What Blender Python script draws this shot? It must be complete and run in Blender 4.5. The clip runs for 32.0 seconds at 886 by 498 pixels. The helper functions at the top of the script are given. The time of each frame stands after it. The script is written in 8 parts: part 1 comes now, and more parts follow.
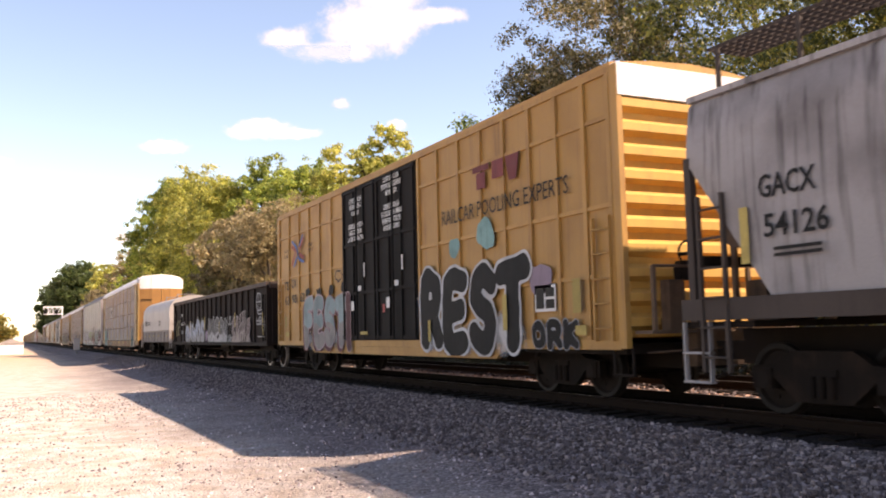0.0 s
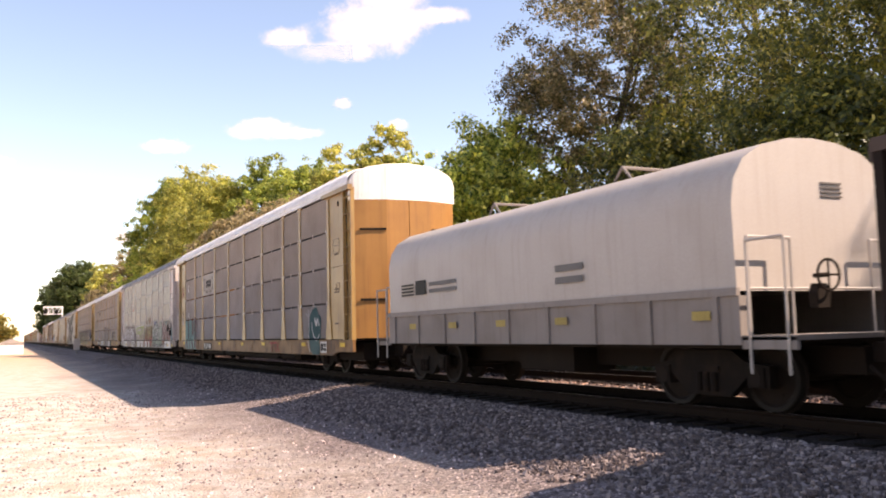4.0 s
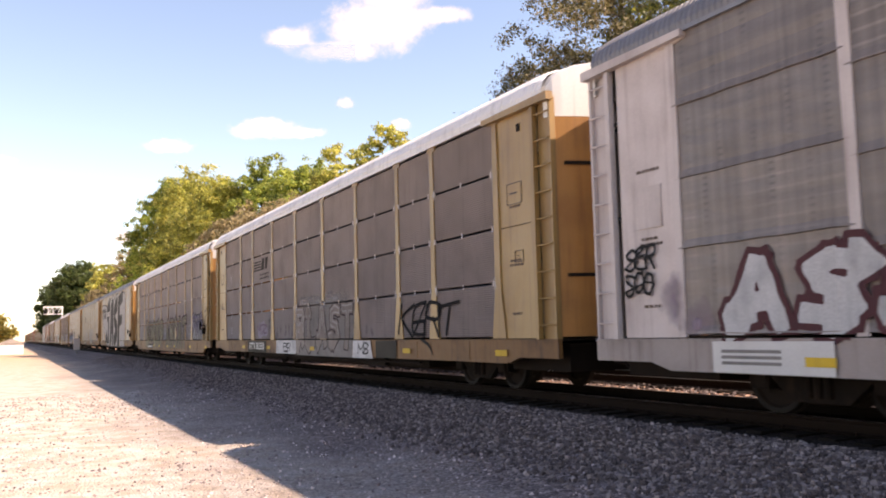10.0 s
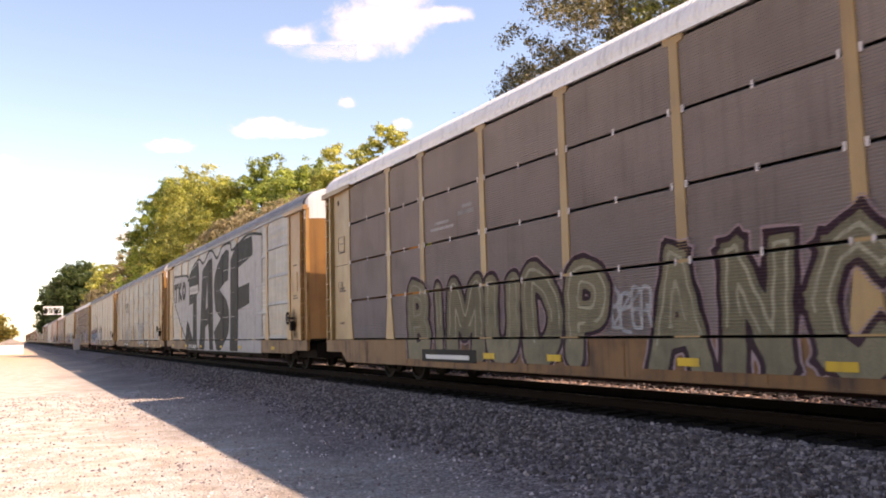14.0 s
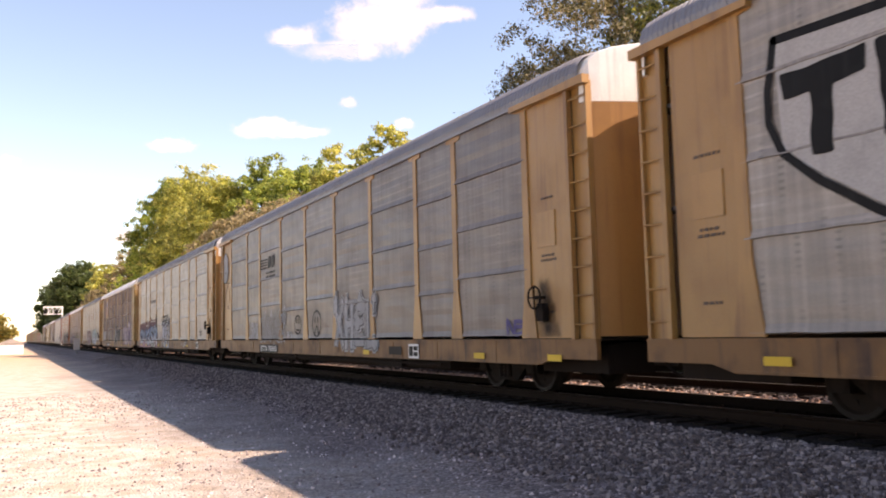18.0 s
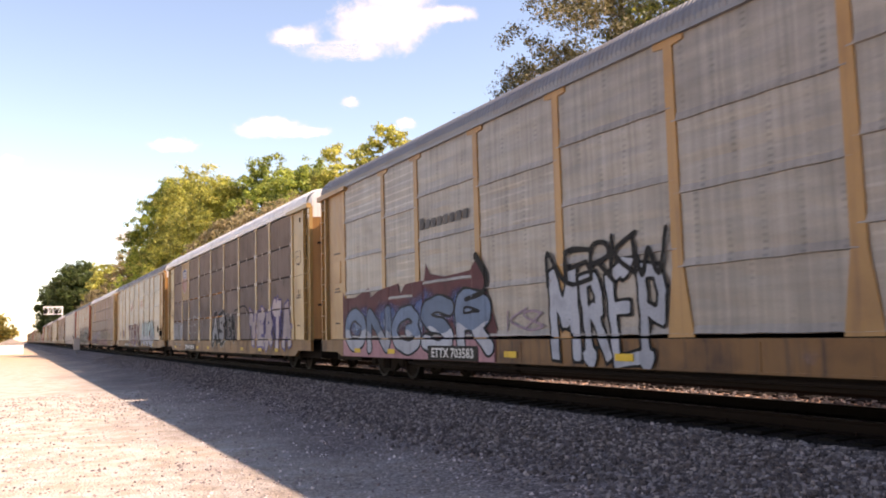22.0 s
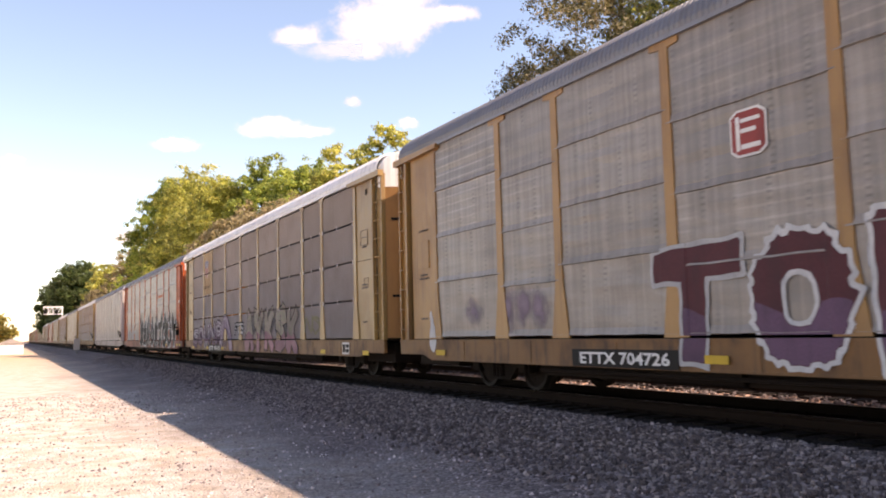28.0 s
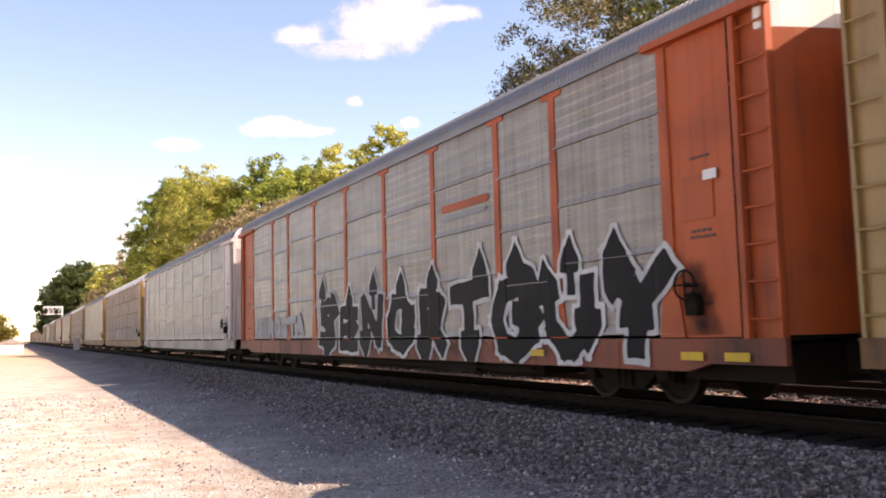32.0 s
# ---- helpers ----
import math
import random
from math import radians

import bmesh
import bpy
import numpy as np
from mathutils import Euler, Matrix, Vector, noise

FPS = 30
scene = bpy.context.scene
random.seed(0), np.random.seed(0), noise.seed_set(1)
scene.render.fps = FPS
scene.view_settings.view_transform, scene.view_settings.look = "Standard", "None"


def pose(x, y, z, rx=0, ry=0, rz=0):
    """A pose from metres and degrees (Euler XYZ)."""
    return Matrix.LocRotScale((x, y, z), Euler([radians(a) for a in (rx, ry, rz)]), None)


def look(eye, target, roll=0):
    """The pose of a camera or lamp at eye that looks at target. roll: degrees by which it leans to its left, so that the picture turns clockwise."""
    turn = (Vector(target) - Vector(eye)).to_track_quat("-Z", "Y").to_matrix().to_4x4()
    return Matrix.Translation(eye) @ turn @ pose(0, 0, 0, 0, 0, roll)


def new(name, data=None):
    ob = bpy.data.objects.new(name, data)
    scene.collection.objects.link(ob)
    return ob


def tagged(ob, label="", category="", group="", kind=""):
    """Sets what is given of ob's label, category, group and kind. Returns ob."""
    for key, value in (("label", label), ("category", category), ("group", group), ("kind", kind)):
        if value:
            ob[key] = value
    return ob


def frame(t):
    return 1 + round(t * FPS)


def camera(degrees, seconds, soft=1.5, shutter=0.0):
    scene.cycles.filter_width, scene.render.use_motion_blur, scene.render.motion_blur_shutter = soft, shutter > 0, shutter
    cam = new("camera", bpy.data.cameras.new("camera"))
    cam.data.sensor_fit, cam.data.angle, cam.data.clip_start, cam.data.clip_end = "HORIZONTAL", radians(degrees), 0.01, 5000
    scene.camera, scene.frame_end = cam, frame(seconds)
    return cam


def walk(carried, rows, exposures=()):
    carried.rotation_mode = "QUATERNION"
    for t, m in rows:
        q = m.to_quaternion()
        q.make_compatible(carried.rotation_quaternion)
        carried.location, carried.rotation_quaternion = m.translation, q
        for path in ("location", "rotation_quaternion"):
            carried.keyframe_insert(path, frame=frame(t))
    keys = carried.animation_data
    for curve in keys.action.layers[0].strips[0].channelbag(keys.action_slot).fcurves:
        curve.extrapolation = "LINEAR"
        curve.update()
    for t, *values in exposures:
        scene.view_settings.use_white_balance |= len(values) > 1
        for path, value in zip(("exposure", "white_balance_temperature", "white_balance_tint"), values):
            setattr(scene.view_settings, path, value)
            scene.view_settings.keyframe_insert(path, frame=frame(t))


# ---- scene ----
# World: y runs along the track away from the camera, x across it, z = 0 at the top of the rails.
FOV = 53.66
EYE_AT = Vector((0.0, 0.0, 1.17))
AIM = Vector((0.43893, 0.89371, 0.09286))
cam = camera(FOV, 32.0, soft=1.9, shutter=0.12)
STAND = look(EYE_AT, EYE_AT + AIM, -1.41)
walk(cam, [(0, STAND), (32, STAND)], exposures=[(0, 1.16, 7900, 23.5), (32, 1.16, 7900, 23.5)])

TRACK_X = 9.69          # middle of the track


def travel(t):
    """How far the train has gone along -y at t seconds, from its place near the middle of the clip."""
    q = (t - 16) / 16
    return 172.812 * q - 2.3146 * (2 * q * q - 1) - 0.2741 * (4 * q ** 3 - 3 * q) - 0.0353 * (8 * q ** 4 - 8 * q * q + 1)


# ---------------------------------------------------------------- light
SUN_TO = Vector((5.1, -4.0, 6.35)).normalized()
world = bpy.data.worlds.new("sky")
world.use_nodes = True
scene.world = world
wn, wl = world.node_tree.nodes, world.node_tree.links
sky = wn.new("ShaderNodeTexSky")
sky.sky_type = "NISHITA"
sky.sun_disc = False
sky.sun_elevation = math.asin(SUN_TO.z)
sky.sun_rotation = math.atan2(SUN_TO.x, SUN_TO.y)
sky.air_density, sky.dust_density, sky.ozone_density = 0.95, 0.2, 1.15
wl.new(sky.outputs[0], wn["Background"].inputs[0])
wn["Background"].inputs[1].default_value = 0.132

sun = new("sun", bpy.data.lights.new("sun", "SUN"))
sun.data.energy, sun.data.angle, sun.data.color = 5.0, radians(0.6), (1.0, 0.93, 0.82)
sun.matrix_world = look(SUN_TO * 100, (0, 0, 0))


# ---------------------------------------------------------------- materials
MATS = {}


def nodes_of(name):
    m = bpy.data.materials.new(name)
    m.use_nodes = True
    return m, m.node_tree.nodes, m.node_tree.links, m.node_tree.nodes["Principled BSDF"]


def rgb(c):
    return (c[0], c[1], c[2], 1.0)


def paint(name, col, rough=0.55, metal=0.0, dirt=(0.10, 0.07, 0.05), amount=0.45, scale=0.9, streak=0.35, bump=0.15, vary=0.08, spec=0.4):
    """Weathered paint or metal: large stains, rain streaks that run down, fine grain and a little relief."""
    if name in MATS:
        return MATS[name]
    m, n, l, b = nodes_of(name)
    co = n.new("ShaderNodeTexCoord")
    info = n.new("ShaderNodeObjectInfo")
    shift = n.new("ShaderNodeVectorMath")
    shift.operation = "MULTIPLY_ADD"
    l.new(info.outputs["Random"], shift.inputs[0])
    shift.inputs[1].default_value = (37.0, 53.0, 11.0)
    l.new(co.outputs["Object"], shift.inputs[2])
    big = n.new("ShaderNodeTexNoise")
    big.inputs["Scale"].default_value, big.inputs["Detail"].default_value = scale, 6
    l.new(shift.outputs[0], big.inputs["Vector"])
    stretch = n.new("ShaderNodeMapping")
    stretch.inputs["Scale"].default_value = (5.0, 5.0, 0.28)
    l.new(shift.outputs[0], stretch.inputs["Vector"])
    run = n.new("ShaderNodeTexNoise")
    run.inputs["Scale"].default_value, run.inputs["Detail"].default_value = 1.6, 5
    l.new(stretch.outputs[0], run.inputs["Vector"])
    fine = n.new("ShaderNodeTexNoise")
    fine.inputs["Scale"].default_value, fine.inputs["Detail"].default_value = 38, 4
    l.new(shift.outputs[0], fine.inputs["Vector"])
    r1 = n.new("ShaderNodeValToRGB")
    r1.color_ramp.elements[0].position, r1.color_ramp.elements[1].position = 0.48, 0.78
    l.new(big.outputs[0], r1.inputs[0])
    r2 = n.new("ShaderNodeValToRGB")
    r2.color_ramp.elements[0].position, r2.color_ramp.elements[1].position = 0.52, 0.80
    l.new(run.outputs[0], r2.inputs[0])
    a1 = n.new("ShaderNodeMath")
    a1.operation = "MULTIPLY"
    a1.inputs[1].default_value = amount
    l.new(r1.outputs[0], a1.inputs[0])
    a2 = n.new("ShaderNodeMath")
    a2.operation = "MULTIPLY_ADD"
    a2.inputs[1].default_value = streak
    l.new(r2.outputs[0], a2.inputs[0])
    l.new(a1.outputs[0], a2.inputs[2])
    hsv = n.new("ShaderNodeHueSaturation")
    hsv.inputs["Color"].default_value = rgb(col)
    val = n.new("ShaderNodeMapRange")
    val.inputs[3].default_value, val.inputs[4].default_value = 1 - vary * 1.6, 1 + vary * 1.6
    l.new(fine.outputs[0], val.inputs[0])
    val2 = n.new("ShaderNodeMapRange")
    val2.inputs[3].default_value, val2.inputs[4].default_value = 1 - vary, 1 + vary
    l.new(info.outputs["Random"], val2.inputs[0])
    mul = n.new("ShaderNodeMath")
    mul.operation = "MULTIPLY"
    l.new(val.outputs[0], mul.inputs[0])
    l.new(val2.outputs[0], mul.inputs[1])
    l.new(mul.outputs[0], hsv.inputs["Value"])
    mix = n.new("ShaderNodeMix")
    mix.data_type = "RGBA"
    mix.clamp_factor = True
    l.new(a2.outputs[0], mix.inputs[0])
    l.new(hsv.outputs[0], mix.inputs[6])
    mix.inputs[7].default_value = rgb(dirt)
    l.new(mix.outputs[2], b.inputs["Base Color"])
    b.inputs["Metallic"].default_value = metal
    b.inputs["Specular IOR Level"].default_value = spec
    rr = n.new("ShaderNodeMapRange")
    rr.inputs[3].default_value, rr.inputs[4].default_value = rough - 0.1, min(1, rough + 0.2)
    l.new(big.outputs[0], rr.inputs[0])
    l.new(rr.outputs[0], b.inputs["Roughness"])
    bp = n.new("ShaderNodeBump")
    bp.inputs["Strength"].default_value, bp.inputs["Distance"].default_value = bump, 0.01
    l.new(fine.outputs[0], bp.inputs["Height"])
    l.new(bp.outputs[0], b.inputs["Normal"])
    MATS[name] = m
    return m


YELLOW = paint("yellow_rail_paint", (0.290, 0.172, 0.056), rough=0.40, spec=0.55, amount=0.5, dirt=(0.12, 0.06, 0.032), streak=0.45)
YELLOW_WARM = paint("orange_yellow_rail_paint", (0.300, 0.152, 0.042), rough=0.42, spec=0.5, amount=0.55, dirt=(0.115, 0.050, 0.024), streak=0.5)
YELLOW_DOOR = paint("orange_yellow_end_door", (0.33, 0.152, 0.040), rough=0.5, amount=0.5, dirt=(0.14, 0.058, 0.022), streak=0.5)
YELLOW_SILL = paint("grimy_yellow_sill", (0.165, 0.075, 0.021), amount=1.0, dirt=(0.038, 0.017, 0.011), streak=0.8, scale=1.5)
ORANGE_SILL = paint("grimy_orange_sill", (0.20, 0.042, 0.018), amount=0.9, dirt=(0.035, 0.018, 0.015), streak=0.5, scale=0.6)
WHITE_SILL = paint("grimy_white_sill", (0.30, 0.25, 0.235), amount=0.8, dirt=(0.085, 0.055, 0.045), streak=0.5, scale=0.6)
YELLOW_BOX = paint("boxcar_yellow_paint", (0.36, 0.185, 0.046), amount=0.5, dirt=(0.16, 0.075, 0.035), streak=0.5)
ORANGE = paint("orange_rail_paint", (0.37, 0.066, 0.012), amount=0.55, dirt=(0.10, 0.026, 0.018), streak=0.45)
WHITE_POST = paint("white_rail_paint", (0.52, 0.45, 0.43), amount=0.45, dirt=(0.17, 0.115, 0.10))
GREY_PANEL = paint("galvanised_grey_panel", (0.184, 0.150, 0.139), rough=0.43, spec=0.55, metal=0.0, amount=0.4, dirt=(0.105, 0.078, 0.068), vary=0.12, streak=0.5)
DARK_PANEL = paint("soot_grey_panel", (0.150, 0.112, 0.097), rough=0.58, spec=0.3, amount=0.55, dirt=(0.058, 0.040, 0.035), vary=0.14, streak=0.9)
MID_PANEL = paint("dull_grey_panel", (0.168, 0.134, 0.124), rough=0.46, spec=0.48, amount=0.5, dirt=(0.082, 0.060, 0.053), vary=0.09, streak=0.5)
LIGHT_PANEL = paint("pale_grey_panel", (0.38, 0.345, 0.32), rough=0.55, spec=0.3, metal=0.0, amount=0.33, dirt=(0.19, 0.15, 0.12), vary=0.07)
WHITE_ROOF = paint("white_roof_sheet", (0.72, 0.69, 0.68), rough=0.55, amount=0.18)
GREY_ROOF = paint("grey_roof_sheet", (0.185, 0.18, 0.195), rough=0.45, metal=0.3, amount=0.2)
END_WHITE = paint("white_end_hood", (0.78, 0.74, 0.70), amount=0.25)
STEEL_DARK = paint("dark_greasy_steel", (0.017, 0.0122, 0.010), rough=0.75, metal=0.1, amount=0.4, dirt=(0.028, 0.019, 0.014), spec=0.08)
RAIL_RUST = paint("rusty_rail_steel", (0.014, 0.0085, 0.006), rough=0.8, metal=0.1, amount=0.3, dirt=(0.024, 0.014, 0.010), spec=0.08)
RAIL_TOP = paint("polished_rail_head", (0.30, 0.27, 0.25), rough=0.35, metal=0.9, amount=0.1)
# worn rim, its colour taken down to near black for the shade under the cars
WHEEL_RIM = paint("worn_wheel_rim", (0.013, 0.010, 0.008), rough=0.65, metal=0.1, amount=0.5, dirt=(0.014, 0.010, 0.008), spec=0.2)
BRIGHT_RIM = paint("bright_wheel_rim", (0.22, 0.19, 0.18), rough=0.45, metal=0.3, amount=0.4)
INTERIOR = paint("shadowed_interior_steel", (0.10, 0.09, 0.085), rough=0.8)
GONDOLA = paint("black_gondola_paint", (0.018, 0.0125, 0.011), rough=0.7, amount=0.6, dirt=(0.030, 0.019, 0.014), spec=0.08, streak=0.5)
GOND_RIM = paint("rusty_top_rail", (0.05, 0.032, 0.026), rough=0.7, amount=0.4, dirt=(0.09, 0.06, 0.045))
COIL_HOOD = paint("pale_grey_hood", (0.37, 0.325, 0.295), rough=0.55, amount=0.3, dirt=(0.27, 0.22, 0.18))
COIL_SILL = paint("grimy_grey_sill", (0.20, 0.17, 0.155), rough=0.7, amount=0.45)
HOPPER = paint("grey_hopper_paint", (0.31, 0.28, 0.275), rough=0.65, amount=1.0, dirt=(0.065, 0.052, 0.050), streak=0.9, scale=0.55, spec=0.25)
END_GEAR = paint("rusty_brown_gear", (0.125, 0.078, 0.052), rough=0.75, amount=0.7, dirt=(0.03, 0.02, 0.015), scale=3.0, spec=0.2)
HOPPER_LOW = paint("rusty_hopper_underside", (0.06, 0.045, 0.038), rough=0.75, amount=0.7, dirt=(0.04, 0.03, 0.025), streak=0.5, spec=0.2)
DOOR_BLACK = paint("black_door_paint", (0.011, 0.0092, 0.0085), rough=0.7, amount=0.4, dirt=(0.028, 0.021, 0.017), spec=0.12)
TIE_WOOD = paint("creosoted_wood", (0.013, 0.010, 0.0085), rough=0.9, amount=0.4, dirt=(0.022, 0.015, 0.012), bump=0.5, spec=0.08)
BLACK = paint("black_stencil_paint", (0.011, 0.0095, 0.009), amount=0.3, dirt=(0.03, 0.024, 0.02), streak=0.2, spec=0.15)
TAPE = paint("yellow_reflective_tape", (0.55, 0.345, 0.02), amount=0.4, dirt=(0.16, 0.10, 0.03))
# rusty steel with the shade below the side sills put into its colour
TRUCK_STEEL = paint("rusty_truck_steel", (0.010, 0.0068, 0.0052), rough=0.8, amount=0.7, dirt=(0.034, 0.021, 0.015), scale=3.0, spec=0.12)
# boxcar yellow made lighter and cleaner: sunlight on the end walls, put into the colour
SUNLIT_END = paint("clean_yellow_end", (0.58, 0.315, 0.075), amount=0.3, dirt=(0.30, 0.15, 0.06))
WHITE = paint("white_stencil_paint", (0.56, 0.54, 0.52), amount=0.12, streak=0.1)
SIGNAL_WHITE = paint("white_reflective_paint", (0.80, 0.78, 0.76), amount=0.1)


def spray(name, col, amount=0.8):
    """Sprayed paint, uneven, thin and sooty in places."""
    grey = 0.3 * col[0] + 0.6 * col[1] + 0.1 * col[2]
    col = tuple(0.74 * c + 0.26 * grey for c in col)
    return paint("spray_" + name, tuple(0.63 * c for c in col), rough=0.6, amount=amount, scale=2.4, streak=0.55, vary=0.20, dirt=tuple(0.36 * c + 0.014 for c in col), spec=0.15)


def thin(mat):
    """The same sprayed paint as a thin cloud that fades out towards its rim."""
    name = mat.name + "_thin"
    if name in MATS:
        return MATS[name]
    m = mat.copy()
    m.name = name
    n, l = m.node_tree.nodes, m.node_tree.links
    at = n.new("ShaderNodeAttribute")
    at.attribute_name = "cover"
    co = n.new("ShaderNodeTexCoord")
    grain = n.new("ShaderNodeTexNoise")
    grain.inputs["Scale"].default_value, grain.inputs["Detail"].default_value = 5.0, 6
    l.new(co.outputs["Object"], grain.inputs["Vector"])
    mess = n.new("ShaderNodeMath")
    mess.operation = "MULTIPLY_ADD"
    mess.inputs[1].default_value, mess.inputs[2].default_value = 0.28, -0.14
    l.new(grain.outputs[0], mess.inputs[0])
    add = n.new("ShaderNodeMath")
    add.operation = "ADD"
    l.new(at.outputs["Fac"], add.inputs[0])
    l.new(mess.outputs[0], add.inputs[1])
    fade = n.new("ShaderNodeMapRange")
    fade.inputs[1].default_value, fade.inputs[2].default_value, fade.inputs[3].default_value, fade.inputs[4].default_value = 0.02, 0.30, 0.0, 0.88
    l.new(add.outputs[0], fade.inputs[0])
    mix = n.new("ShaderNodeMixShader")
    clear = n.new("ShaderNodeBsdfTransparent")
    l.new(fade.outputs[0], mix.inputs[0])
    l.new(clear.outputs[0], mix.inputs[1])
    l.new(n["Principled BSDF"].outputs[0], mix.inputs[2])
    l.new(mix.outputs[0], n["Material Output"].inputs[0])
    MATS[name] = m
    return m


def leaf_material(name, cols, through_light=0.5):
    m, n, l, b = nodes_of(name)
    geo = n.new("ShaderNodeNewGeometry")
    ramp = n.new("ShaderNodeValToRGB")
    ramp.color_ramp.elements[0].color, ramp.color_ramp.elements[1].color = rgb(cols[0]), rgb(cols[-1])
    for i, c in enumerate(cols[1:-1], 1):
        e = ramp.color_ramp.elements.new(i / (len(cols) - 1))
        e.color = rgb(c)
    l.new(geo.outputs["Random Per Island"], ramp.inputs[0])
    co = n.new("ShaderNodeTexCoord")
    no = n.new("ShaderNodeTexNoise")
    no.inputs["Scale"].default_value = 0.35
    l.new(co.outputs["Object"], no.inputs["Vector"])
    mr = n.new("ShaderNodeMapRange")
    mr.inputs[1].default_value, mr.inputs[2].default_value, mr.inputs[3].default_value, mr.inputs[4].default_value = 0.3, 0.7, 0.65, 1.3
    l.new(no.outputs[0], mr.inputs[0])
    hsv = n.new("ShaderNodeHueSaturation")
    l.new(ramp.outputs[0], hsv.inputs["Color"])
    l.new(mr.outputs[0], hsv.inputs["Value"])
    l.new(hsv.outputs[0], b.inputs["Base Color"])
    b.inputs["Roughness"].default_value = 0.5
    tr = n.new("ShaderNodeBsdfTranslucent")
    l.new(hsv.outputs[0], tr.inputs[0])
    mix = n.new("ShaderNodeMixShader")
    mix.inputs[0].default_value = through_light
    l.new(b.outputs[0], mix.inputs[1])
    l.new(tr.outputs[0], mix.inputs[2])
    l.new(mix.outputs[0], n["Material Output"].inputs[0])
    return m


LEAF_GREEN = leaf_material("green_leaves", [(0.120, 0.165, 0.034), (0.225, 0.285, 0.052), (0.370, 0.410, 0.075), (0.530, 0.510, 0.100)])
LEAF_YELLOWGREEN = leaf_material("yellow_green_leaves", [(0.200, 0.215, 0.050), (0.340, 0.350, 0.072), (0.520, 0.490, 0.105), (0.700, 0.600, 0.150)])
LEAF_DARK = leaf_material("dark_green_leaves", [(0.040, 0.066, 0.018), (0.075, 0.108, 0.025), (0.120, 0.140, 0.034)])
LEAF_OLIVE = leaf_material("olive_brown_leaves", [(0.060, 0.056, 0.020), (0.120, 0.104, 0.035), (0.195, 0.155, 0.055), (0.370, 0.280, 0.150)], 0.4)
LEAF_BROWN = leaf_material("brown_autumn_leaves", [(0.210, 0.170, 0.085), (0.320, 0.245, 0.125), (0.430, 0.325, 0.165), (0.270, 0.235, 0.105)])
LEAF_GOLD = leaf_material("golden_autumn_leaves", [(0.204, 0.190, 0.050), (0.350, 0.285, 0.068), (0.480, 0.350, 0.078), (0.250, 0.230, 0.055)])
# thicket leaf colours darkened to stand for the shade of the tall trees
LEAF_SHADED = leaf_material("thicket_leaves", [(0.020, 0.030, 0.012), (0.035, 0.042, 0.018), (0.055, 0.050, 0.025)], 0.15)
LEAF_MIX = leaf_material("mixed_green_leaves", [(0.038, 0.050, 0.013), (0.080, 0.096, 0.020), (0.165, 0.165, 0.027), (0.400, 0.345, 0.060)], 0.4)
LEAF_LIME = leaf_material("bright_green_leaves", [(0.080, 0.125, 0.025), (0.260, 0.320, 0.055), (0.560, 0.570, 0.100), (0.800, 0.730, 0.170)], 0.5)
BARK = paint("grey_brown_bark", (0.085, 0.065, 0.05), rough=0.95, amount=0.4, bump=0.8)


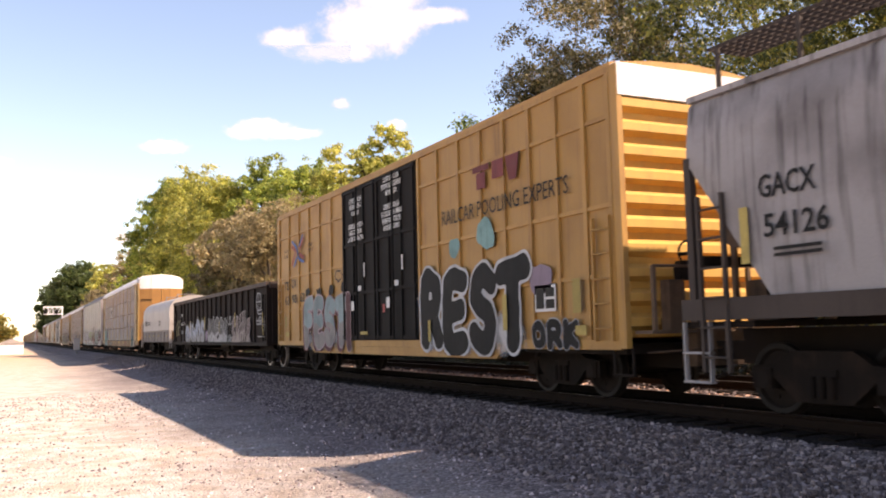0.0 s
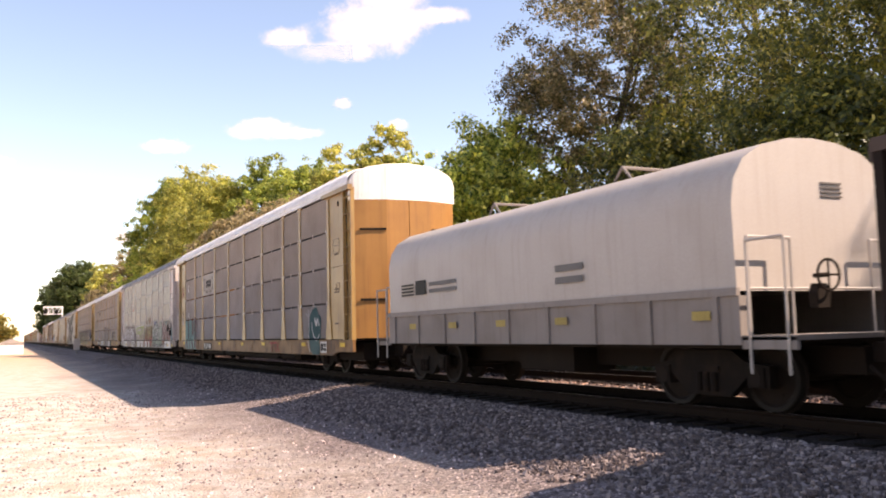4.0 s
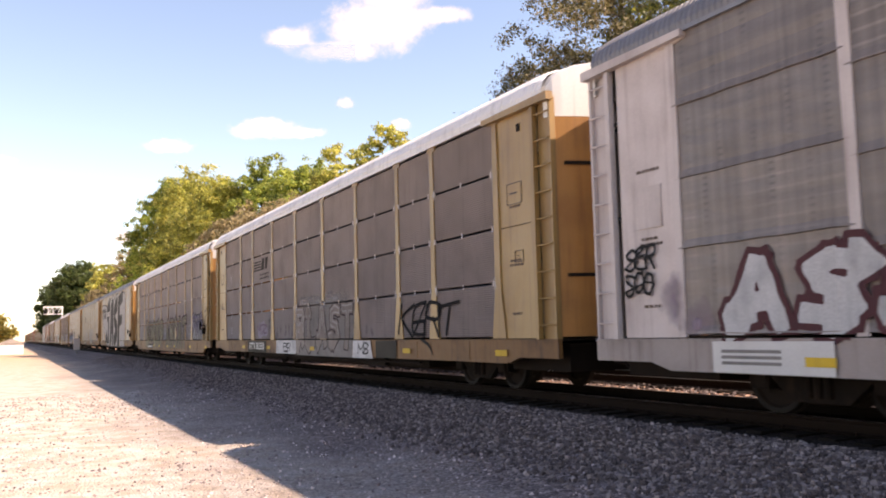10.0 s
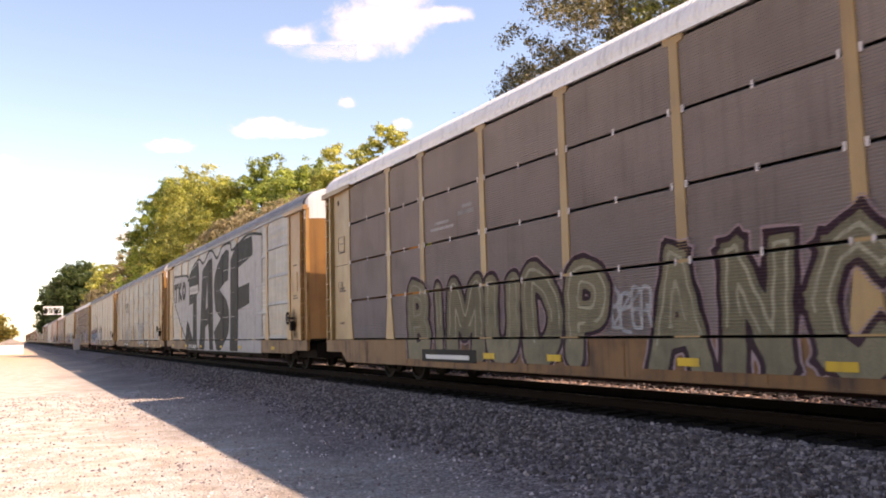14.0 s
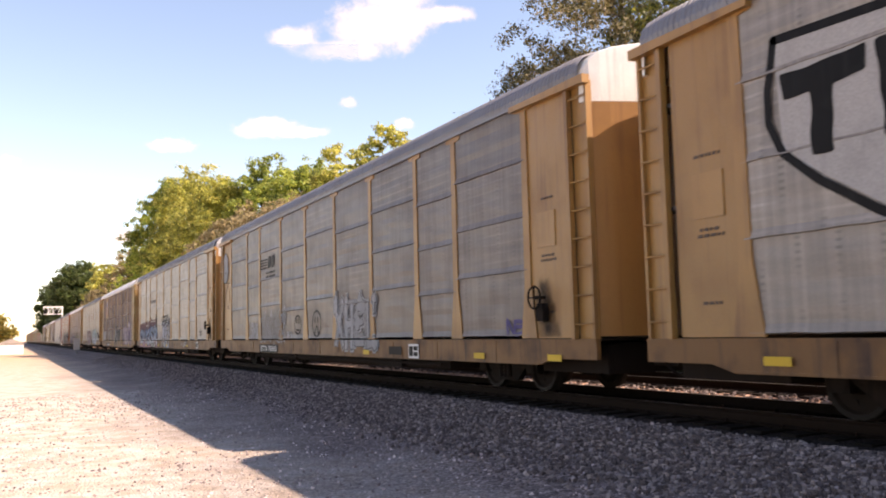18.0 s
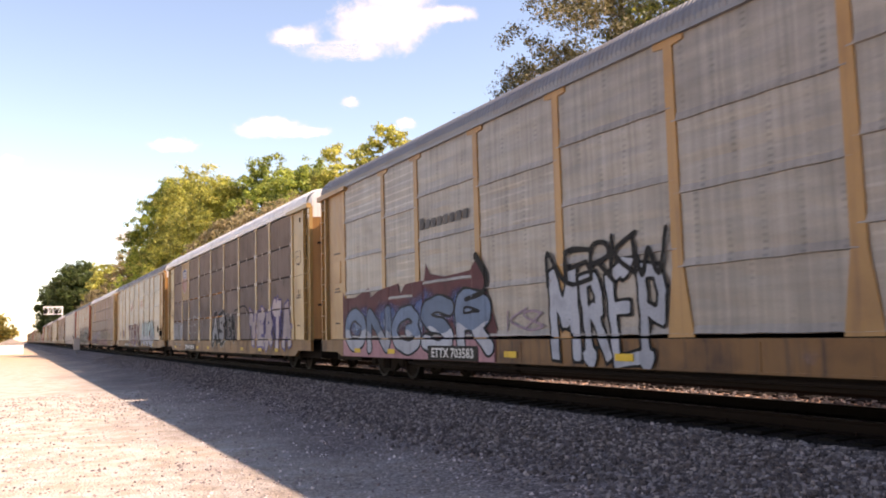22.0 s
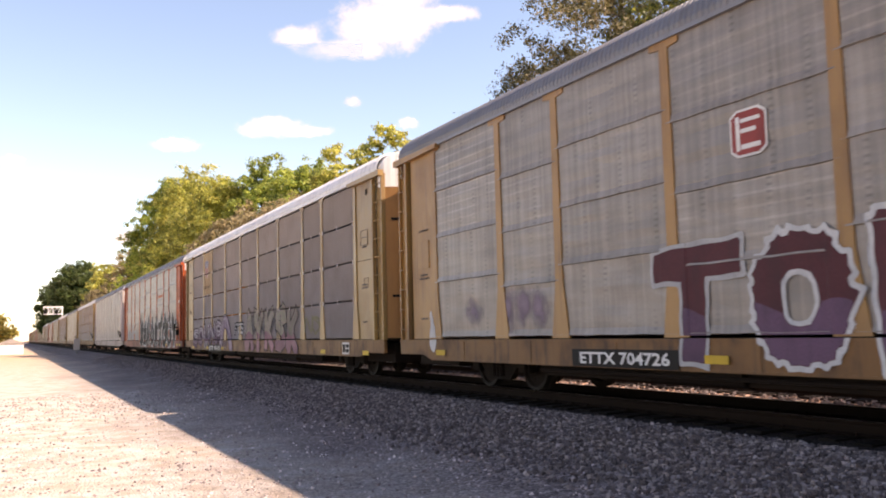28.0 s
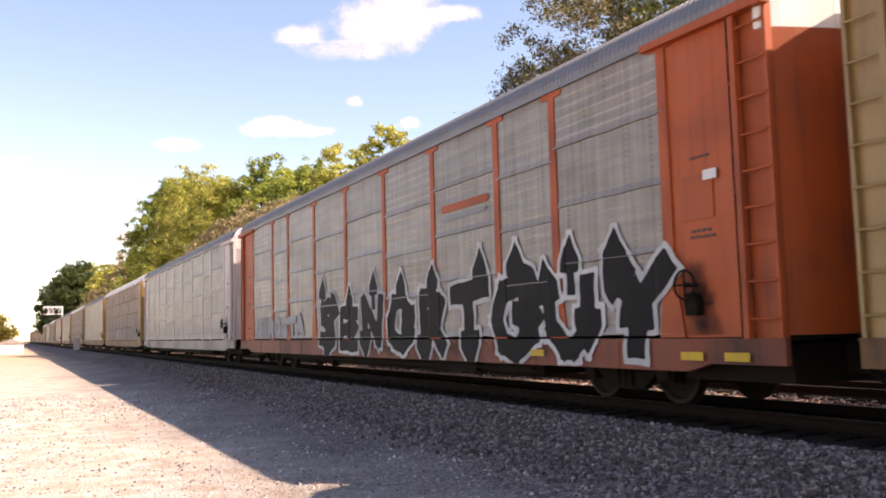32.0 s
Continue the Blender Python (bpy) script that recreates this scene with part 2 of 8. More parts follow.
def ground_material():
    """Crushed stone with pale dust, tan dirt and worn wheel tracks."""
    m, n, l, b = nodes_of("gravel_yard")
    co = n.new("ShaderNodeTexCoord")
    sep = n.new("ShaderNodeSeparateXYZ")
    l.new(co.outputs["Object"], sep.inputs[0])
    vor = n.new("ShaderNodeTexVoronoi")
    vor.inputs["Scale"].default_value = 26
    l.new(co.outputs["Object"], vor.inputs["Vector"])
    vor2 = n.new("ShaderNodeTexVoronoi")
    vor2.inputs["Scale"].default_value = 9
    l.new(co.outputs["Object"], vor2.inputs["Vector"])
    big = n.new("ShaderNodeTexNoise")
    big.inputs["Scale"].default_value, big.inputs["Detail"].default_value = 0.35, 8
    l.new(co.outputs["Object"], big.inputs["Vector"])
    mid = n.new("ShaderNodeTexNoise")
    mid.inputs["Scale"].default_value, mid.inputs["Detail"].default_value = 2.2, 8
    l.new(co.outputs["Object"], mid.inputs["Vector"])
    sc = n.new("ShaderNodeSeparateColor")
    l.new(vor.outputs["Color"], sc.inputs[0])
    stone = n.new("ShaderNodeValToRGB")
    els = stone.color_ramp.elements
    els[0].color, els[1].color = rgb((0.078, 0.061, 0.059)), rgb((0.378, 0.304, 0.290))
    for p, c in ((0.35, (0.140, 0.111, 0.108)), (0.8, (0.223, 0.180, 0.171))):
        e = els.new(p)
        e.color = rgb(c)
    l.new(sc.outputs[0], stone.inputs[0])
    # pale limestone dust and tan dirt away from the track
    dirt = n.new("ShaderNodeValToRGB")
    els = dirt.color_ramp.elements
    els[0].position, els[1].position = 0.36, 0.66
    els[0].color, els[1].color = rgb((0.46, 0.38, 0.30)), rgb((0.60, 0.55, 0.50))
    l.new(mid.outputs[0], dirt.inputs[0])
    where = n.new("ShaderNodeMath")
    where.operation = "MULTIPLY_ADD"
    where.inputs[1].default_value, where.inputs[2].default_value = 5.0, 0.0
    l.new(big.outputs[0], where.inputs[0])
    add = n.new("ShaderNodeMath")
    add.operation = "SUBTRACT"
    l.new(where.outputs[0], add.inputs[0])
    l.new(sep.outputs[0], add.inputs[1])
    fac = n.new("ShaderNodeMapRange")
    fac.inputs[1].default_value, fac.inputs[2].default_value, fac.inputs[3].default_value, fac.inputs[4].default_value = -3.0, 1.4, 0.0, 0.85
    l.new(add.outputs[0], fac.inputs[0])
    mix = n.new("ShaderNodeMix")
    mix.data_type = "RGBA"
    l.new(fac.outputs[0], mix.inputs[0])
    l.new(stone.outputs[0], mix.inputs[6])
    l.new(dirt.outputs[0], mix.inputs[7])
    # reddish soil far out to the side and down the line
    soil = n.new("ShaderNodeMapRange")
    soil.inputs[1].default_value, soil.inputs[2].default_value = 40.0, 110.0
    l.new(sep.outputs[1], soil.inputs[0])
    sm = n.new("ShaderNodeMath")
    sm.operation = "MULTIPLY"
    l.new(soil.outputs[0], sm.inputs[0])
    l.new(fac.outputs[0], sm.inputs[1])
    mix2 = n.new("ShaderNodeMix")
    mix2.data_type = "RGBA"
    l.new(sm.outputs[0], mix2.inputs[0])
    l.new(mix.outputs[2], mix2.inputs[6])
    mix2.inputs[7].default_value = rgb((0.54, 0.35, 0.22))
    # near-black band along the track, gone 1.75 m from its middle
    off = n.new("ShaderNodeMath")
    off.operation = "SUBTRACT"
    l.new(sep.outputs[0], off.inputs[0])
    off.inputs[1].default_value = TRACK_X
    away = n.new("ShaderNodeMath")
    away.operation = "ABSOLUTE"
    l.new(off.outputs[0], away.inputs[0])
    dark_bed = n.new("ShaderNodeMapRange")
    dark_bed.inputs[1].default_value, dark_bed.inputs[2].default_value, dark_bed.inputs[3].default_value, dark_bed.inputs[4].default_value = 1.45, 1.75, 0.9, 0.0
    l.new(away.outputs[0], dark_bed.inputs[0])
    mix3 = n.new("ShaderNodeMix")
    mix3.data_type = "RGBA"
    l.new(dark_bed.outputs[0], mix3.inputs[0])
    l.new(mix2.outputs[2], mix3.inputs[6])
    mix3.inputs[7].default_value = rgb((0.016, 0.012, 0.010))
    # behind the train the stone colours are raised and warmed to look sunlit
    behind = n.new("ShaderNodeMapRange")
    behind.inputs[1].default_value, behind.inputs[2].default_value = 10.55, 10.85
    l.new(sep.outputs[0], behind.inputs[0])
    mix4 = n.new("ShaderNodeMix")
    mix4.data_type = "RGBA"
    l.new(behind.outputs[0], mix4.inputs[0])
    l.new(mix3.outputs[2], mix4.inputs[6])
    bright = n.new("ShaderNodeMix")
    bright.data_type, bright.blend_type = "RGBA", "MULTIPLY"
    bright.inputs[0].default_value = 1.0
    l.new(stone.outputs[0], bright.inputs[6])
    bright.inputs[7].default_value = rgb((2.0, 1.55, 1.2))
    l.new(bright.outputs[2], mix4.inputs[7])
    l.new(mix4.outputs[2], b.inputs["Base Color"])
    b.inputs["Roughness"].default_value = 0.95
    b.inputs["Specular IOR Level"].default_value = 0.06
    hsum = n.new("ShaderNodeMath")
    hsum.operation = "ADD"
    l.new(vor.outputs["Distance"], hsum.inputs[0])
    l.new(vor2.outputs["Distance"], hsum.inputs[1])
    bp = n.new("ShaderNodeBump")
    bp.inputs["Strength"].default_value, bp.inputs["Distance"].default_value = 0.9, 0.03
    bp.invert = True
    l.new(hsum.outputs[0], bp.inputs["Height"])
    l.new(bp.outputs[0], b.inputs["Normal"])
    return m


def stone_material(name, gain):
    m, n, l, b = nodes_of(name)
    geo = n.new("ShaderNodeNewGeometry")
    ramp = n.new("ShaderNodeValToRGB")
    els = ramp.color_ramp.elements
    els[0].color, els[1].color = rgb((0.076, 0.058, 0.057)), rgb((0.378, 0.308, 0.290))
    for p, c in ((0.5, (0.140, 0.111, 0.108)), (0.85, (0.257, 0.208, 0.200))):
        e = els.new(p)
        e.color = rgb(c)
    l.new(geo.outputs["Random Per Island"], ramp.inputs[0])
    co = n.new("ShaderNodeTexCoord")
    no = n.new("ShaderNodeTexNoise")
    no.inputs["Scale"].default_value = 60
    l.new(co.outputs["Object"], no.inputs["Vector"])
    mr = n.new("ShaderNodeMapRange")
    mr.inputs[3].default_value, mr.inputs[4].default_value = 0.7 * gain, 1.3 * gain
    l.new(no.outputs[0], mr.inputs[0])
    hsv = n.new("ShaderNodeHueSaturation")
    l.new(ramp.outputs[0], hsv.inputs["Color"])
    l.new(mr.outputs[0], hsv.inputs["Value"])
    l.new(hsv.outputs[0], b.inputs["Base Color"])
    b.inputs["Specular IOR Level"].default_value = 0.15
    b.inputs["Roughness"].default_value = 0.9
    return m


def cloud_material(seed, puffs):
    """A sheet of cloud: soft round puffs broken up by noise, glowing with scattered sunlight."""
    m, n, l, b = nodes_of("cloud_vapour")
    n.remove(b)
    co = n.new("ShaderNodeTexCoord")
    warp = n.new("ShaderNodeTexNoise")
    warp.inputs["Scale"].default_value, warp.inputs["Detail"].default_value, warp.inputs["Roughness"].default_value = 3.4, 8, 0.66
    off = n.new("ShaderNodeVectorMath")
    off.operation = "ADD"
    off.inputs[1].default_value = (seed * 3.7, seed * 1.9, seed)
    l.new(co.outputs["Object"], off.inputs[0])
    l.new(off.outputs[0], warp.inputs["Vector"])
    best = None
    for cx, cy, rx, ry in puffs:
        mp = n.new("ShaderNodeMapping")
        mp.inputs["Location"].default_value = (-cx / rx, -cy / ry, 0)
        mp.inputs["Scale"].default_value = (1 / rx, 1 / ry, 0)
        l.new(co.outputs["Object"], mp.inputs["Vector"])
        ln = n.new("ShaderNodeVectorMath")
        ln.operation = "LENGTH"
        l.new(mp.outputs[0], ln.inputs[0])
        inv = n.new("ShaderNodeMath")
        inv.operation = "SUBTRACT"
        inv.inputs[0].default_value = 1.0
        l.new(ln.outputs["Value"], inv.inputs[1])
        if best is None:
            best = inv
        else:
            mx = n.new("ShaderNodeMath")
            mx.operation = "SMOOTH_MAX"
            mx.inputs[2].default_value = 0.25
            l.new(best.outputs[0], mx.inputs[0])
            l.new(inv.outputs[0], mx.inputs[1])
            best = mx
    nz = n.new("ShaderNodeMath")
    nz.operation = "MULTIPLY_ADD"
    nz.inputs[1].default_value, nz.inputs[2].default_value = 1.5, -0.75
    l.new(warp.outputs[0], nz.inputs[0])
    sm = n.new("ShaderNodeMath")
    sm.operation = "ADD"
    l.new(best.outputs[0], sm.inputs[0])
    l.new(nz.outputs[0], sm.inputs[1])
    den = n.new("ShaderNodeMapRange")
    den.interpolation_type = "SMOOTHSTEP"
    den.inputs[1].default_value, den.inputs[2].default_value = -0.08, 0.62
    l.new(sm.outputs[0], den.inputs[0])
    em = n.new("ShaderNodeEmission")
    em.inputs[0].default_value = (1.0, 0.965, 0.955, 1)
    em.inputs[1].default_value = 0.56
    tp = n.new("ShaderNodeBsdfTransparent")
    mix = n.new("ShaderNodeMixShader")
    l.new(den.outputs[0], mix.inputs[0])
    l.new(tp.outputs[0], mix.inputs[1])
    l.new(em.outputs[0], mix.inputs[2])
    l.new(mix.outputs[0], n["Material Output"].inputs[0])
    return m


# ---------------------------------------------------------------- mesh helpers
class Shape:
    """Collects corners and faces for one mesh; mats holds a material slot for each face."""

    def __init__(self):
        self.v, self.f, self.m = [], [], []
        self.slot = 0

    def add(self, vs, fs):
        k = len(self.v)
        self.v += [tuple(p) for p in vs]
        self.f += [tuple(k + i for i in f) for f in fs]
        self.m += [self.slot] * len(fs)
        return self

    def box(self, x0, x1, y0, y1, z0, z1):
        vs = [(x, y, z) for x in (x0, x1) for y in (y0, y1) for z in (z0, z1)]
        return self.add(vs, [(0, 1, 3, 2), (4, 6, 7, 5), (0, 4, 5, 1), (2, 3, 7, 6), (0, 2, 6, 4), (1, 5, 7, 3)])

    def slab(self, pts, x0, x1):
        """A flat outline in (y, z), given thickness along x."""
        n = len(pts)
        vs = [(x0, y, z) for y, z in pts] + [(x1, y, z) for y, z in pts]
        fs = [tuple(range(n)), tuple(range(2 * n - 1, n - 1, -1))] + [(i, n + i, n + (i + 1) % n, (i + 1) % n) for i in range(n)]
        return self.add(vs, fs)

    def sweep(self, pts, y0, y1, closed=True):
        """An outline in (x, z), carried along y."""
        n = len(pts)
        vs = [(x, y0, z) for x, z in pts] + [(x, y1, z) for x, z in pts]
        fs = [(i, (i + 1) % n, n + (i + 1) % n, n + i) for i in range(n if closed else n - 1)]
        if closed:
            fs += [tuple(range(n - 1, -1, -1)), tuple(range(n, 2 * n))]
        return self.add(vs, fs)

    def tube(self, a, b, r0, r1=None, n=8):
        a, b = Vector(a), Vector(b)
        r1 = r0 if r1 is None else r1
        d = (b - a).normalized()
        s = d.orthogonal().normalized()
        t = d.cross(s)
        ring = [(math.cos(2 * math.pi * i / n), math.sin(2 * math.pi * i / n)) for i in range(n)]
        vs = [a + (s * c + t * q) * r0 for c, q in ring] + [b + (s * c + t * q) * r1 for c, q in ring]
        fs = [(i, (i + 1) % n, n + (i + 1) % n, n + i) for i in range(n)] + [tuple(range(n - 1, -1, -1)), tuple(range(n, 2 * n))]
        return self.add(vs, fs)

    def lathe_x(self, prof, n=28):
        """Rings of (x, radius) round the x axis."""
        vs = [(x, r * math.cos(2 * math.pi * i / n), r * math.sin(2 * math.pi * i / n)) for x, r in prof for i in range(n)]
        fs = [(j * n + i, j * n + (i + 1) % n, (j + 1) * n + (i + 1) % n, (j + 1) * n + i) for j in range(len(prof) - 1) for i in range(n)]
        return self.add(vs, fs)

    def mesh(self, name, *mats):
        me = bpy.data.meshes.new(name)
        me.from_pydata(self.v, [], self.f)
        for m in mats:
            me.materials.append(m)
        if len(mats) > 1:
            me.polygons.foreach_set("material_index", self.m)
        me.update()
        return me


CACHE = {}


def shared(key, make, name, *mats):
    """One mesh for all pieces that look alike."""
    key = (key,) + tuple(m.name for m in mats)
    if key not in CACHE:
        CACHE[key] = make().mesh(name, *mats)
    return CACHE[key]


def part(name, me, parent, at=(0, 0, 0), label="", kind=""):
    ob = new(name, me)
    ob.parent = parent
    ob.location = at
    return tagged(ob, label, kind=kind)


def smooth(me):
    me.polygons.foreach_set("use_smooth", [True] * len(me.polygons))
    return me


def thing(name, label, category, group="", m=None):
    ob = new(name)
    ob.empty_display_size = 0.5
    if m is not None:
        ob.matrix_basis = m
    return tagged(ob, label, category, group)


# ---------------------------------------------------------------- ground
GROUND_MAT = ground_material()


def ground_height(x, y):
    """The yard, the ballast shoulder on both sides of the track, and the slope behind it."""
    knots = [(-40, -0.70), (-6, -0.78), (1.0, -0.76), (4.6, -0.74), (6.4, -0.55), (7.7, -0.27), (8.35, -0.20), (15.9, -0.21), (17.6, -0.8), (25, -0.9), (60, 0.3)]
    if x <= knots[0][0]:
        return knots[0][1]
    for (a, za), (b, zb) in zip(knots, knots[1:]):
        if x <= b:
            q = (x - a) / (b - a)
            return za + (zb - za) * q
    return knots[-1][1]


def build_ground():
    xs = [-3500, -900, -300, -120, -40, -20, -10] + [-6 + 0.5 * i for i in range(45)] + [17.5, 20, 25, 35, 60, 120, 300, 900, 3500]
    ys = [-900, -200, -60, -20] + [-8 + 0.6 * i for i in range(90)] + [48 + 4 * i for i in range(30)] + [180, 220, 300, 420, 600, 900, 1400, 2200, 3800]
    s = Shape()
    vs = []
    for y in ys:
        for x in xs:
            z = ground_height(x, y)
            if -8 < x < 60 and -8 < y < 160:
                amp = 0.02 if (x > 5 or x < -4) else 0.012
                z += amp * noise.noise((x * 0.9, y * 0.9, 0)) + 0.018 * noise.noise((x * 0.22, y * 0.12, 3))
            vs.append((x, y, z))
    w = len(xs)
    fs = [(j * w + i, j * w + i + 1, (j + 1) * w + i + 1, (j + 1) * w + i) for j in range(len(ys) - 1) for i in range(w - 1)]
    s.add(vs, fs)
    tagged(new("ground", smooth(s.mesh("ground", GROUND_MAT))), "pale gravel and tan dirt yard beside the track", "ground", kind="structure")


build_ground()


def stones(name, label, spots, sizes, seed, mat):
    """Loose angular stones, joined: each a squashed, skewed eight-cornered lump."""
    rng = np.random.default_rng(seed)
    n = len(spots)
    base = np.array([(x, y, z) for x in (-1, 1) for y in (-1, 1) for z in (-1, 1)], float) * 0.5
    quads = np.array([(0, 1, 3, 2), (4, 6, 7, 5), (0, 4, 5, 1), (2, 3, 7, 6), (1, 5, 7, 3)])
    v = np.repeat(base[None], n, 0)
    v = v * (1 + rng.uniform(-0.45, 0.25, (n, 8, 3)))
    v = v * (sizes[:, None] * rng.uniform(0.65, 1.2, (n, 3)))[:, None, :]
    a, b = rng.uniform(0, 2 * np.pi, n), rng.uniform(-0.7, 0.7, n)
    ca, sa, cb, sb = np.cos(a), np.sin(a), np.cos(b), np.sin(b)
    x, y, z = v[:, :, 0], v[:, :, 1], v[:, :, 2]
    y, z = y * cb[:, None] - z * sb[:, None], y * sb[:, None] + z * cb[:, None]
    x, y = x * ca[:, None] - y * sa[:, None], x * sa[:, None] + y * ca[:, None]
    v = np.stack([x, y, z], 2) + spots[:, None, :]
    f = (quads[None] + (np.arange(n) * 8)[:, None, None]).reshape(-1, 4)
    me = bpy.data.meshes.new(name)
    me.from_pydata(v.reshape(-1, 3).tolist(), [], f.tolist())
    me.materials.append(mat)
    me.update()
    tagged(new(name, me), label, "gravel", kind="stuff")


STONE = stone_material("crushed_ballast_stone", 0.9)
PALE_STONE = stone_material("pale_yard_stone", 2.0)


def build_stones():
    rng = np.random.default_rng(5)
    spots, sizes = [], []
    # the ballast shoulder, thick with stone, thinning out along the track
    for y0, y1, per in ((4.5, 12, 330), (12, 22, 230), (22, 40, 90), (40, 80, 28)):
        n = int(per * (y1 - y0) * 3.6)
        x = 8.12 - np.abs(rng.normal(0, 1, n)) * 1.4
        y = rng.uniform(y0, y1, n)
        keep = x > 5.9 + rng.normal(0, 0.25, n)
        for px, py in zip(x[keep], y[keep]):
            spots.append((px, py, ground_height(px, py) + 0.012))
            sizes.append(rng.uniform(0.03, 0.062))
    stones("ballast_stones", "dark grey crushed stone ballast heaped along the track", np.array(spots), np.array(sizes), 3, STONE)
    spots, sizes = [], []
    n = 9000
    for px, py in zip(rng.uniform(-4.5, 6.5, n), 4.0 + 30 * rng.uniform(0, 1, n) ** 1.5):
        spots.append((px, py, ground_height(px, py) + 0.004))
        sizes.append(rng.uniform(0.012, 0.04))
    stones("yard_stones", "pale loose stones scattered over the gravel yard", np.array(spots), np.array(sizes), 4, PALE_STONE)
    spots, sizes = [], []
    n = 9000
    for px, py in zip(rng.uniform(10.8, 15.4, n), 4 + 51 * rng.uniform(0, 1, n) ** 1.3):
        spots.append((px, py, ground_height(px, py) + 0.015))
        sizes.append(rng.uniform(0.03, 0.07))
    stones("ballast_stones", "sunlit crushed stone ballast of the second track", np.array(spots), np.array(sizes), 6, STONE)


build_stones()


# ---------------------------------------------------------------- track
SECOND_X = TRACK_X + 4.25   # a second track behind the train


def build_track():
    prof = [(-0.07, -0.18), (0.07, -0.18), (0.07, -0.165), (0.012, -0.14), (0.012, -0.045), (0.036, -0.03), (0.036, -0.006), (0.028, 0.0),
            (-0.028, 0.0), (-0.036, -0.006), (-0.036, -0.03), (-0.012, -0.045), (-0.012, -0.14), (-0.07, -0.165)]
    for x in (TRACK_X - 0.755, TRACK_X + 0.755, SECOND_X - 0.755, SECOND_X + 0.755):
        s = Shape()
        s.sweep(prof, -60, 1200)
        s.m[7] = 1
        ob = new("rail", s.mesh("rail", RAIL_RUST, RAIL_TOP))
        ob.location = (x, 0, 0)
        tagged(ob, "rusty steel rail with a polished head on wooden ties", "rail", "rails of the track", "structure")
    bed = new("track_ties")
    tagged(bed, "dark creosoted wooden ties set in grey ballast", "railway tie", kind="structure")

    def tie():
        s = Shape()
        return s.box(-1.30, 1.36, -0.115, 0.115, -0.36, -0.172)

    def plate():
        s = Shape()
        for x in (-0.755, 0.755):
            s.box(x - 0.17, x + 0.17, -0.09, 0.09, -0.181, -0.165)
            s.box(x - 0.11, x - 0.08, -0.06, -0.03, -0.166, -0.13)
            s.box(x + 0.08, x + 0.11, 0.03, 0.06, -0.166, -0.13)
        return s
    rng = random.Random(4)
    for i in range(190):
        o = part("tie", shared("tie", tie, "tie", TIE_WOOD), bed, (TRACK_X + rng.uniform(-0.05, 0.05), -6 + 0.53 * i + rng.uniform(-0.03, 0.03), 0))
        o.rotation_euler[2] = rng.uniform(-0.015, 0.015)
        if i < 90:
            part("tie_plate", shared("plate", plate, "tie_plate", RAIL_RUST), o)
    for i in range(80):
        o = part("tie", shared("tie", tie, "tie", TIE_WOOD), bed, (SECOND_X + rng.uniform(-0.06, 0.06), 4 + 0.53 * i + rng.uniform(-0.03, 0.03), 0.012))
    s = Shape()
    for i in range(1200):
        s.box(TRACK_X - 1.3, TRACK_X + 1.3, 94.7 + 0.53 * i, 94.93 + 0.53 * i, -0.3, -0.182)
    part("distant_ties", s.mesh("distant_ties", TIE_WOOD), bed, kind="stuff")


build_track()


# ---------------------------------------------------------------- running gear
WHEEL_R = 0.457
WHEELSETS = []
CARS = []


def wheel_shape():
    s = Shape()
    for sx in (-1, 1):
        s.slot = 0
        x = sx * 0.755
        o = sx
        s.lathe_x([(x + o * 0.075, 0.06), (x + o * 0.075, 0.12), (x + o * 0.02, 0.16), (x + o * 0.02, 0.35), (x + o * 0.062, 0.385)], 32)
        s.slot = 1
        s.lathe_x([(x + o * 0.062, 0.385), (x + o * 0.066, 0.440), (x + o * 0.058, 0.455), (x - o * 0.045, WHEEL_R)], 32)
        s.slot = 0
        s.lathe_x([(x - o * 0.045, WHEEL_R), (x - o * 0.06, 0.482), (x - o * 0.075, 0.478), (x - o * 0.075, 0.36), (x - o * 0.03, 0.33), (x - o * 0.03, 0.08)], 32)
        for k in range(4):
            a = k * math.pi / 2 + 0.3
            s.tube((x + o * 0.018, 0.25 * math.cos(a), 0.25 * math.sin(a)), (x + o * 0.034, 0.25 * math.cos(a), 0.25 * math.sin(a)), 0.035, n=8)
    s.tube((-1.06, 0, 0), (1.06, 0, 0), 0.075, n=12)
    s.tube((-1.12, 0, 0), (-0.86, 0, 0), 0.11, n=12)
    s.tube((0.86, 0, 0), (1.12, 0, 0), 0.11, n=12)
    return s


def frame_shape():
    s = Shape()
    out = [(-1.10, 0.34), (-1.10, 0.62), (-0.70, 0.66), (-0.45, 0.82), (0.45, 0.82), (0.70, 0.66), (1.10, 0.62), (1.10, 0.34), (0.82, 0.34), (0.78, 0.52),
           (0.40, 0.20), (-0.40, 0.20), (-0.78, 0.52), (-0.82, 0.34)]
    s.slab(out, -0.06, 0.06)
    for k in (-0.14, 0, 0.14):
        s.tube((-0.08, k, 0.26), (-0.08, k, 0.52), 0.055, n=8)
    s.box(-0.09, 0.09, -0.23, 0.23, 0.52, 0.60)
    for k in (-0.89, 0.89):
        s.box(-0.09, 0.06, k - 0.14, k + 0.14, 0.34, 0.60)
    return s


def bolster_shape():
    s = Shape()
    s.box(-1.0, 1.0, -0.2, 0.2, 0.36, 0.60)
    s.tube((0, 0, 0.6), (0, 0, 0.72), 0.2, n=14)
    s.box(-0.7, 0.7, -0.70, -0.62, 0.34, 0.50)
    s.box(-0.7, 0.7, 0.62, 0.70, 0.34, 0.50)
    return s


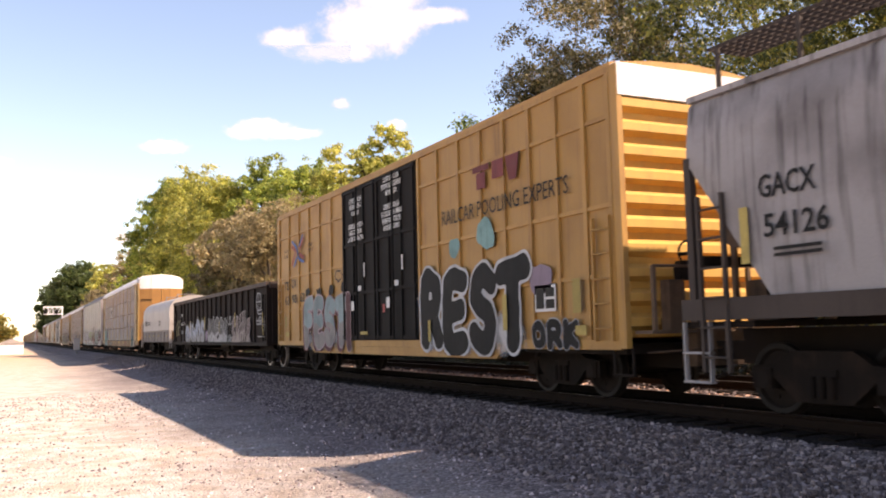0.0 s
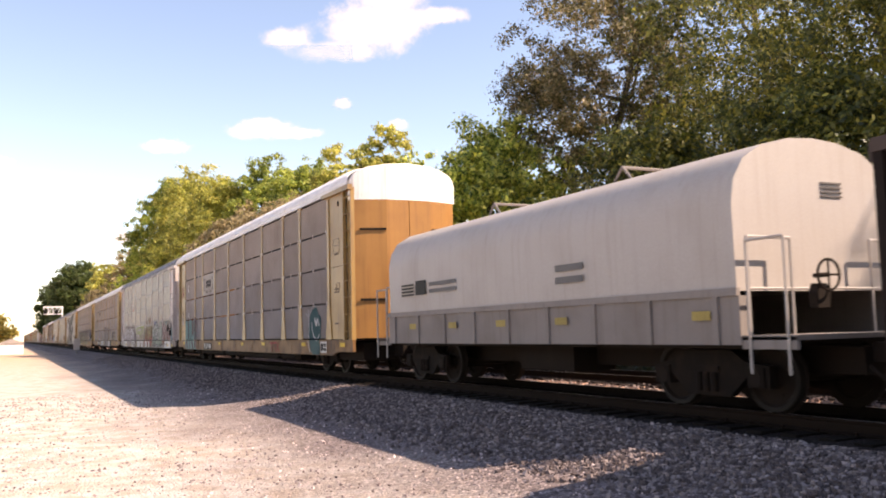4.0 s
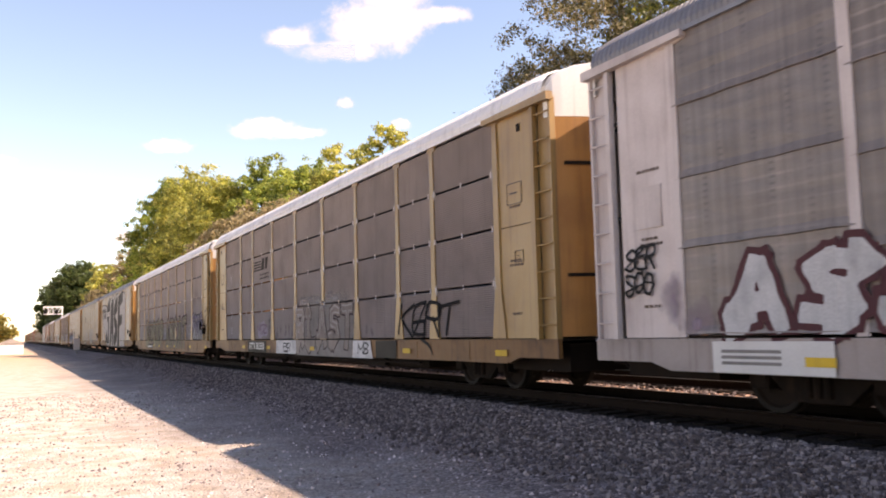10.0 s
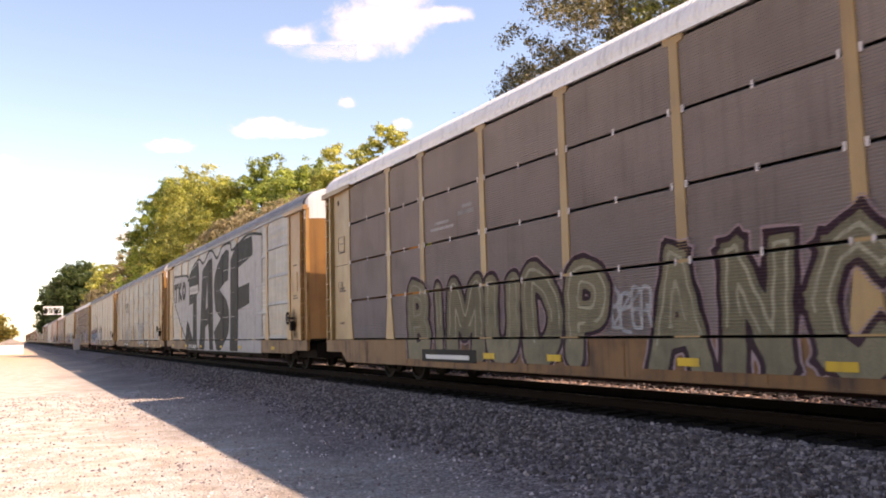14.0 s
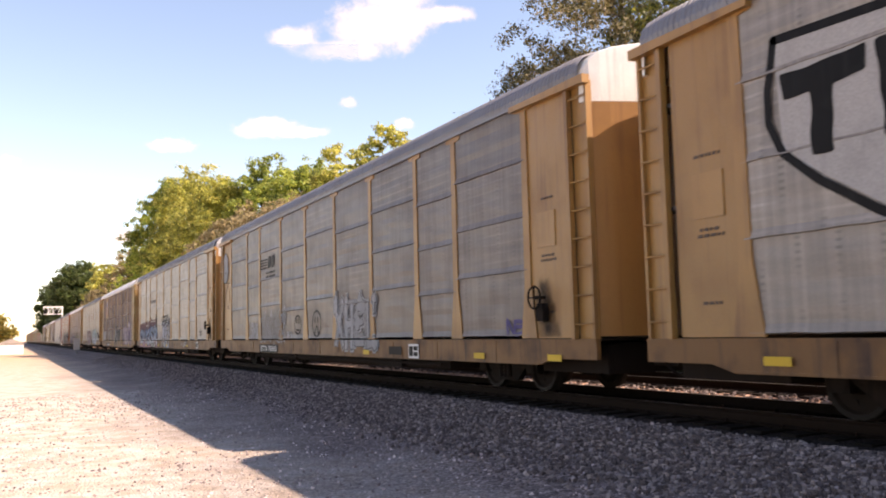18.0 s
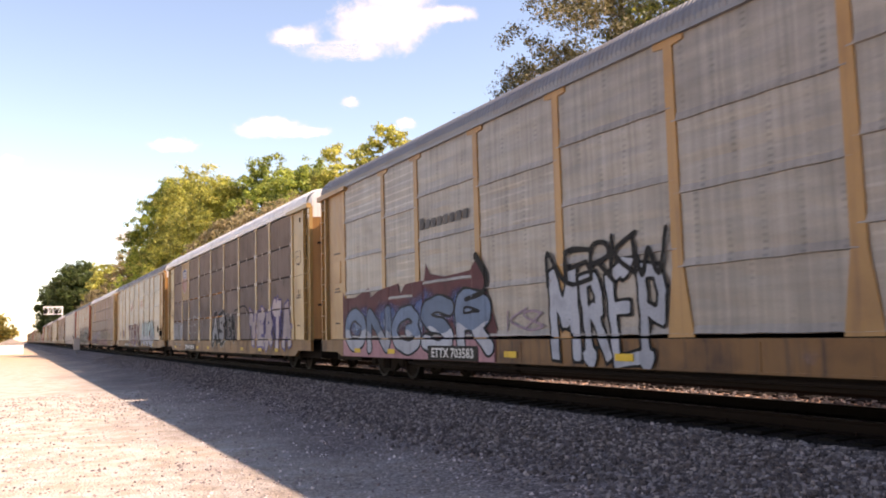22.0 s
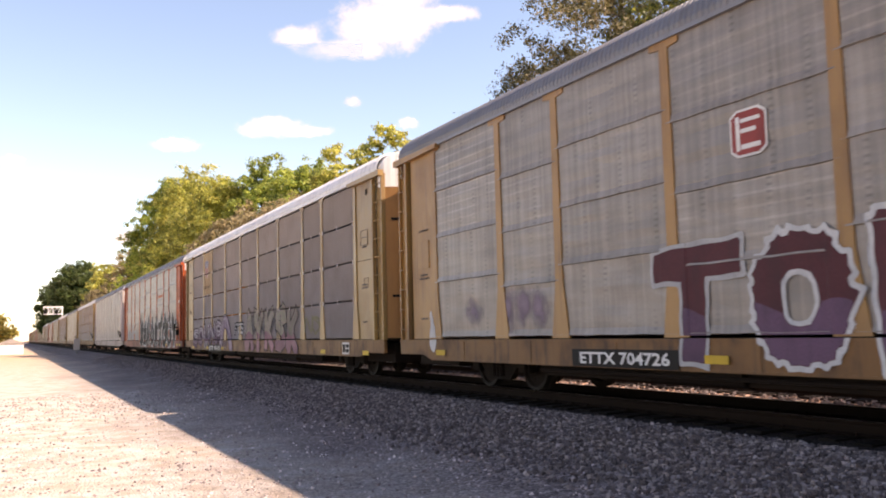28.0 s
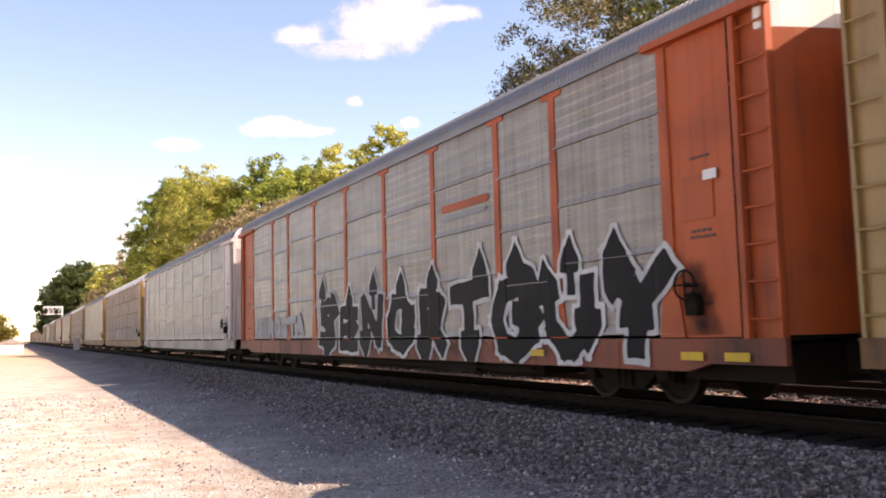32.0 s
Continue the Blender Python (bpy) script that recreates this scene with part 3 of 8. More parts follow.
def add_truck(car, y, rim=None):
    tr = part("truck", shared("bolster", bolster_shape, "bolster", TRUCK_STEEL), car, (0, y, 0), "grimy two-axle truck, darkened for the shade under the car")
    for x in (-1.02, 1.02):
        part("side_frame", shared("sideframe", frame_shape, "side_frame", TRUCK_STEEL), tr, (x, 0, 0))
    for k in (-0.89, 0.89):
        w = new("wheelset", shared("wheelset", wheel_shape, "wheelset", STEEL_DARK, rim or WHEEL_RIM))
        w.parent = tr
        w.matrix_parent_inverse = Matrix.Translation((0, k, WHEEL_R))
        tagged(w, "steel wheelset with bright worn rims")
        WHEELSETS.append(w)


def coupler_shape():
    s = Shape()
    s.box(-0.16, 0.16, 0, 0.42, 0.66, 0.90)
    s.box(-0.10, 0.10, 0.42, 0.66, 0.70, 0.86)
    s.slab([(0.60, 0.64), (0.86, 0.64), (0.86, 0.92), (0.60, 0.92)], -0.17, 0.02)
    s.slab([(0.70, 0.66), (0.92, 0.66), (0.92, 0.90), (0.70, 0.90)], 0.02, 0.12)
    for k in range(6):
        a, b = k / 6, (k + 1) / 6
        s.tube((0.35 + 0.08 * a, 0.1 + 0.75 * a, 0.62 - 0.5 * a * (1.35 - a)), (0.35 + 0.08 * b, 0.1 + 0.75 * b, 0.62 - 0.5 * b * (1.35 - b)), 0.025, n=6)
    return s


def add_couplers(car, y):
    me = shared("coupler", coupler_shape, "coupler", STEEL_DARK)
    part("coupler", me, car, (0, y, 0), "black steel coupler with a brake hose")
    o = part("coupler", me, car, (0, -y, 0), "black steel coupler with a brake hose")
    o.rotation_euler[2] = math.pi


def add_ladder(car, mat, height, width, rungs, at):
    stile = shared("stile%.1f" % height, lambda: Shape().box(-0.03, 0.03, -0.025, 0.025, 0, height), "ladder", mat)
    lad = part("ladder", stile, car, (at[0], at[1] - width / 2, at[2]))
    part("stile", stile, lad, (0, width, 0))
    for i in range(rungs):
        part("rung", shared("rung%.2f" % width, lambda: Shape().tube((-0.035, 0, 0), (-0.035, width, 0), 0.016, n=6), "rung", mat), lad, (0, 0, height * (i + 0.5) / rungs))


# ---------------------------------------------------------------- lettering and sprayed paint on a car's near side
SLAT_CARS, RACK_CARS = set(), set()


def owner(ob):
    while ob.parent:
        ob = ob.parent
    return ob.name


def ridge(z):
    """How far the ridged sheets stand out at height z."""
    for z0, z1 in zip(ROWS, ROWS[1:]):
        z1 -= 0.045
        if z0 <= z <= z1:
            p = (z1 - z0) / round((z1 - z0) / 0.041)
            q = ((z - z0) / p) % 1.0
            return q / 0.62 if q < 0.62 else (1 - q) / 0.38
    return 0.5


def drape(me, car_name):
    """Cut flat paint at the slots of a rack car, and press it into the ridges where the sheets have them."""
    if car_name not in RACK_CARS:
        return
    zs = [v.co.z for v in me.vertices]
    if not zs:
        return
    lo, hi = min(zs), max(zs)
    bm = bmesh.new()
    bm.from_mesh(me)
    cuts = [0.988, 1.026]
    slots = [(0.988, 1.026)]
    if car_name in SLAT_CARS:
        for z0, z1 in zip(ROWS, ROWS[1:]):
            z1 -= 0.045
            slots.append((z1, z1 + 0.045))
            n = round((z1 - z0) / 0.041)
            p = (z1 - z0) / n
            cuts += [z1, z1 + 0.045] + [z0 + p * (i + q) for i in range(n) for q in (0.62, 1.0)]
    for z in sorted(set(round(c, 4) for c in cuts)):
        if lo < z < hi:
            bmesh.ops.bisect_plane(bm, geom=bm.verts[:] + bm.edges[:] + bm.faces[:], plane_co=(0, 0, z), plane_no=(0, 0, 1), dist=0.0002)
    gone = []
    for f in bm.faces:
        z = f.calc_center_median().z
        if any(a < z < b for a, b in slots):
            gone.append(f)
    bmesh.ops.delete(bm, geom=gone, context="FACES")
    # paint lies on the posts where it crosses them and on the sheets between
    far_out = -min(v.co.x for v in bm.verts) if bm.verts else 0
    if hi > 1.03 and far_out >= 1.612:
        ys = [v.co.y for v in bm.verts]
        for p in POSTS:
            for e in (-0.30, -0.25, 0.25, 0.30):
                if min(ys) < p + e < max(ys):
                    bmesh.ops.bisect_plane(bm, geom=bm.verts[:] + bm.edges[:] + bm.faces[:], plane_co=(0, p + e, 0), plane_no=(0, 1, 0), dist=0.0002)
        for v in bm.verts:
            near_post = min(abs(v.co.y - p) for p in POSTS)
            if v.co.z > 1.0 and near_post > 0.27 and abs(v.co.y) < 11.6:
                v.co.x += 0.016
    if car_name in SLAT_CARS:
        for v in bm.verts:
            if v.co.z > 1.0:
                v.co.x += 0.013 * (1 - ridge(v.co.z))
    bm.to_mesh(me)
    bm.free()


def lift(ob_name, polys, mat, parent, out, label=""):
    """Flat shapes on the near side of a car: u runs along the car towards -y, z is up."""
    s = Shape()
    for i, p in enumerate(polys):
        s.add([(-out - 0.00008 * i, -u, z) for u, z in p], [tuple(range(len(p)))])
    me = s.mesh(ob_name, mat)
    drape(me, owner(parent))
    return part(ob_name, me, parent, label=label)


def lettering(name, text, u, z, size, mat, parent, out, label="", width=None, bold=0.0, lean=0.0, slope=0.0):
    """Words on the near side, their left end at u and their foot at z; size is the height of a capital."""
    cu = bpy.data.curves.new(name, "FONT")
    cu.body, cu.size, cu.offset, cu.shear, cu.resolution_u = text, size / 0.69, bold, lean, 2
    tmp = new("lettering_draft", cu)
    bpy.context.view_layer.update()
    me = bpy.data.meshes.new_from_object(tmp.evaluated_get(bpy.context.evaluated_depsgraph_get()))
    bpy.data.objects.remove(tmp)
    bpy.data.curves.remove(cu)
    k = 1.0
    if width and len(me.vertices):
        xs = [v.co.x for v in me.vertices]
        k = width / max(1e-6, max(xs) - min(xs))
    for v in me.vertices:
        x, y = v.co.x * k, v.co.y
        v.co = (-out, -(u + x), z + y + slope * x)
    me.name = name
    drape(me, owner(parent))
    me.materials.clear()
    me.materials.append(mat)
    return part(name, me, parent, label=label)


def bars(u0, u1, z0, z1, rows, gap=0.45):
    """Plain bars in place of writing that is too small to read."""
    h = (z1 - z0) / rows
    return [[(u0, z0 + i * h), (u1, z0 + i * h), (u1, z0 + i * h + h * (1 - gap)), (u0, z0 + i * h + h * (1 - gap))] for i in range(rows)]


def rect(u0, u1, z0, z1):
    return [(u0, z0), (u1, z0), (u1, z1), (u0, z1)]


def stroke(points, w):
    """A brush stroke of width w along points, as joined four-cornered pieces."""
    out = []
    for (a, b), (c, d) in zip(points, points[1:]):
        dx, dz = c - a, d - b
        le = math.hypot(dx, dz) or 1
        nx, nz = -dz / le * w / 2, dx / le * w / 2
        ex, ez = dx / le * w * 0.25, dz / le * w * 0.25
        out.append([(a - ex + nx, b - ez + nz), (a - ex - nx, b - ez - nz), (c + ex - nx, d + ez - nz), (c + ex + nx, d + ez + nz)])
    return out


# centre lines of letters on a square from -1 to 1
RING = [(0.72 * math.cos(k * 0.5236), 0.95 * math.sin(k * 0.5236)) for k in range(13)]
LETTERS = {
    "A": [[(-0.8, -1), (-0.12, 0.95), (0.14, 0.95), (0.8, -1)], [(-0.45, -0.35), (0.5, -0.35)]],
    "B": [[(-0.7, -1), (-0.7, 1), (0.4, 0.9), (0.6, 0.5), (0.3, 0.1), (-0.5, 0.05)], [(0.3, 0.08), (0.75, -0.4), (0.5, -0.9), (-0.7, -1)]],
    "C": [[(0.75, 0.6), (0.2, 1), (-0.5, 0.75), (-0.8, 0), (-0.5, -0.75), (0.2, -1), (0.75, -0.6)]],
    "D": [[(-0.7, -1), (-0.7, 1), (0.2, 0.9), (0.75, 0.3), (0.75, -0.3), (0.2, -0.9), (-0.7, -1)]],
    "E": [[(0.75, 0.95), (-0.65, 0.9), (-0.7, -0.9), (0.75, -0.95)], [(-0.6, 0), (0.5, 0.05)]],
    "F": [[(0.8, 1), (-0.65, 0.85), (-0.65, -1)], [(-0.6, 0.05), (0.5, 0.1)]],
    "G": [[(0.75, 0.65), (0.2, 1), (-0.5, 0.75), (-0.8, 0), (-0.5, -0.75), (0.2, -1), (0.75, -0.6), (0.75, -0.05), (0.15, -0.05)]],
    "H": [[(-0.7, -1), (-0.7, 1)], [(0.7, -1), (0.7, 1)], [(-0.7, 0), (0.7, 0.05)]],
    "I": [[(0.1, -1), (-0.05, 1)]],
    "K": [[(-0.7, -1), (-0.65, 1)], [(0.75, 1), (-0.45, 0.05), (0.8, -1)]],
    "L": [[(-0.6, 1), (-0.65, -0.9), (0.75, -0.95)]],
    "M": [[(-0.85, -1), (-0.7, 0.95), (0, -0.2), (0.7, 0.95), (0.85, -1)]],
    "N": [[(-0.75, -1), (-0.7, 0.95), (0.65, -0.9), (0.75, 1)]],
    "O": [RING],
    "P": [[(-0.65, -1), (-0.65, 0.9), (0.4, 0.9), (0.75, 0.45), (0.4, -0.05), (-0.6, -0.05)]],
    "R": [[(-0.65, -1), (-0.65, 0.9), (0.4, 0.9), (0.7, 0.5), (0.4, 0.02), (-0.5, 0.0)], [(-0.05, 0.0), (0.8, -1)]],
    "S": [[(0.75, 0.75), (0.1, 1), (-0.6, 0.75), (-0.55, 0.25), (0.5, -0.15), (0.7, -0.65), (0.1, -1), (-0.75, -0.75)]],
    "T": [[(-0.9, 0.85), (0.9, 0.95)], [(0, 0.85), (-0.05, -1)]],
    "U": [[(-0.75, 1), (-0.7, -0.5), (-0.2, -1), (0.3, -0.95), (0.7, -0.5), (0.75, 1)]],
    "W": [[(-0.9, 1), (-0.5, -0.95), (0, 0.3), (0.5, -0.95), (0.9, 1)]],
    "X": [[(-0.8, 1), (0.8, -1)], [(0.8, 1), (-0.8, -1)]],
    "Y": [[(-0.8, 1), (0.0, 0.0), (0.8, 1)], [(0.0, 0.05), (-0.1, -1)]],
}


def bend(pts, k=4):
    """A smooth curve through points."""
    out = []
    ends = [pts[0]] + list(pts) + [pts[-1]]
    if pts[0] == pts[-1]:
        ends = [pts[-2]] + list(pts) + [pts[1]]
    for a, b, c, d in zip(ends, ends[1:], ends[2:], ends[3:]):
        for i in range(k):
            q = i / k
            out.append(tuple(0.5 * (2 * b[j] + (c[j] - a[j]) * q + (2 * a[j] - 5 * b[j] + 4 * c[j] - d[j]) * q * q + (3 * b[j] - a[j] - 3 * c[j] + d[j]) * q ** 3) for j in (0, 1)))
    return out + [pts[-1]]


def spray_grid(car_name, u0, u1, z0, z1, step):
    """Lines of the sheet on which a sprayed shape is laid out: they follow the ridges, slots and posts of a rack car."""
    us = list(np.arange(u0, u1 + step, step))
    zs = list(np.arange(z0, z1 + step, step))
    if car_name in RACK_CARS:
        us += [-p + e for p in POSTS for e in (-0.30, -0.25, 0.25, 0.30) if u0 < -p + e < u1]
        if car_name in SLAT_CARS:
            zs = [z for z in zs if z < 0.988]
            for a, b in zip(ROWS, ROWS[1:]):
                b -= 0.045
                n = round((b - a) / 0.041)
                p = (b - a) / n
                zs += [b, b + 0.045] + [a + p * (i + q) for i in range(n) for q in (0.62, 1.0)]
        zs += [0.988, 1.026]
        zs = [z for z in zs if z0 - 0.03 < z < z1 + 0.03]
    low = 0.66 if car_name.startswith("boxcar") else 0.79 if car_name.startswith("gondola") else 0.56
    zs = [z for z in zs if z > low] + [low]
    return np.unique(np.round(us, 4)), np.unique(np.round(zs, 4))


def spray_sheet(name, us, zs, field, mat, parent, out, label="", cover=False):
    """One sprayed shape: the part of the sheet where field is below zero, pressed into the ridges and cut at the slots."""
    car_name = owner(parent)
    rack, slat = car_name in RACK_CARS, car_name in SLAT_CARS
    nu, nz = len(us), len(zs)
    inside = field < 0
    if not inside.any():
        return None
    mids = (zs[1:] + zs[:-1]) / 2
    open_row = np.ones(nz - 1, bool)
    if rack:
        open_row &= ~((mids > 0.988) & (mids < 1.026))
    if slat:
        for z in ROWS[1:]:
            open_row &= ~((mids > z - 0.045) & (mids < z))
    count = inside[:-1, :-1].astype(int) + inside[1:, :-1] + inside[:-1, 1:] + inside[1:, 1:]
    count[~open_row] = 0
    full = np.argwhere(count == 4)
    faces = [(j * nu + i, j * nu + i + 1, (j + 1) * nu + i + 1, (j + 1) * nu + i) for j, i in full.tolist()]
    verts = [(u, z) for z in zs for u in us]
    flat, put = field.ravel(), inside.ravel()
    made = {}
    for j, i in np.argwhere((count > 0) & (count < 4)).tolist():
        ring = (j * nu + i, j * nu + i + 1, (j + 1) * nu + i + 1, (j + 1) * nu + i)
        face = []
        for a, b in zip(ring, ring[1:] + ring[:1]):
            if put[a]:
                face.append(a)
            if put[a] != put[b]:
                key = (min(a, b), max(a, b))
                if key not in made:
                    q = flat[a] / (flat[a] - flat[b])
                    made[key] = len(verts)
                    verts.append((verts[a][0] + (verts[b][0] - verts[a][0]) * q, verts[a][1] + (verts[b][1] - verts[a][1]) * q))
                face.append(made[key])
        if len(face) > 2:
            faces.append(tuple(face))
    used = {}
    for f in faces:
        for v in f:
            used.setdefault(v, len(used))
    co = []
    for v in used:
        u, z = verts[v]
        x = -out
        if rack and z > 1.0:
            if out >= 1.612 and min(abs(u + p) for p in POSTS) > 0.27 and abs(u) < 11.6:
                x += 0.016
            if slat:
                x += 0.013 * (1 - ridge(z))
        co.append((x, -u, z))
    me = bpy.data.meshes.new(name)
    me.from_pydata(co, [], [tuple(used[v] for v in f) for f in faces])
    me.materials.append(mat)
    me.update()
    if cover:
        # how thickly the paint lies: nothing at the rim of the cloud
        me.attributes.new("cover", "FLOAT", "POINT").data.foreach_set("value", [max(0.0, -flat[v]) if v < nu * nz else 0.0 for v in used])
    return part(name, me, parent, label=label)


def reach(segs, U, Z, square=False):
    """How far each spot of the sheet lies from a set of strokes (u, z, u, z, half width, half width)."""
    best = np.full(U.shape, 9.0)
    for a, b, c, d, r0, r1 in segs:
        le = math.hypot(c - a, d - b) or 1e-6
        tx, tz = (c - a) / le, (d - b) / le
        along = (U - a) * tx + (Z - b) * tz
        across = np.abs((Z - b) * tx - (U - a) * tz)
        q = np.clip(along / le, 0, 1)
        r = r0 + (r1 - r0) * q
        if square:
            e = np.maximum(across - r, np.abs(along - le / 2) - le / 2 - 0.8 * r)
        else:
            e = np.hypot(across, along - q * le) - r
        best = np.minimum(best, e)
    return best


def letter_strokes(ch, cu, cz, rx, rz, h, rng, round_one, jitter, lean):
    segs = []
    ix, iz = max(0.05, rx - h) * 1.22, max(0.1, rz - h)
    for line in LETTERS[ch]:
        pts = [(cu + (a + rng.uniform(-jitter, jitter)) * ix + lean * b * iz, cz + (b + rng.uniform(-jitter, jitter)) * iz) for a, b in line]
        if line[0] == line[-1]:
            pts[-1] = pts[0]
        pts = bend(pts) if round_one else pts
        segs += [(*p, *q, h, h) for p, q in zip(pts, pts[1:])]
    return segs


def piece(car, word, u0, u1, z0, z1, fill, edge, style="block", rim=None, shade=None, fade=None, line=None, heavy=1.0, edge_w=0.06, rim_w=0.06, seed=1,
          spikes=0.0, rise=0.0, lean=0.0, hollow=False, barbs=0.5, out=1.618, step=0.042, label="sprayed block letters", tops=None):
    """A sprayed word, letter by letter. style: 'bubble' fat and round, 'block' square, 'wild' jagged with barbs. rim, shade, fade and line add an outer glow,
    a drop shadow, a second colour in the lower half and an inner contour. tops sets single letters' heights."""
    rng = random.Random(seed)
    n = len(word)
    wide = [0.55 if ch == "I" else 1.25 if ch in "MW" else 1.0 for ch in word]
    at = u0
    name = owner(car)
    for i, ch in enumerate(word):
        w = (u1 - u0) * wide[i] / sum(wide)
        cu, at = at + w / 2, at + w
        top = (tops[i] if tops else z1 + rise * (i / max(1, n - 1))) - rng.uniform(0, 0.06) * (z1 - z0)
        bot = z0 + rng.uniform(0, 0.05) * (z1 - z0)
        rx, rz, cz = w * (0.50 if style == "bubble" else 0.46), (top - bot) / 2, (top + bot) / 2
        h = heavy * min(0.31 * rx, 0.26 * rz) * (1.15 if style == "bubble" else 1.0)
        if ch == "I":
            h = heavy * min(0.45 * rx, 0.26 * rz)
        segs = letter_strokes(ch, cu, cz, rx, rz, h, rng, style == "bubble", 0.05 if style != "wild" else 0.13, lean + rng.uniform(-0.05, 0.05))
        if style == "wild":
            for seg in [segs[0], segs[-1]]:
                if rng.random() < barbs:
                    a, b, c, d = seg[:4] if seg is segs[-1] else (seg[2], seg[3], seg[0], seg[1])
                    le = math.hypot(c - a, d - b) or 1
                    tx, tz = (c - a) / le, (d - b) / le
                    segs.append((c - tx * 0.2 * h, d - tz * 0.2 * h, c + tx * 2.1 * h, d + tz * 2.1 * h, 1.9 * h, 0.01))
        if spikes:
            su = cu + rng.choice((-0.6, 0.1, 0.6)) * rx
            up = spikes * rng.uniform(0.7, 1.0)
            segs.append((su, top - 0.3, su, top + 0.30 * up, 0.6 * h, 0.5 * h))
            segs.append((su, top + 0.30 * up, su + 0.02, top + up, 1.35 * h, 0.01))
        pad = edge_w + rim_w + 0.12 + (spikes or 0)
        us, zs = spray_grid(name, cu - rx * 1.35 - pad, cu + rx * 1.35 + pad, bot - pad - 0.1, top + pad + 0.15, step)
        U, Z = np.meshgrid(us, zs)
        d = reach(segs, U, Z, style != "bubble") + 0.010 * (np.sin(9.3 * U + 4.1 * Z + seed) + np.sin(13.7 * Z - 6.3 * U + 2 * i))
        o = out + 0.0007 * i
        main = None
        if edge:
            main = spray_sheet("graffiti", us, zs, np.abs(d) - edge_w / 2 if hollow else d - edge_w, edge, car, o, label)
        body = main or car
        if shade:
            spray_sheet("graffiti_shadow", us, zs, reach([(a - 0.10, b - 0.09, c - 0.10, e - 0.09, r, q) for a, b, c, e, r, q in segs], U, Z, style != "bubble") - edge_w, shade, body, o - 0.0022)
        if rim:
            spray_sheet("graffiti_rim", us, zs, d - edge_w - rim_w, rim, body, o - 0.0035)
        if fill:
            f = spray_sheet("graffiti_fill" if main else "graffiti", us, zs, d, fill, body, o + 0.0020, "" if main else label)
            body = main or f or car
        if fade:
            spray_sheet("graffiti_fade", us, zs, np.maximum(d + 0.008, Z - cz + 0.12 * rz - 0.08 * np.sin(5 * U + seed)), fade, body, o + 0.0030)
        if line:
            spray_sheet("graffiti_line", us, zs, np.maximum(np.abs(d + 0.5 * h) - 0.024, cz - 0.3 * rz - Z + 0.2 * rz * np.sin(6 * U)), line, body, o + 0.0040)


def haze(car, puffs, mat, out=1.612, label="", name="spray_haze"):
    """A soft-edged patch of sprayed paint: round puffs (u, z, half width, half height) that run together."""
    us, zs = spray_grid(owner(car), min(p[0] - p[2] for p in puffs) - 0.3, max(p[0] + p[2] for p in puffs) + 0.3, min(p[1] - p[3] for p in puffs) - 0.2, max(p[1] + p[3] for p in puffs) + 0.2, 0.05)
    U, Z = np.meshgrid(us, zs)
    d = np.full(U.shape, 9.0)
    for a, b, rx, rz in puffs:
        d = np.minimum(d, (np.sqrt(((U - a) / rx) ** 2 + ((Z - b) / rz) ** 2) - 1) * min(rx, rz))
    d = d + 0.03 * (np.sin(5.1 * U + 3 * Z) + np.sin(8.3 * Z - 7.7 * U) + 0.6 * np.sin(19 * U + 11 * Z))
    return spray_sheet(name, us, zs, d, thin(mat) if name == "spray_haze" else mat, car, out, label, True)


def tag(car, word, u0, u1, z0, z1, mat, w=0.03, out=1.622, seed=1, lean=0.15, label="thin sprayed tag"):
    """A tag in thin rounded strokes, its letters run together."""
    rng = random.Random(seed)
    k = (u1 - u0) / len(word)
    segs = []
    for i, ch in enumerate(word):
        part_of = letter_strokes(ch, u0 + k * (i + 0.5), (z0 + z1) / 2 + rng.uniform(-0.08, 0.08) * (z1 - z0), k * 0.62, (z1 - z0) / 2, w, rng, True, 0.16, lean)
        if segs:
            segs.append((*segs[-1][2:4], *part_of[0][:2], w * 0.7, w * 0.7))
        segs += part_of
    us, zs = spray_grid(owner(car), u0 - 0.4, u1 + 0.4, z0 - 0.2, z1 + 0.2, max(0.018, w * 0.8))
    U, Z = np.meshgrid(us, zs)
    return spray_sheet("graffiti", us, zs, reach(segs, U, Z), mat, car, out, label)


def ribbon(car, points, w, mat, out=1.622, label="", name="graffiti", smooth_it=True, taper=1.0):
    """One sprayed line along a curve."""
    pts = bend(points) if smooth_it else points
    n = len(pts) - 1
    segs = [(*a, *b, w * (1 + (taper - 1) * i / n), w * (1 + (taper - 1) * (i + 1) / n)) for i, (a, b) in enumerate(zip(pts, pts[1:]))]
    us, zs = spray_grid(owner(car), min(p[0] for p in pts) - 2 * w, max(p[0] for p in pts) + 2 * w, min(p[1] for p in pts) - 2 * w, max(p[1] for p in pts) + 2 * w, max(0.02, min(0.05, w * 0.6)))
    U, Z = np.meshgrid(us, zs)
    return spray_sheet(name, us, zs, reach(segs, U, Z), mat, car, out, label)


# ---------------------------------------------------------------- the autorack cars
JOINT_0 = -109.03
CAR_LEN = 28.6
SLACK = {1: 0.4, 2: 0.24, 3: 0.03, 4: -0.03, 5: 0.55, 6: 0.48, 7: 0.52, 8: 0.6, 9: 0.60, 10: 0.33, 11: 0.05}
POSTS = [-11.62, -8.85, -6.93, -4.15, -1.38, 1.38, 4.15, 6.93, 8.85, 11.62]
ROWS = [1.03, 2.05, 3.08, 4.11, 5.13]
ROOF = [(-1.62, 5.13), (-1.63, 5.28), (-1.585, 5.43), (-1.47, 5.56), (-1.25, 5.66), (-0.8, 5.74), (-0.3, 5.78)]
ROOF = ROOF + [(-x, z) for x, z in reversed(ROOF)]


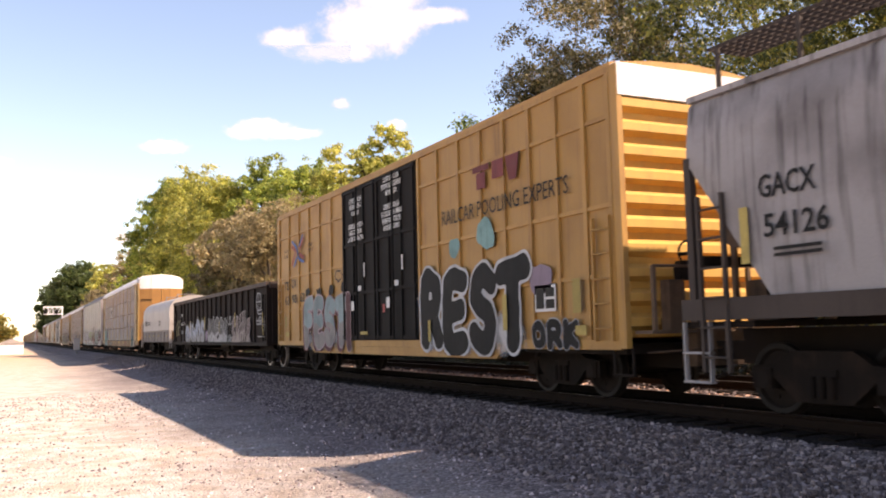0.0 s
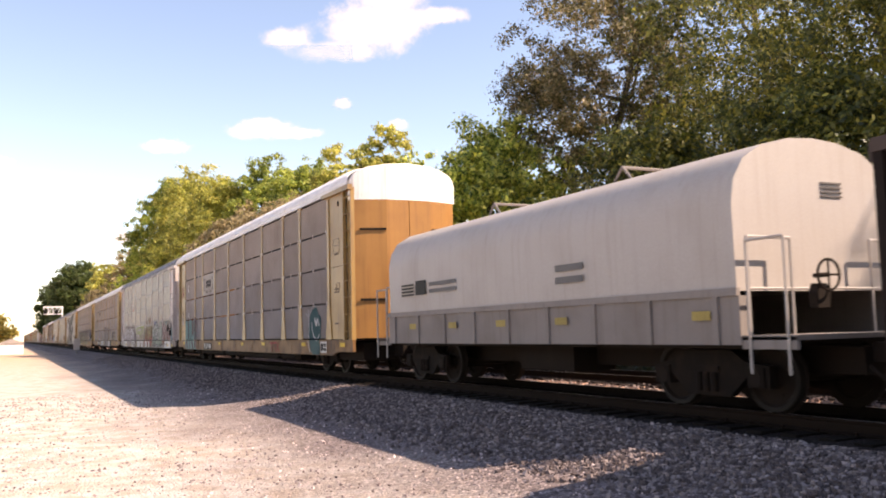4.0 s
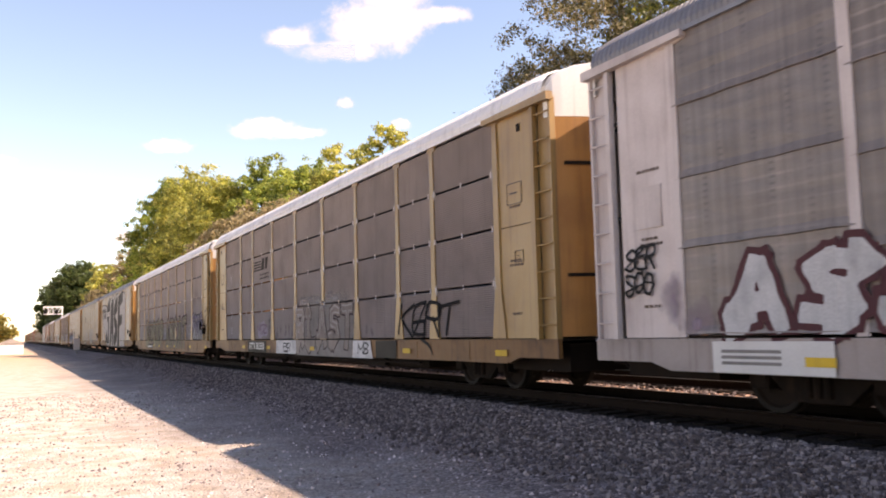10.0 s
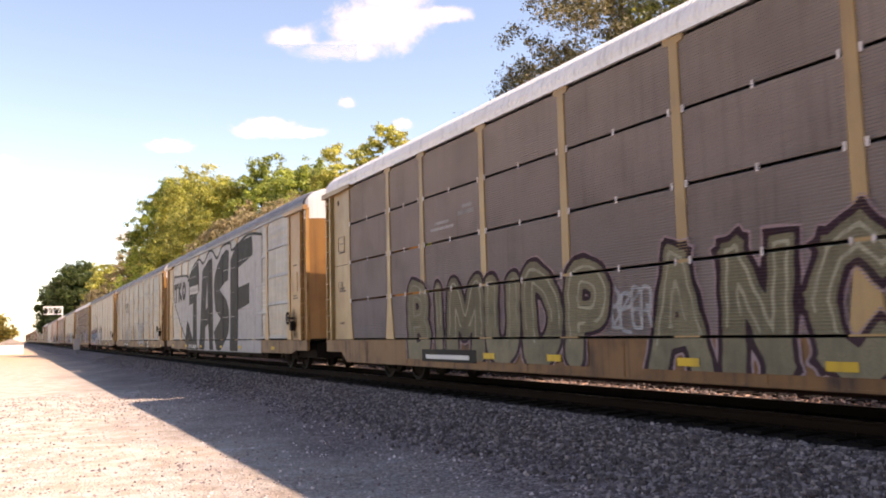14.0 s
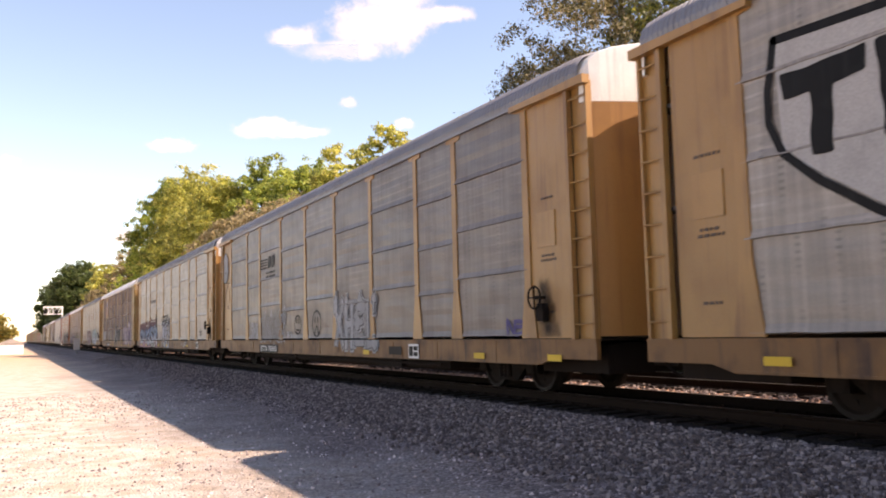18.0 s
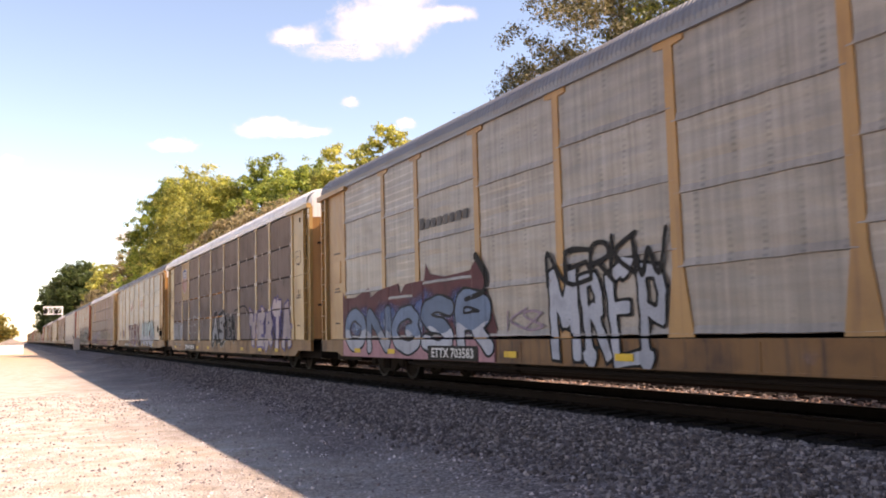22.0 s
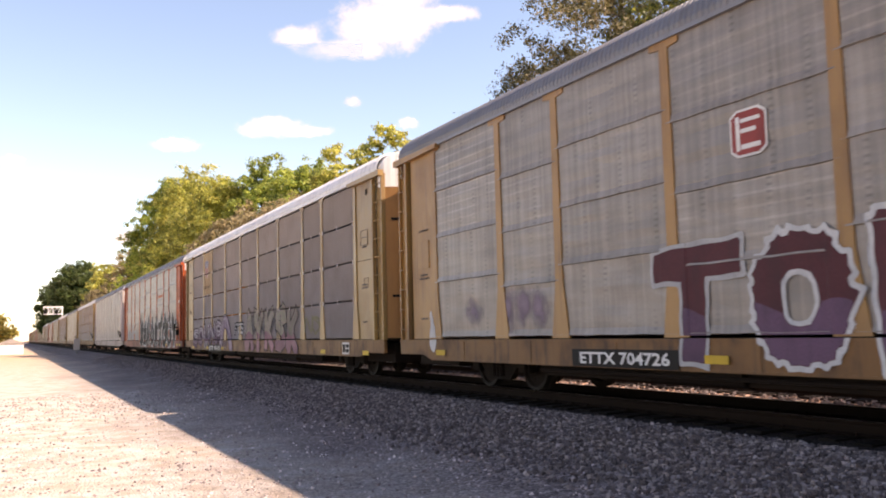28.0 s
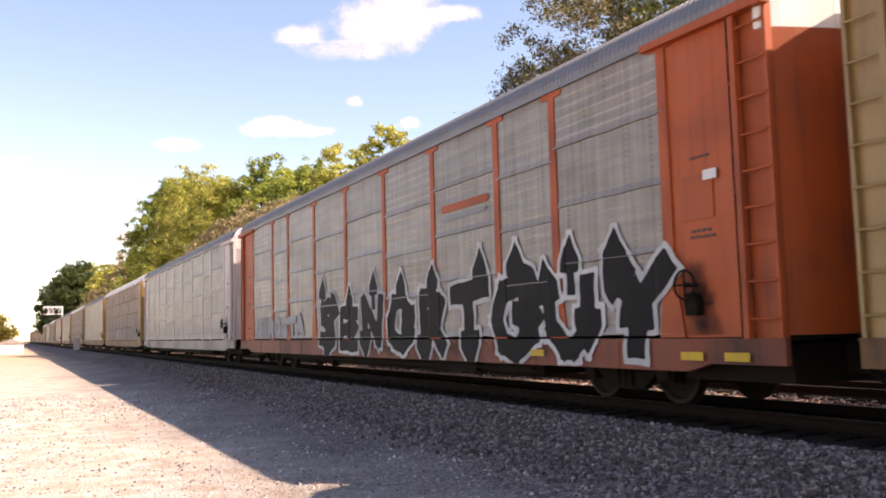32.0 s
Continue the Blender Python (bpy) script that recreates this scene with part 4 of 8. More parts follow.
def roof_shape():
    """Ribbed sheet roof, rounded at the shoulders and drooping at both ends."""
    s = Shape()
    ys = []
    y = -13.35
    while y < 13.36:
        ys += [(y, 0.0), (y + 0.045, 0.0), (y + 0.06, 0.018), (y + 0.095, 0.018)]
        y += 0.11
    vs = []
    for y, up in ys:
        drop = max(0.0, abs(y) - 13.0) * 0.16
        for x, z in ROOF:
            out = up if z > 5.2 else 0
            vs.append((x + math.copysign(out, x) * (1 if abs(x) > 1.2 else 0), y, z + (out if abs(x) < 1.5 else 0) - drop * (z - 5.0)))
    n = len(ROOF)
    s.add(vs, [(j * n + i, j * n + i + 1, (j + 1) * n + i + 1, (j + 1) * n + i) for j in range(len(ys) - 1) for i in range(n - 1)])
    return s


def hood_shape():
    """The pale cap over the end doors: it closes the end of the roof with the roof's own arch."""
    s = Shape()
    plan = [(-1.60, 13.34, 5.14), (-1.575, 13.42, 5.32), (-1.50, 13.49, 5.46), (-1.36, 13.55, 5.58), (-1.12, 13.63, 5.67), (-0.66, 13.775, 5.745), (0.0, 13.815, 5.79)]
    plan = plan + [(-x, y, z) for x, y, z in reversed(plan[:-1])]
    n = len(plan)
    vs = [(x, y, 4.76) for x, y, z in plan] + [(x, y, z - 0.03) for x, y, z in plan]
    vs += [(x * 0.985, y - 0.05, z) for x, y, z in plan] + [(x * 0.985, 13.22, z + 0.01) for x, y, z in plan]
    fs = [(r * n + i, r * n + i + 1, (r + 1) * n + i + 1, (r + 1) * n + i) for r in range(3) for i in range(n - 1)]
    fs.append(tuple(range(n)))
    return s.add(vs, fs)


def door_shape():
    """One leaf of the end doors, folded in two facets."""
    s = Shape()
    for z0, z1, out in ((1.02, 4.755, 0.0),):
        pts = [(-1.49, 13.50), (-1.40, 13.535), (-1.2, 13.61), (-0.9, 13.70), (-0.66, 13.775), (-0.60, 13.782), (-0.3, 13.795), (-0.01, 13.805)]
        inner = [(x, y - 0.05 - out) for x, y in reversed(pts)]
        loop = pts + inner
        n = len(loop)
        vs = [(x, y, z0) for x, y in loop] + [(x, y, z1) for x, y in loop]
        fs = [(i, (i + 1) % n, n + (i + 1) % n, n + i) for i in range(n)]
        fs += [(i, i + 1, n - 2 - i, n - 1 - i) for i in range(7)] + [(n + i, n + i + 1, 2 * n - 2 - i, 2 * n - 1 - i) for i in range(7)]
        s.add(vs, fs)
    return s


def corrugated(width, z0, z1):
    """A sheet with level ridges, bent down from one plate."""
    s = Shape()
    n = round((z1 - z0) / 0.041)
    p = (z1 - z0) / n
    prof = []
    for i in range(n):
        z = z0 + p * i
        prof += [(0.0, z), (-0.013, z + p * 0.62)]
    prof.append((0.0, z1))
    vs = [(x, y, z) for y in (-width / 2, width / 2) for x, z in prof]
    m = len(prof)
    return s.add(vs, [(i, i + 1, m + i + 1, m + i) for i in range(m - 1)])


def flat_sheet(width, z0, z1, seed):
    """A thin screen sheet, dished a little, with a folded upper edge and rivets."""
    s = Shape()
    rng = random.Random(seed)
    a = [rng.uniform(-0.006, 0.006) for _ in range(12)]
    vs, nx, nz = [], 7, 9
    for j in range(nz):
        for i in range(nx):
            y, z = -width / 2 + width * i / (nx - 1), z0 + (z1 - z0) * j / (nz - 1)
            vs.append((0.005 * math.sin(j * 1.9 + seed) * math.sin(math.pi * i / (nx - 1)) + a[(i * 3 + j) % 12], y, z))
    s.add(vs, [(j * nx + i, j * nx + i + 1, (j + 1) * nx + i + 1, (j + 1) * nx + i) for j in range(nz - 1) for i in range(nx - 1)])
    # the lap of the sheet below, a little bowed, turned up to the sky
    n = 8
    rows = []
    for i in range(n + 1):
        y = -width / 2 + width * i / n
        b = 0.006 * math.sin(i * 2.3 + seed * 1.7)
        rows.append([(-0.003, y, z0 - 0.012 + b), (-0.030, y, z0 + b), (-0.024, y, z0 + 0.02 + b), (-0.004, y, z0 + 0.105 + b)])
    s.add([p for r in rows for p in r], [(i * 4 + k, i * 4 + k + 1, i * 4 + k + 5, i * 4 + k + 4) for i in range(n) for k in range(3)])
    return s


def post_shape(flare, cap):
    s = Shape()
    w = 0.085
    f = 0.25 if flare else 0.075
    c = 0.30 if cap else 0.20
    pts = [(-f, 1.0), (f, 1.0), (w + 0.02, 1.95) if flare else (w * 0.8, 1.2), (w, 5.02), (c, 5.045), (c, 5.13), (-c, 5.13), (-c, 5.045), (-w, 5.02), (-w - 0.02, 1.95) if flare else (-w * 0.8, 1.2)]
    s.slab(pts, -0.022, 0.015)
    return s


def sill_shape(low):
    s = Shape()
    s.slab([(-13.55, 0.66), (-12.3, 0.66), (-11.9, low), (11.9, low), (12.3, 0.66), (13.55, 0.66), (13.55, 0.985), (-13.55, 0.985)], -1.60, -1.52)
    s.box(-1.612, -1.60, -13.55, 13.55, 0.945, 0.985)
    s.box(-1.612, -1.60, -11.9, 11.9, low, low + 0.035)
    for y in (-10.4, -7.9, -5.5, -2.7, 0, 2.7, 5.5, 7.9, 10.4):
        s.box(-1.609, -1.60, y - 0.03, y + 0.03, low + 0.035, 0.945)
    return s


def end_panel_shape(side):
    """The solid bay next to the corner, stiffened by upright ribs. side: 1 for the +y end."""
    rng = random.Random(side + 5)
    s = Shape()
    vs, ny, nz = [], 6, 12
    for j in range(nz):
        for i in range(ny):
            y = side * (11.62 + 1.23 * i / (ny - 1))
            vs.append((-1.575 + rng.uniform(-0.006, 0.006) * (0 < i < ny - 1), y, 1.0 + 4.13 * j / (nz - 1)))
    s.add(vs, [(j * ny + i, j * ny + i + 1, (j + 1) * ny + i + 1, (j + 1) * ny + i) for j in range(nz - 1) for i in range(ny - 1)])
    return s


def corner_ladder(e):
    """Rungs that run from the corner beam to a thin stile at the very corner."""
    s = Shape().box(-1.60, -1.53, *sorted((e * 13.47, e * 13.52)), 0.98, 5.05)
    for k in range(9):
        z = 1.22 + 0.455 * k
        s.tube((-1.615, e * 13.02, z), (-1.615, e * 13.49, z), 0.016, n=6)
    return s


def end_stencil(e):
    """Lines of small lettering, too small to read, as bars."""
    s = Shape()
    rng = random.Random(3 + e)
    for z in (3.36, 2.38, 2.30, 1.42):
        y = 11.95 + rng.uniform(0, 0.15)
        while y < 12.4:
            w = rng.uniform(0.03, 0.1)
            s.box(-1.584, -1.57, *sorted((e * y, e * (y + w))), z, z + 0.042)
            y += w + 0.03
    return s


def end_frames(e):
    """Two stencilled frames on an end bay."""
    s = Shape()
    for y0, y1, z0, z1 in ((12.0, 12.5, 3.42, 3.80), (12.22, 12.5, 2.36, 2.56)):
        for a, b, c, d in ((y0, y1, z0, z0 + 0.014), (y0, y1, z1, z1 + 0.014), (y0, y0 + 0.014, z0, z1), (y1, y1 + 0.014, z0, z1), (y0 + 0.1, y1 - 0.15, (z0 + z1) / 2, (z0 + z1) / 2 + 0.03)):
            s.box(-1.5845, -1.57, *sorted((e * a, e * b)), c, d)
    return s


def lattice_shape():
    """What shows of the car's far side: sheets and posts in one wall."""
    s = Shape()
    s.box(1.54, 1.58, -13.0, 13.0, 1.0, 5.13)
    for y in POSTS:
        s.box(1.58, 1.63, y - 0.09, y + 0.09, 1.0, 5.13)
    return s


def clip_shape():
    s = Shape()
    s.box(-0.018, 0.0, -0.022, 0.022, -0.055, 0.05)
    return s


def smudge_shape(seed):
    """White paint dabbed round a clip."""
    rng = random.Random(seed)
    s = Shape()
    n = 14
    s.add([(-0.0135, 0, 0)] + [(-0.0135, (0.035 + 0.06 * rng.random()) * math.cos(i * 6.283 / n), (0.06 + 0.10 * rng.random()) * math.sin(i * 6.283 / n)) for i in range(n)],
          [(0, 1 + i, 1 + (i + 1) % n) for i in range(n)])
    return s


def brake_shape():
    """Gear housing of the hand brake with its chain tube."""
    s = Shape()
    s.slab([(-0.10, -0.16), (0.10, -0.16), (0.12, 0.02), (0.07, 0.14), (-0.07, 0.14), (-0.12, 0.02)], -0.13, 0)
    return s


def brake_wheel_shape():
    s = Shape()
    n, m = 20, 6
    vs = []
    for i in range(n):
        a = 2 * math.pi * i / n
        for k in range(m):
            b = 2 * math.pi * k / m
            r = 0.19 + 0.018 * math.cos(b)
            vs.append((-0.22 + 0.018 * math.sin(b), r * math.cos(a), 0.24 + r * math.sin(a)))
    s.add(vs, [(i * m + k, i * m + (k + 1) % m, ((i + 1) % n) * m + (k + 1) % m, ((i + 1) % n) * m + k) for i in range(n) for k in range(m)])
    s.tube((-0.22, -0.19, 0.24), (-0.22, 0.19, 0.24), 0.014, n=5).tube((-0.22, 0, 0.05), (-0.22, 0, 0.43), 0.014, n=5).tube((-0.22, 0, 0.24), (0, 0, 0.24), 0.03, n=6)
    return s


def add_brake(car, mat, at, turn=0.0):
    g = part("brake_gear", shared("brake", brake_shape, "brake_gear", mat), car, at, "black hand brake housing")
    g.rotation_euler[2] = turn
    part("brake_wheel", shared("brakewheel", brake_wheel_shape, "brake_wheel", mat), g, label="spoked brake wheel")


def autorack(index, style, trim, panel, roof, label, hood=None, near=True):
    """style 'slat': four rows of ridged sheets with open slots; 'screen': tall flat screens behind capped posts."""
    middle = JOINT_0 + CAR_LEN * (index - 0.5) + SLACK.get(index, 0)
    car = thing("autorack_car", label, "railroad car", "cars of the train")
    CARS.append((car, middle))
    hood = hood or END_WHITE
    low = {YELLOW.name: YELLOW_SILL, YELLOW_WARM.name: YELLOW_SILL, ORANGE.name: ORANGE_SILL}.get(trim.name, WHITE_SILL)
    RACK_CARS.add(car.name)
    if style == "slat":
        SLAT_CARS.add(car.name)
    part("roof", shared("roof", roof_shape, "roof", roof), car, label="ribbed sheet metal roof")
    foot = {4: 0.40, 8: 0.48}.get(index, 0.55)
    part("side_sill", shared("sill%.2f" % foot, lambda: sill_shape(foot), "side_sill", low), car)
    far = part("side_sill", shared("sill%.2f" % foot, lambda: sill_shape(foot), "side_sill", low), car)
    far.rotation_euler[2] = math.pi
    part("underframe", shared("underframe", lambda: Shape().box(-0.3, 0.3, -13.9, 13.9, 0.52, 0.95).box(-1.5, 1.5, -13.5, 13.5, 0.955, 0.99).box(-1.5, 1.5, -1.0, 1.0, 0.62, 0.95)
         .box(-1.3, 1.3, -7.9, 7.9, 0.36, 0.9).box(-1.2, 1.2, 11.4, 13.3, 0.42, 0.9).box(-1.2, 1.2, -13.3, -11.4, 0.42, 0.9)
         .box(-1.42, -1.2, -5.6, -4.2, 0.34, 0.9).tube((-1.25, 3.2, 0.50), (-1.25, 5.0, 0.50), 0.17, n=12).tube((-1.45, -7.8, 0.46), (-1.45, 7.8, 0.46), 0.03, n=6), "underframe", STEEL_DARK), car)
    for z in (2.75, 4.2):
        part("deck", shared("deck%.1f" % z, lambda z=z: Shape().box(-1.5, 1.5, -13.3, 13.3, z, z + 0.06), "deck", INTERIOR), car)
    part("far_side", shared("lattice", lattice_shape, "far_side", panel), car)
    part("eave", shared("eave", lambda: Shape().box(-1.645, -1.58, -13.3, 13.3, 5.131, 5.19).box(1.58, 1.645, -13.3, 13.3, 5.131, 5.19), "eave", roof), car)
    for e in (-1, 1):
        part("end_panel", shared("endpanel%d" % e, lambda e=e: end_panel_shape(e), "end_panel", trim), car)
        part("corner_beam", shared("cbeam%d" % e, lambda e=e: Shape().box(-1.655, -1.56, *sorted((e * 12.96, e * 13.05)), 0.98, 5.03), "corner_beam", trim), car)
        part("ladder_back", shared("lback%d" % e, lambda e=e: Shape().box(-1.53, -1.49, *sorted((e * 13.03, e * 13.52)), 0.98, 5.1), "ladder_back", trim), car)
        lad = part("ladder", shared("ladder%d" % e, lambda e=e: corner_ladder(e), "ladder", trim), car)
        part("end_beam", shared("ebeam%d" % e, lambda e=e: Shape().slab([(e * 11.3, 5.06), (e * 13.58, 5.03), (e * 13.58, 5.17), (e * 11.3, 5.155)][::e], -1.70, -1.56), "end_beam", trim), car)
        if near and style == "screen":
            hatch = part("hatch", shared("hatch%d" % e, lambda e=e: Shape().box(-1.592, -1.57, *sorted((e * 11.95, e * 12.5)), 2.55, 3.15), "hatch", trim), car)
        if near:
            if style == "slat":
                part("lift_hole", shared("lhole%d" % e, lambda e=e: Shape().box(-1.586, -1.56, *sorted((e * 12.4, e * 12.52)), 4.72, 4.86), "lift_hole", STEEL_DARK), car)
            if style == "slat":
                part("stencil_frame", shared("eframe%d" % e, lambda e=e: end_frames(e), "stencil_frame", STENCIL_BROWN), car, kind="stuff")
                part("seam", shared("eseam%d" % e, lambda e=e: Shape().box(-1.584, -1.56, *sorted((e * 11.75, e * 12.8)), 3.02, 3.032), "seam", STEEL_DARK), car)
            part("stencil", shared("estencil%d" % e, lambda e=e: end_stencil(e), "stencil", STENCIL_BROWN), car, kind="stuff")
        h = part("end_hood", shared("hood", hood_shape, "end_hood", hood), car, label="pale rounded cap over the end doors")
        h.rotation_euler[2] = 0 if e > 0 else math.pi
        for k in (0, 1):
            d = new("end_door", shared("door%d" % k, lambda k=k: mirrored(door_shape(), k), "end_door", YELLOW_DOOR if trim in (YELLOW, YELLOW_WARM) else trim))
            d.parent = car
            d.rotation_euler[2] = 0 if e > 0 else math.pi
            for z in () if style == "screen" else (2.05, 3.95):
                hb = part("hinge_bar", shared("hinge", lambda: Shape().box(-0.36, 0.36, 0, 0.03, -0.03, 0.03), "hinge_bar", STEEL_DARK), d, ((-1.02, 13.67, z) if k == 0 else (1.02, 13.67, z)))
                hb.rotation_euler[2] = 0.30 if k == 0 else -0.30
        add_truck(car, e * 9.9)
    if index not in (1, 3, 8, 10):
        add_brake(car, TRUCK_STEEL, (-1.57, -12.1, 1.45))
    add_couplers(car, 13.5)
    ends = [-11.62] + POSTS[1:-1] + [11.62]
    for i, y in enumerate(POSTS):
        part("post", shared("post%s" % style, lambda: post_shape(style == "slat" or trim is not WHITE_POST, style == "screen"), "post", trim), car, (-1.585, y, 0))
    for i, (y0, y1) in enumerate(zip(ends, ends[1:])):
        w, yc = y1 - y0, (y0 + y1) / 2
        if style == "slat":
            for r in range(4):
                z0, z1 = ROWS[r], ROWS[r + 1] - 0.045
                part("panel", shared("slat%.2f_%d" % (w, r), lambda: corrugated(w, z0, z1), "panel", panel), car, (-1.575, yc, 0))
                if r and near:
                    for yk in (yc, y0 + 0.14, y1 - 0.14):
                        part("clip", shared("clip", clip_shape, "clip", WHITE_POST), car, (-1.60, yk, z0 - 0.02))
                        if index in (3, 8) and yk != yc and (i + r) % 2:
                            part("smudge", shared("smudge%d" % (i % 3), lambda: smudge_shape(i % 3), "smudge", S_SMUDGE), car, (-1.595 if index == 3 else -1.596, yk, z0 - 0.02), "white paint dabbed round a clip")
        else:
            cuts = (1.05, 1.95, 2.95, 3.95, 5.13) if i % 2 else (1.05, 2.2, 3.15, 4.15, 5.13)
            for r in range(4):
                o = part("panel", shared("flat%.2f_%d_%d" % (w, r, i % 2), lambda: flat_sheet(w, cuts[r], cuts[r + 1] + 0.02, r * 3 + i), "panel", panel), car, (-1.578 - 0.004 * (r % 2), yc, 0))
    return car


def mirrored(s, k):
    if k:
        s.v = [(-x, y, z) for x, y, z in s.v]
        s.f = [tuple(reversed(f)) for f in s.f]
    return s


# the screens of the flat-sided cars: level bands of wear, fine lines, and columns of small ticks where they are punched
def punched(name, col):
    m = paint(name, col, rough=0.42, metal=0.08, spec=0.55, amount=0.42, dirt=tuple(0.52 * c for c in col), vary=0.09, scale=1.4, streak=0.3).copy()
    m.name = name + "_punched"
    n, l = m.node_tree.nodes, m.node_tree.links
    b = n["Principled BSDF"]
    co = n.new("ShaderNodeTexCoord")
    info = n.new("ShaderNodeObjectInfo")
    sep = n.new("ShaderNodeSeparateXYZ")
    l.new(co.outputs["Object"], sep.inputs[0])

    def calc(op, a, c):
        k = n.new("ShaderNodeMath")
        k.operation = op
        for i, v in ((0, a), (1, c)):
            if v is None:
                continue
            if isinstance(v, float):
                k.inputs[i].default_value = v
            else:
                l.new(v, k.inputs[i])
        return k.outputs[0]

    def span(v, a0, a1, b0, b1):
        k = n.new("ShaderNodeMapRange")
        for i, q in enumerate((a0, a1, b0, b1), 1):
            k.inputs[i].default_value = q
        l.new(v, k.inputs[0])
        return k.outputs[0]

    ticks = span(calc("SINE", calc("MULTIPLY", sep.outputs[2], 2 * math.pi / 0.085), None), 0.0, 0.6, 0.0, 1.0)
    phase = calc("ADD", calc("MULTIPLY", sep.outputs[1], 2 * math.pi / 0.56), calc("MULTIPLY", info.outputs["Random"], 6.0))
    column = span(calc("SINE", phase, None), 0.80, 0.97, 0.0, 1.0)
    grain = n.new("ShaderNodeTexNoise")
    grain.inputs["Scale"].default_value = 1.7
    l.new(co.outputs["Object"], grain.inputs["Vector"])
    broken = span(grain.outputs[0], 0.42, 0.62, 0.0, 0.40)
    dots = calc("MULTIPLY", calc("MULTIPLY", ticks, column), broken)
    level = n.new("ShaderNodeMapping")
    level.inputs["Scale"].default_value = (0.2, 0.35, 6.5)
    l.new(co.outputs["Object"], level.inputs["Vector"])
    band = n.new("ShaderNodeTexNoise")
    band.inputs["Scale"].default_value, band.inputs["Detail"].default_value = 1.0, 4
    l.new(level.outputs[0], band.inputs["Vector"])
    bands = span(band.outputs[0], 0.3, 0.7, 0.88, 1.12)
    # pale level lines where the sheet is pressed, on some sheets only, and rain streaks on the rest
    pressed = span(calc("SINE", calc("MULTIPLY", sep.outputs[2], 2 * math.pi / 0.17), None), 0.62, 0.95, 0.0, 1.0)
    some = span(calc("FRACT", calc("MULTIPLY", info.outputs["Random"], 7.31), None), 0.45, 0.75, 0.0, 0.45)
    patch = n.new("ShaderNodeTexNoise")
    patch.inputs["Scale"].default_value = 0.8
    l.new(co.outputs["Object"], patch.inputs["Vector"])
    lines = calc("ADD", calc("MULTIPLY", calc("MULTIPLY", pressed, some), span(patch.outputs[0], 0.38, 0.58, 0.0, 1.0)), 1.0)
    upright = n.new("ShaderNodeMapping")
    upright.inputs["Scale"].default_value = (1.0, 9.0, 0.22)
    l.new(co.outputs["Object"], upright.inputs["Vector"])
    rain = n.new("ShaderNodeTexNoise")
    rain.inputs["Scale"].default_value, rain.inputs["Detail"].default_value = 1.0, 5
    l.new(upright.outputs[0], rain.inputs["Vector"])
    lines = calc("MULTIPLY", lines, span(rain.outputs[0], 0.3, 0.7, 0.80, 1.20))
    hsv = n.new("ShaderNodeHueSaturation")
    l.new(b.inputs["Base Color"].links[0].from_socket, hsv.inputs["Color"])
    l.new(calc("MULTIPLY", bands, lines), hsv.inputs["Value"])
    mix = n.new("ShaderNodeMix")
    mix.data_type = "RGBA"
    l.new(dots, mix.inputs[0])
    l.new(hsv.outputs[0], mix.inputs[6])
    mix.inputs[7].default_value = (0.03, 0.027, 0.025, 1)
    l.new(mix.outputs[2], b.inputs["Base Color"])
    return m


S_SMUDGE = spray("smudge", (0.46, 0.39, 0.33))
STENCIL_BROWN = paint("faded_brown_stencil", (0.07, 0.042, 0.03), amount=0.3)
GREY_SCREEN = punched("grey_screen_sheet", (0.158, 0.127, 0.113))
SOOT_SCREEN = punched("sooty_screen_sheet", (0.118, 0.092, 0.082))
PALE_SCREEN = punched("pale_screen_sheet", (0.226, 0.192, 0.168))

R1 = autorack(1, "slat", YELLOW, GREY_PANEL, WHITE_ROOF, "yellow autorack car with grey ridged panels and white roof")
R2 = autorack(2, "screen", WHITE_POST, GREY_SCREEN, GREY_ROOF, "grey autorack car with white posts and graffiti along its foot")
R3 = autorack(3, "slat", YELLOW, MID_PANEL, WHITE_ROOF, "yellow autorack car with dark grey panels, tagged with white paint")
R4 = autorack(4, "slat", YELLOW, MID_PANEL, WHITE_ROOF, "yellow autorack car with outlined graffiti on dark panels")
R5 = autorack(5, "screen", YELLOW_WARM, PALE_SCREEN, GREY_ROOF, "yellow-framed autorack car with huge black block letters")
R6 = autorack(6, "screen", YELLOW_WARM, SOOT_SCREEN, GREY_ROOF, "yellow-framed autorack car with grey screens and a white tag")
R7 = autorack(7, "screen", YELLOW_WARM, PALE_SCREEN, GREY_ROOF, "yellow-framed autorack car with red and blue graffiti")
R8 = autorack(8, "slat", YELLOW, DARK_PANEL, WHITE_ROOF, "yellow autorack car with sooty panels and a shield emblem")
R9 = autorack(9, "screen", YELLOW_WARM, PALE_SCREEN, GREY_ROOF, "yellow-framed autorack car with a red emblem and maroon graffiti")
R10 = autorack(10, "slat", YELLOW, GREY_PANEL, WHITE_ROOF, "yellow autorack car with a shield emblem and purple graffiti")
R11 = autorack(11, "screen", ORANGE, PALE_SCREEN, GREY_ROOF, "orange-framed autorack car with spiky black and white graffiti")
R12 = autorack(12, "screen", WHITE_POST, PALE_SCREEN, GREY_ROOF, "pale grey autorack car with white posts")
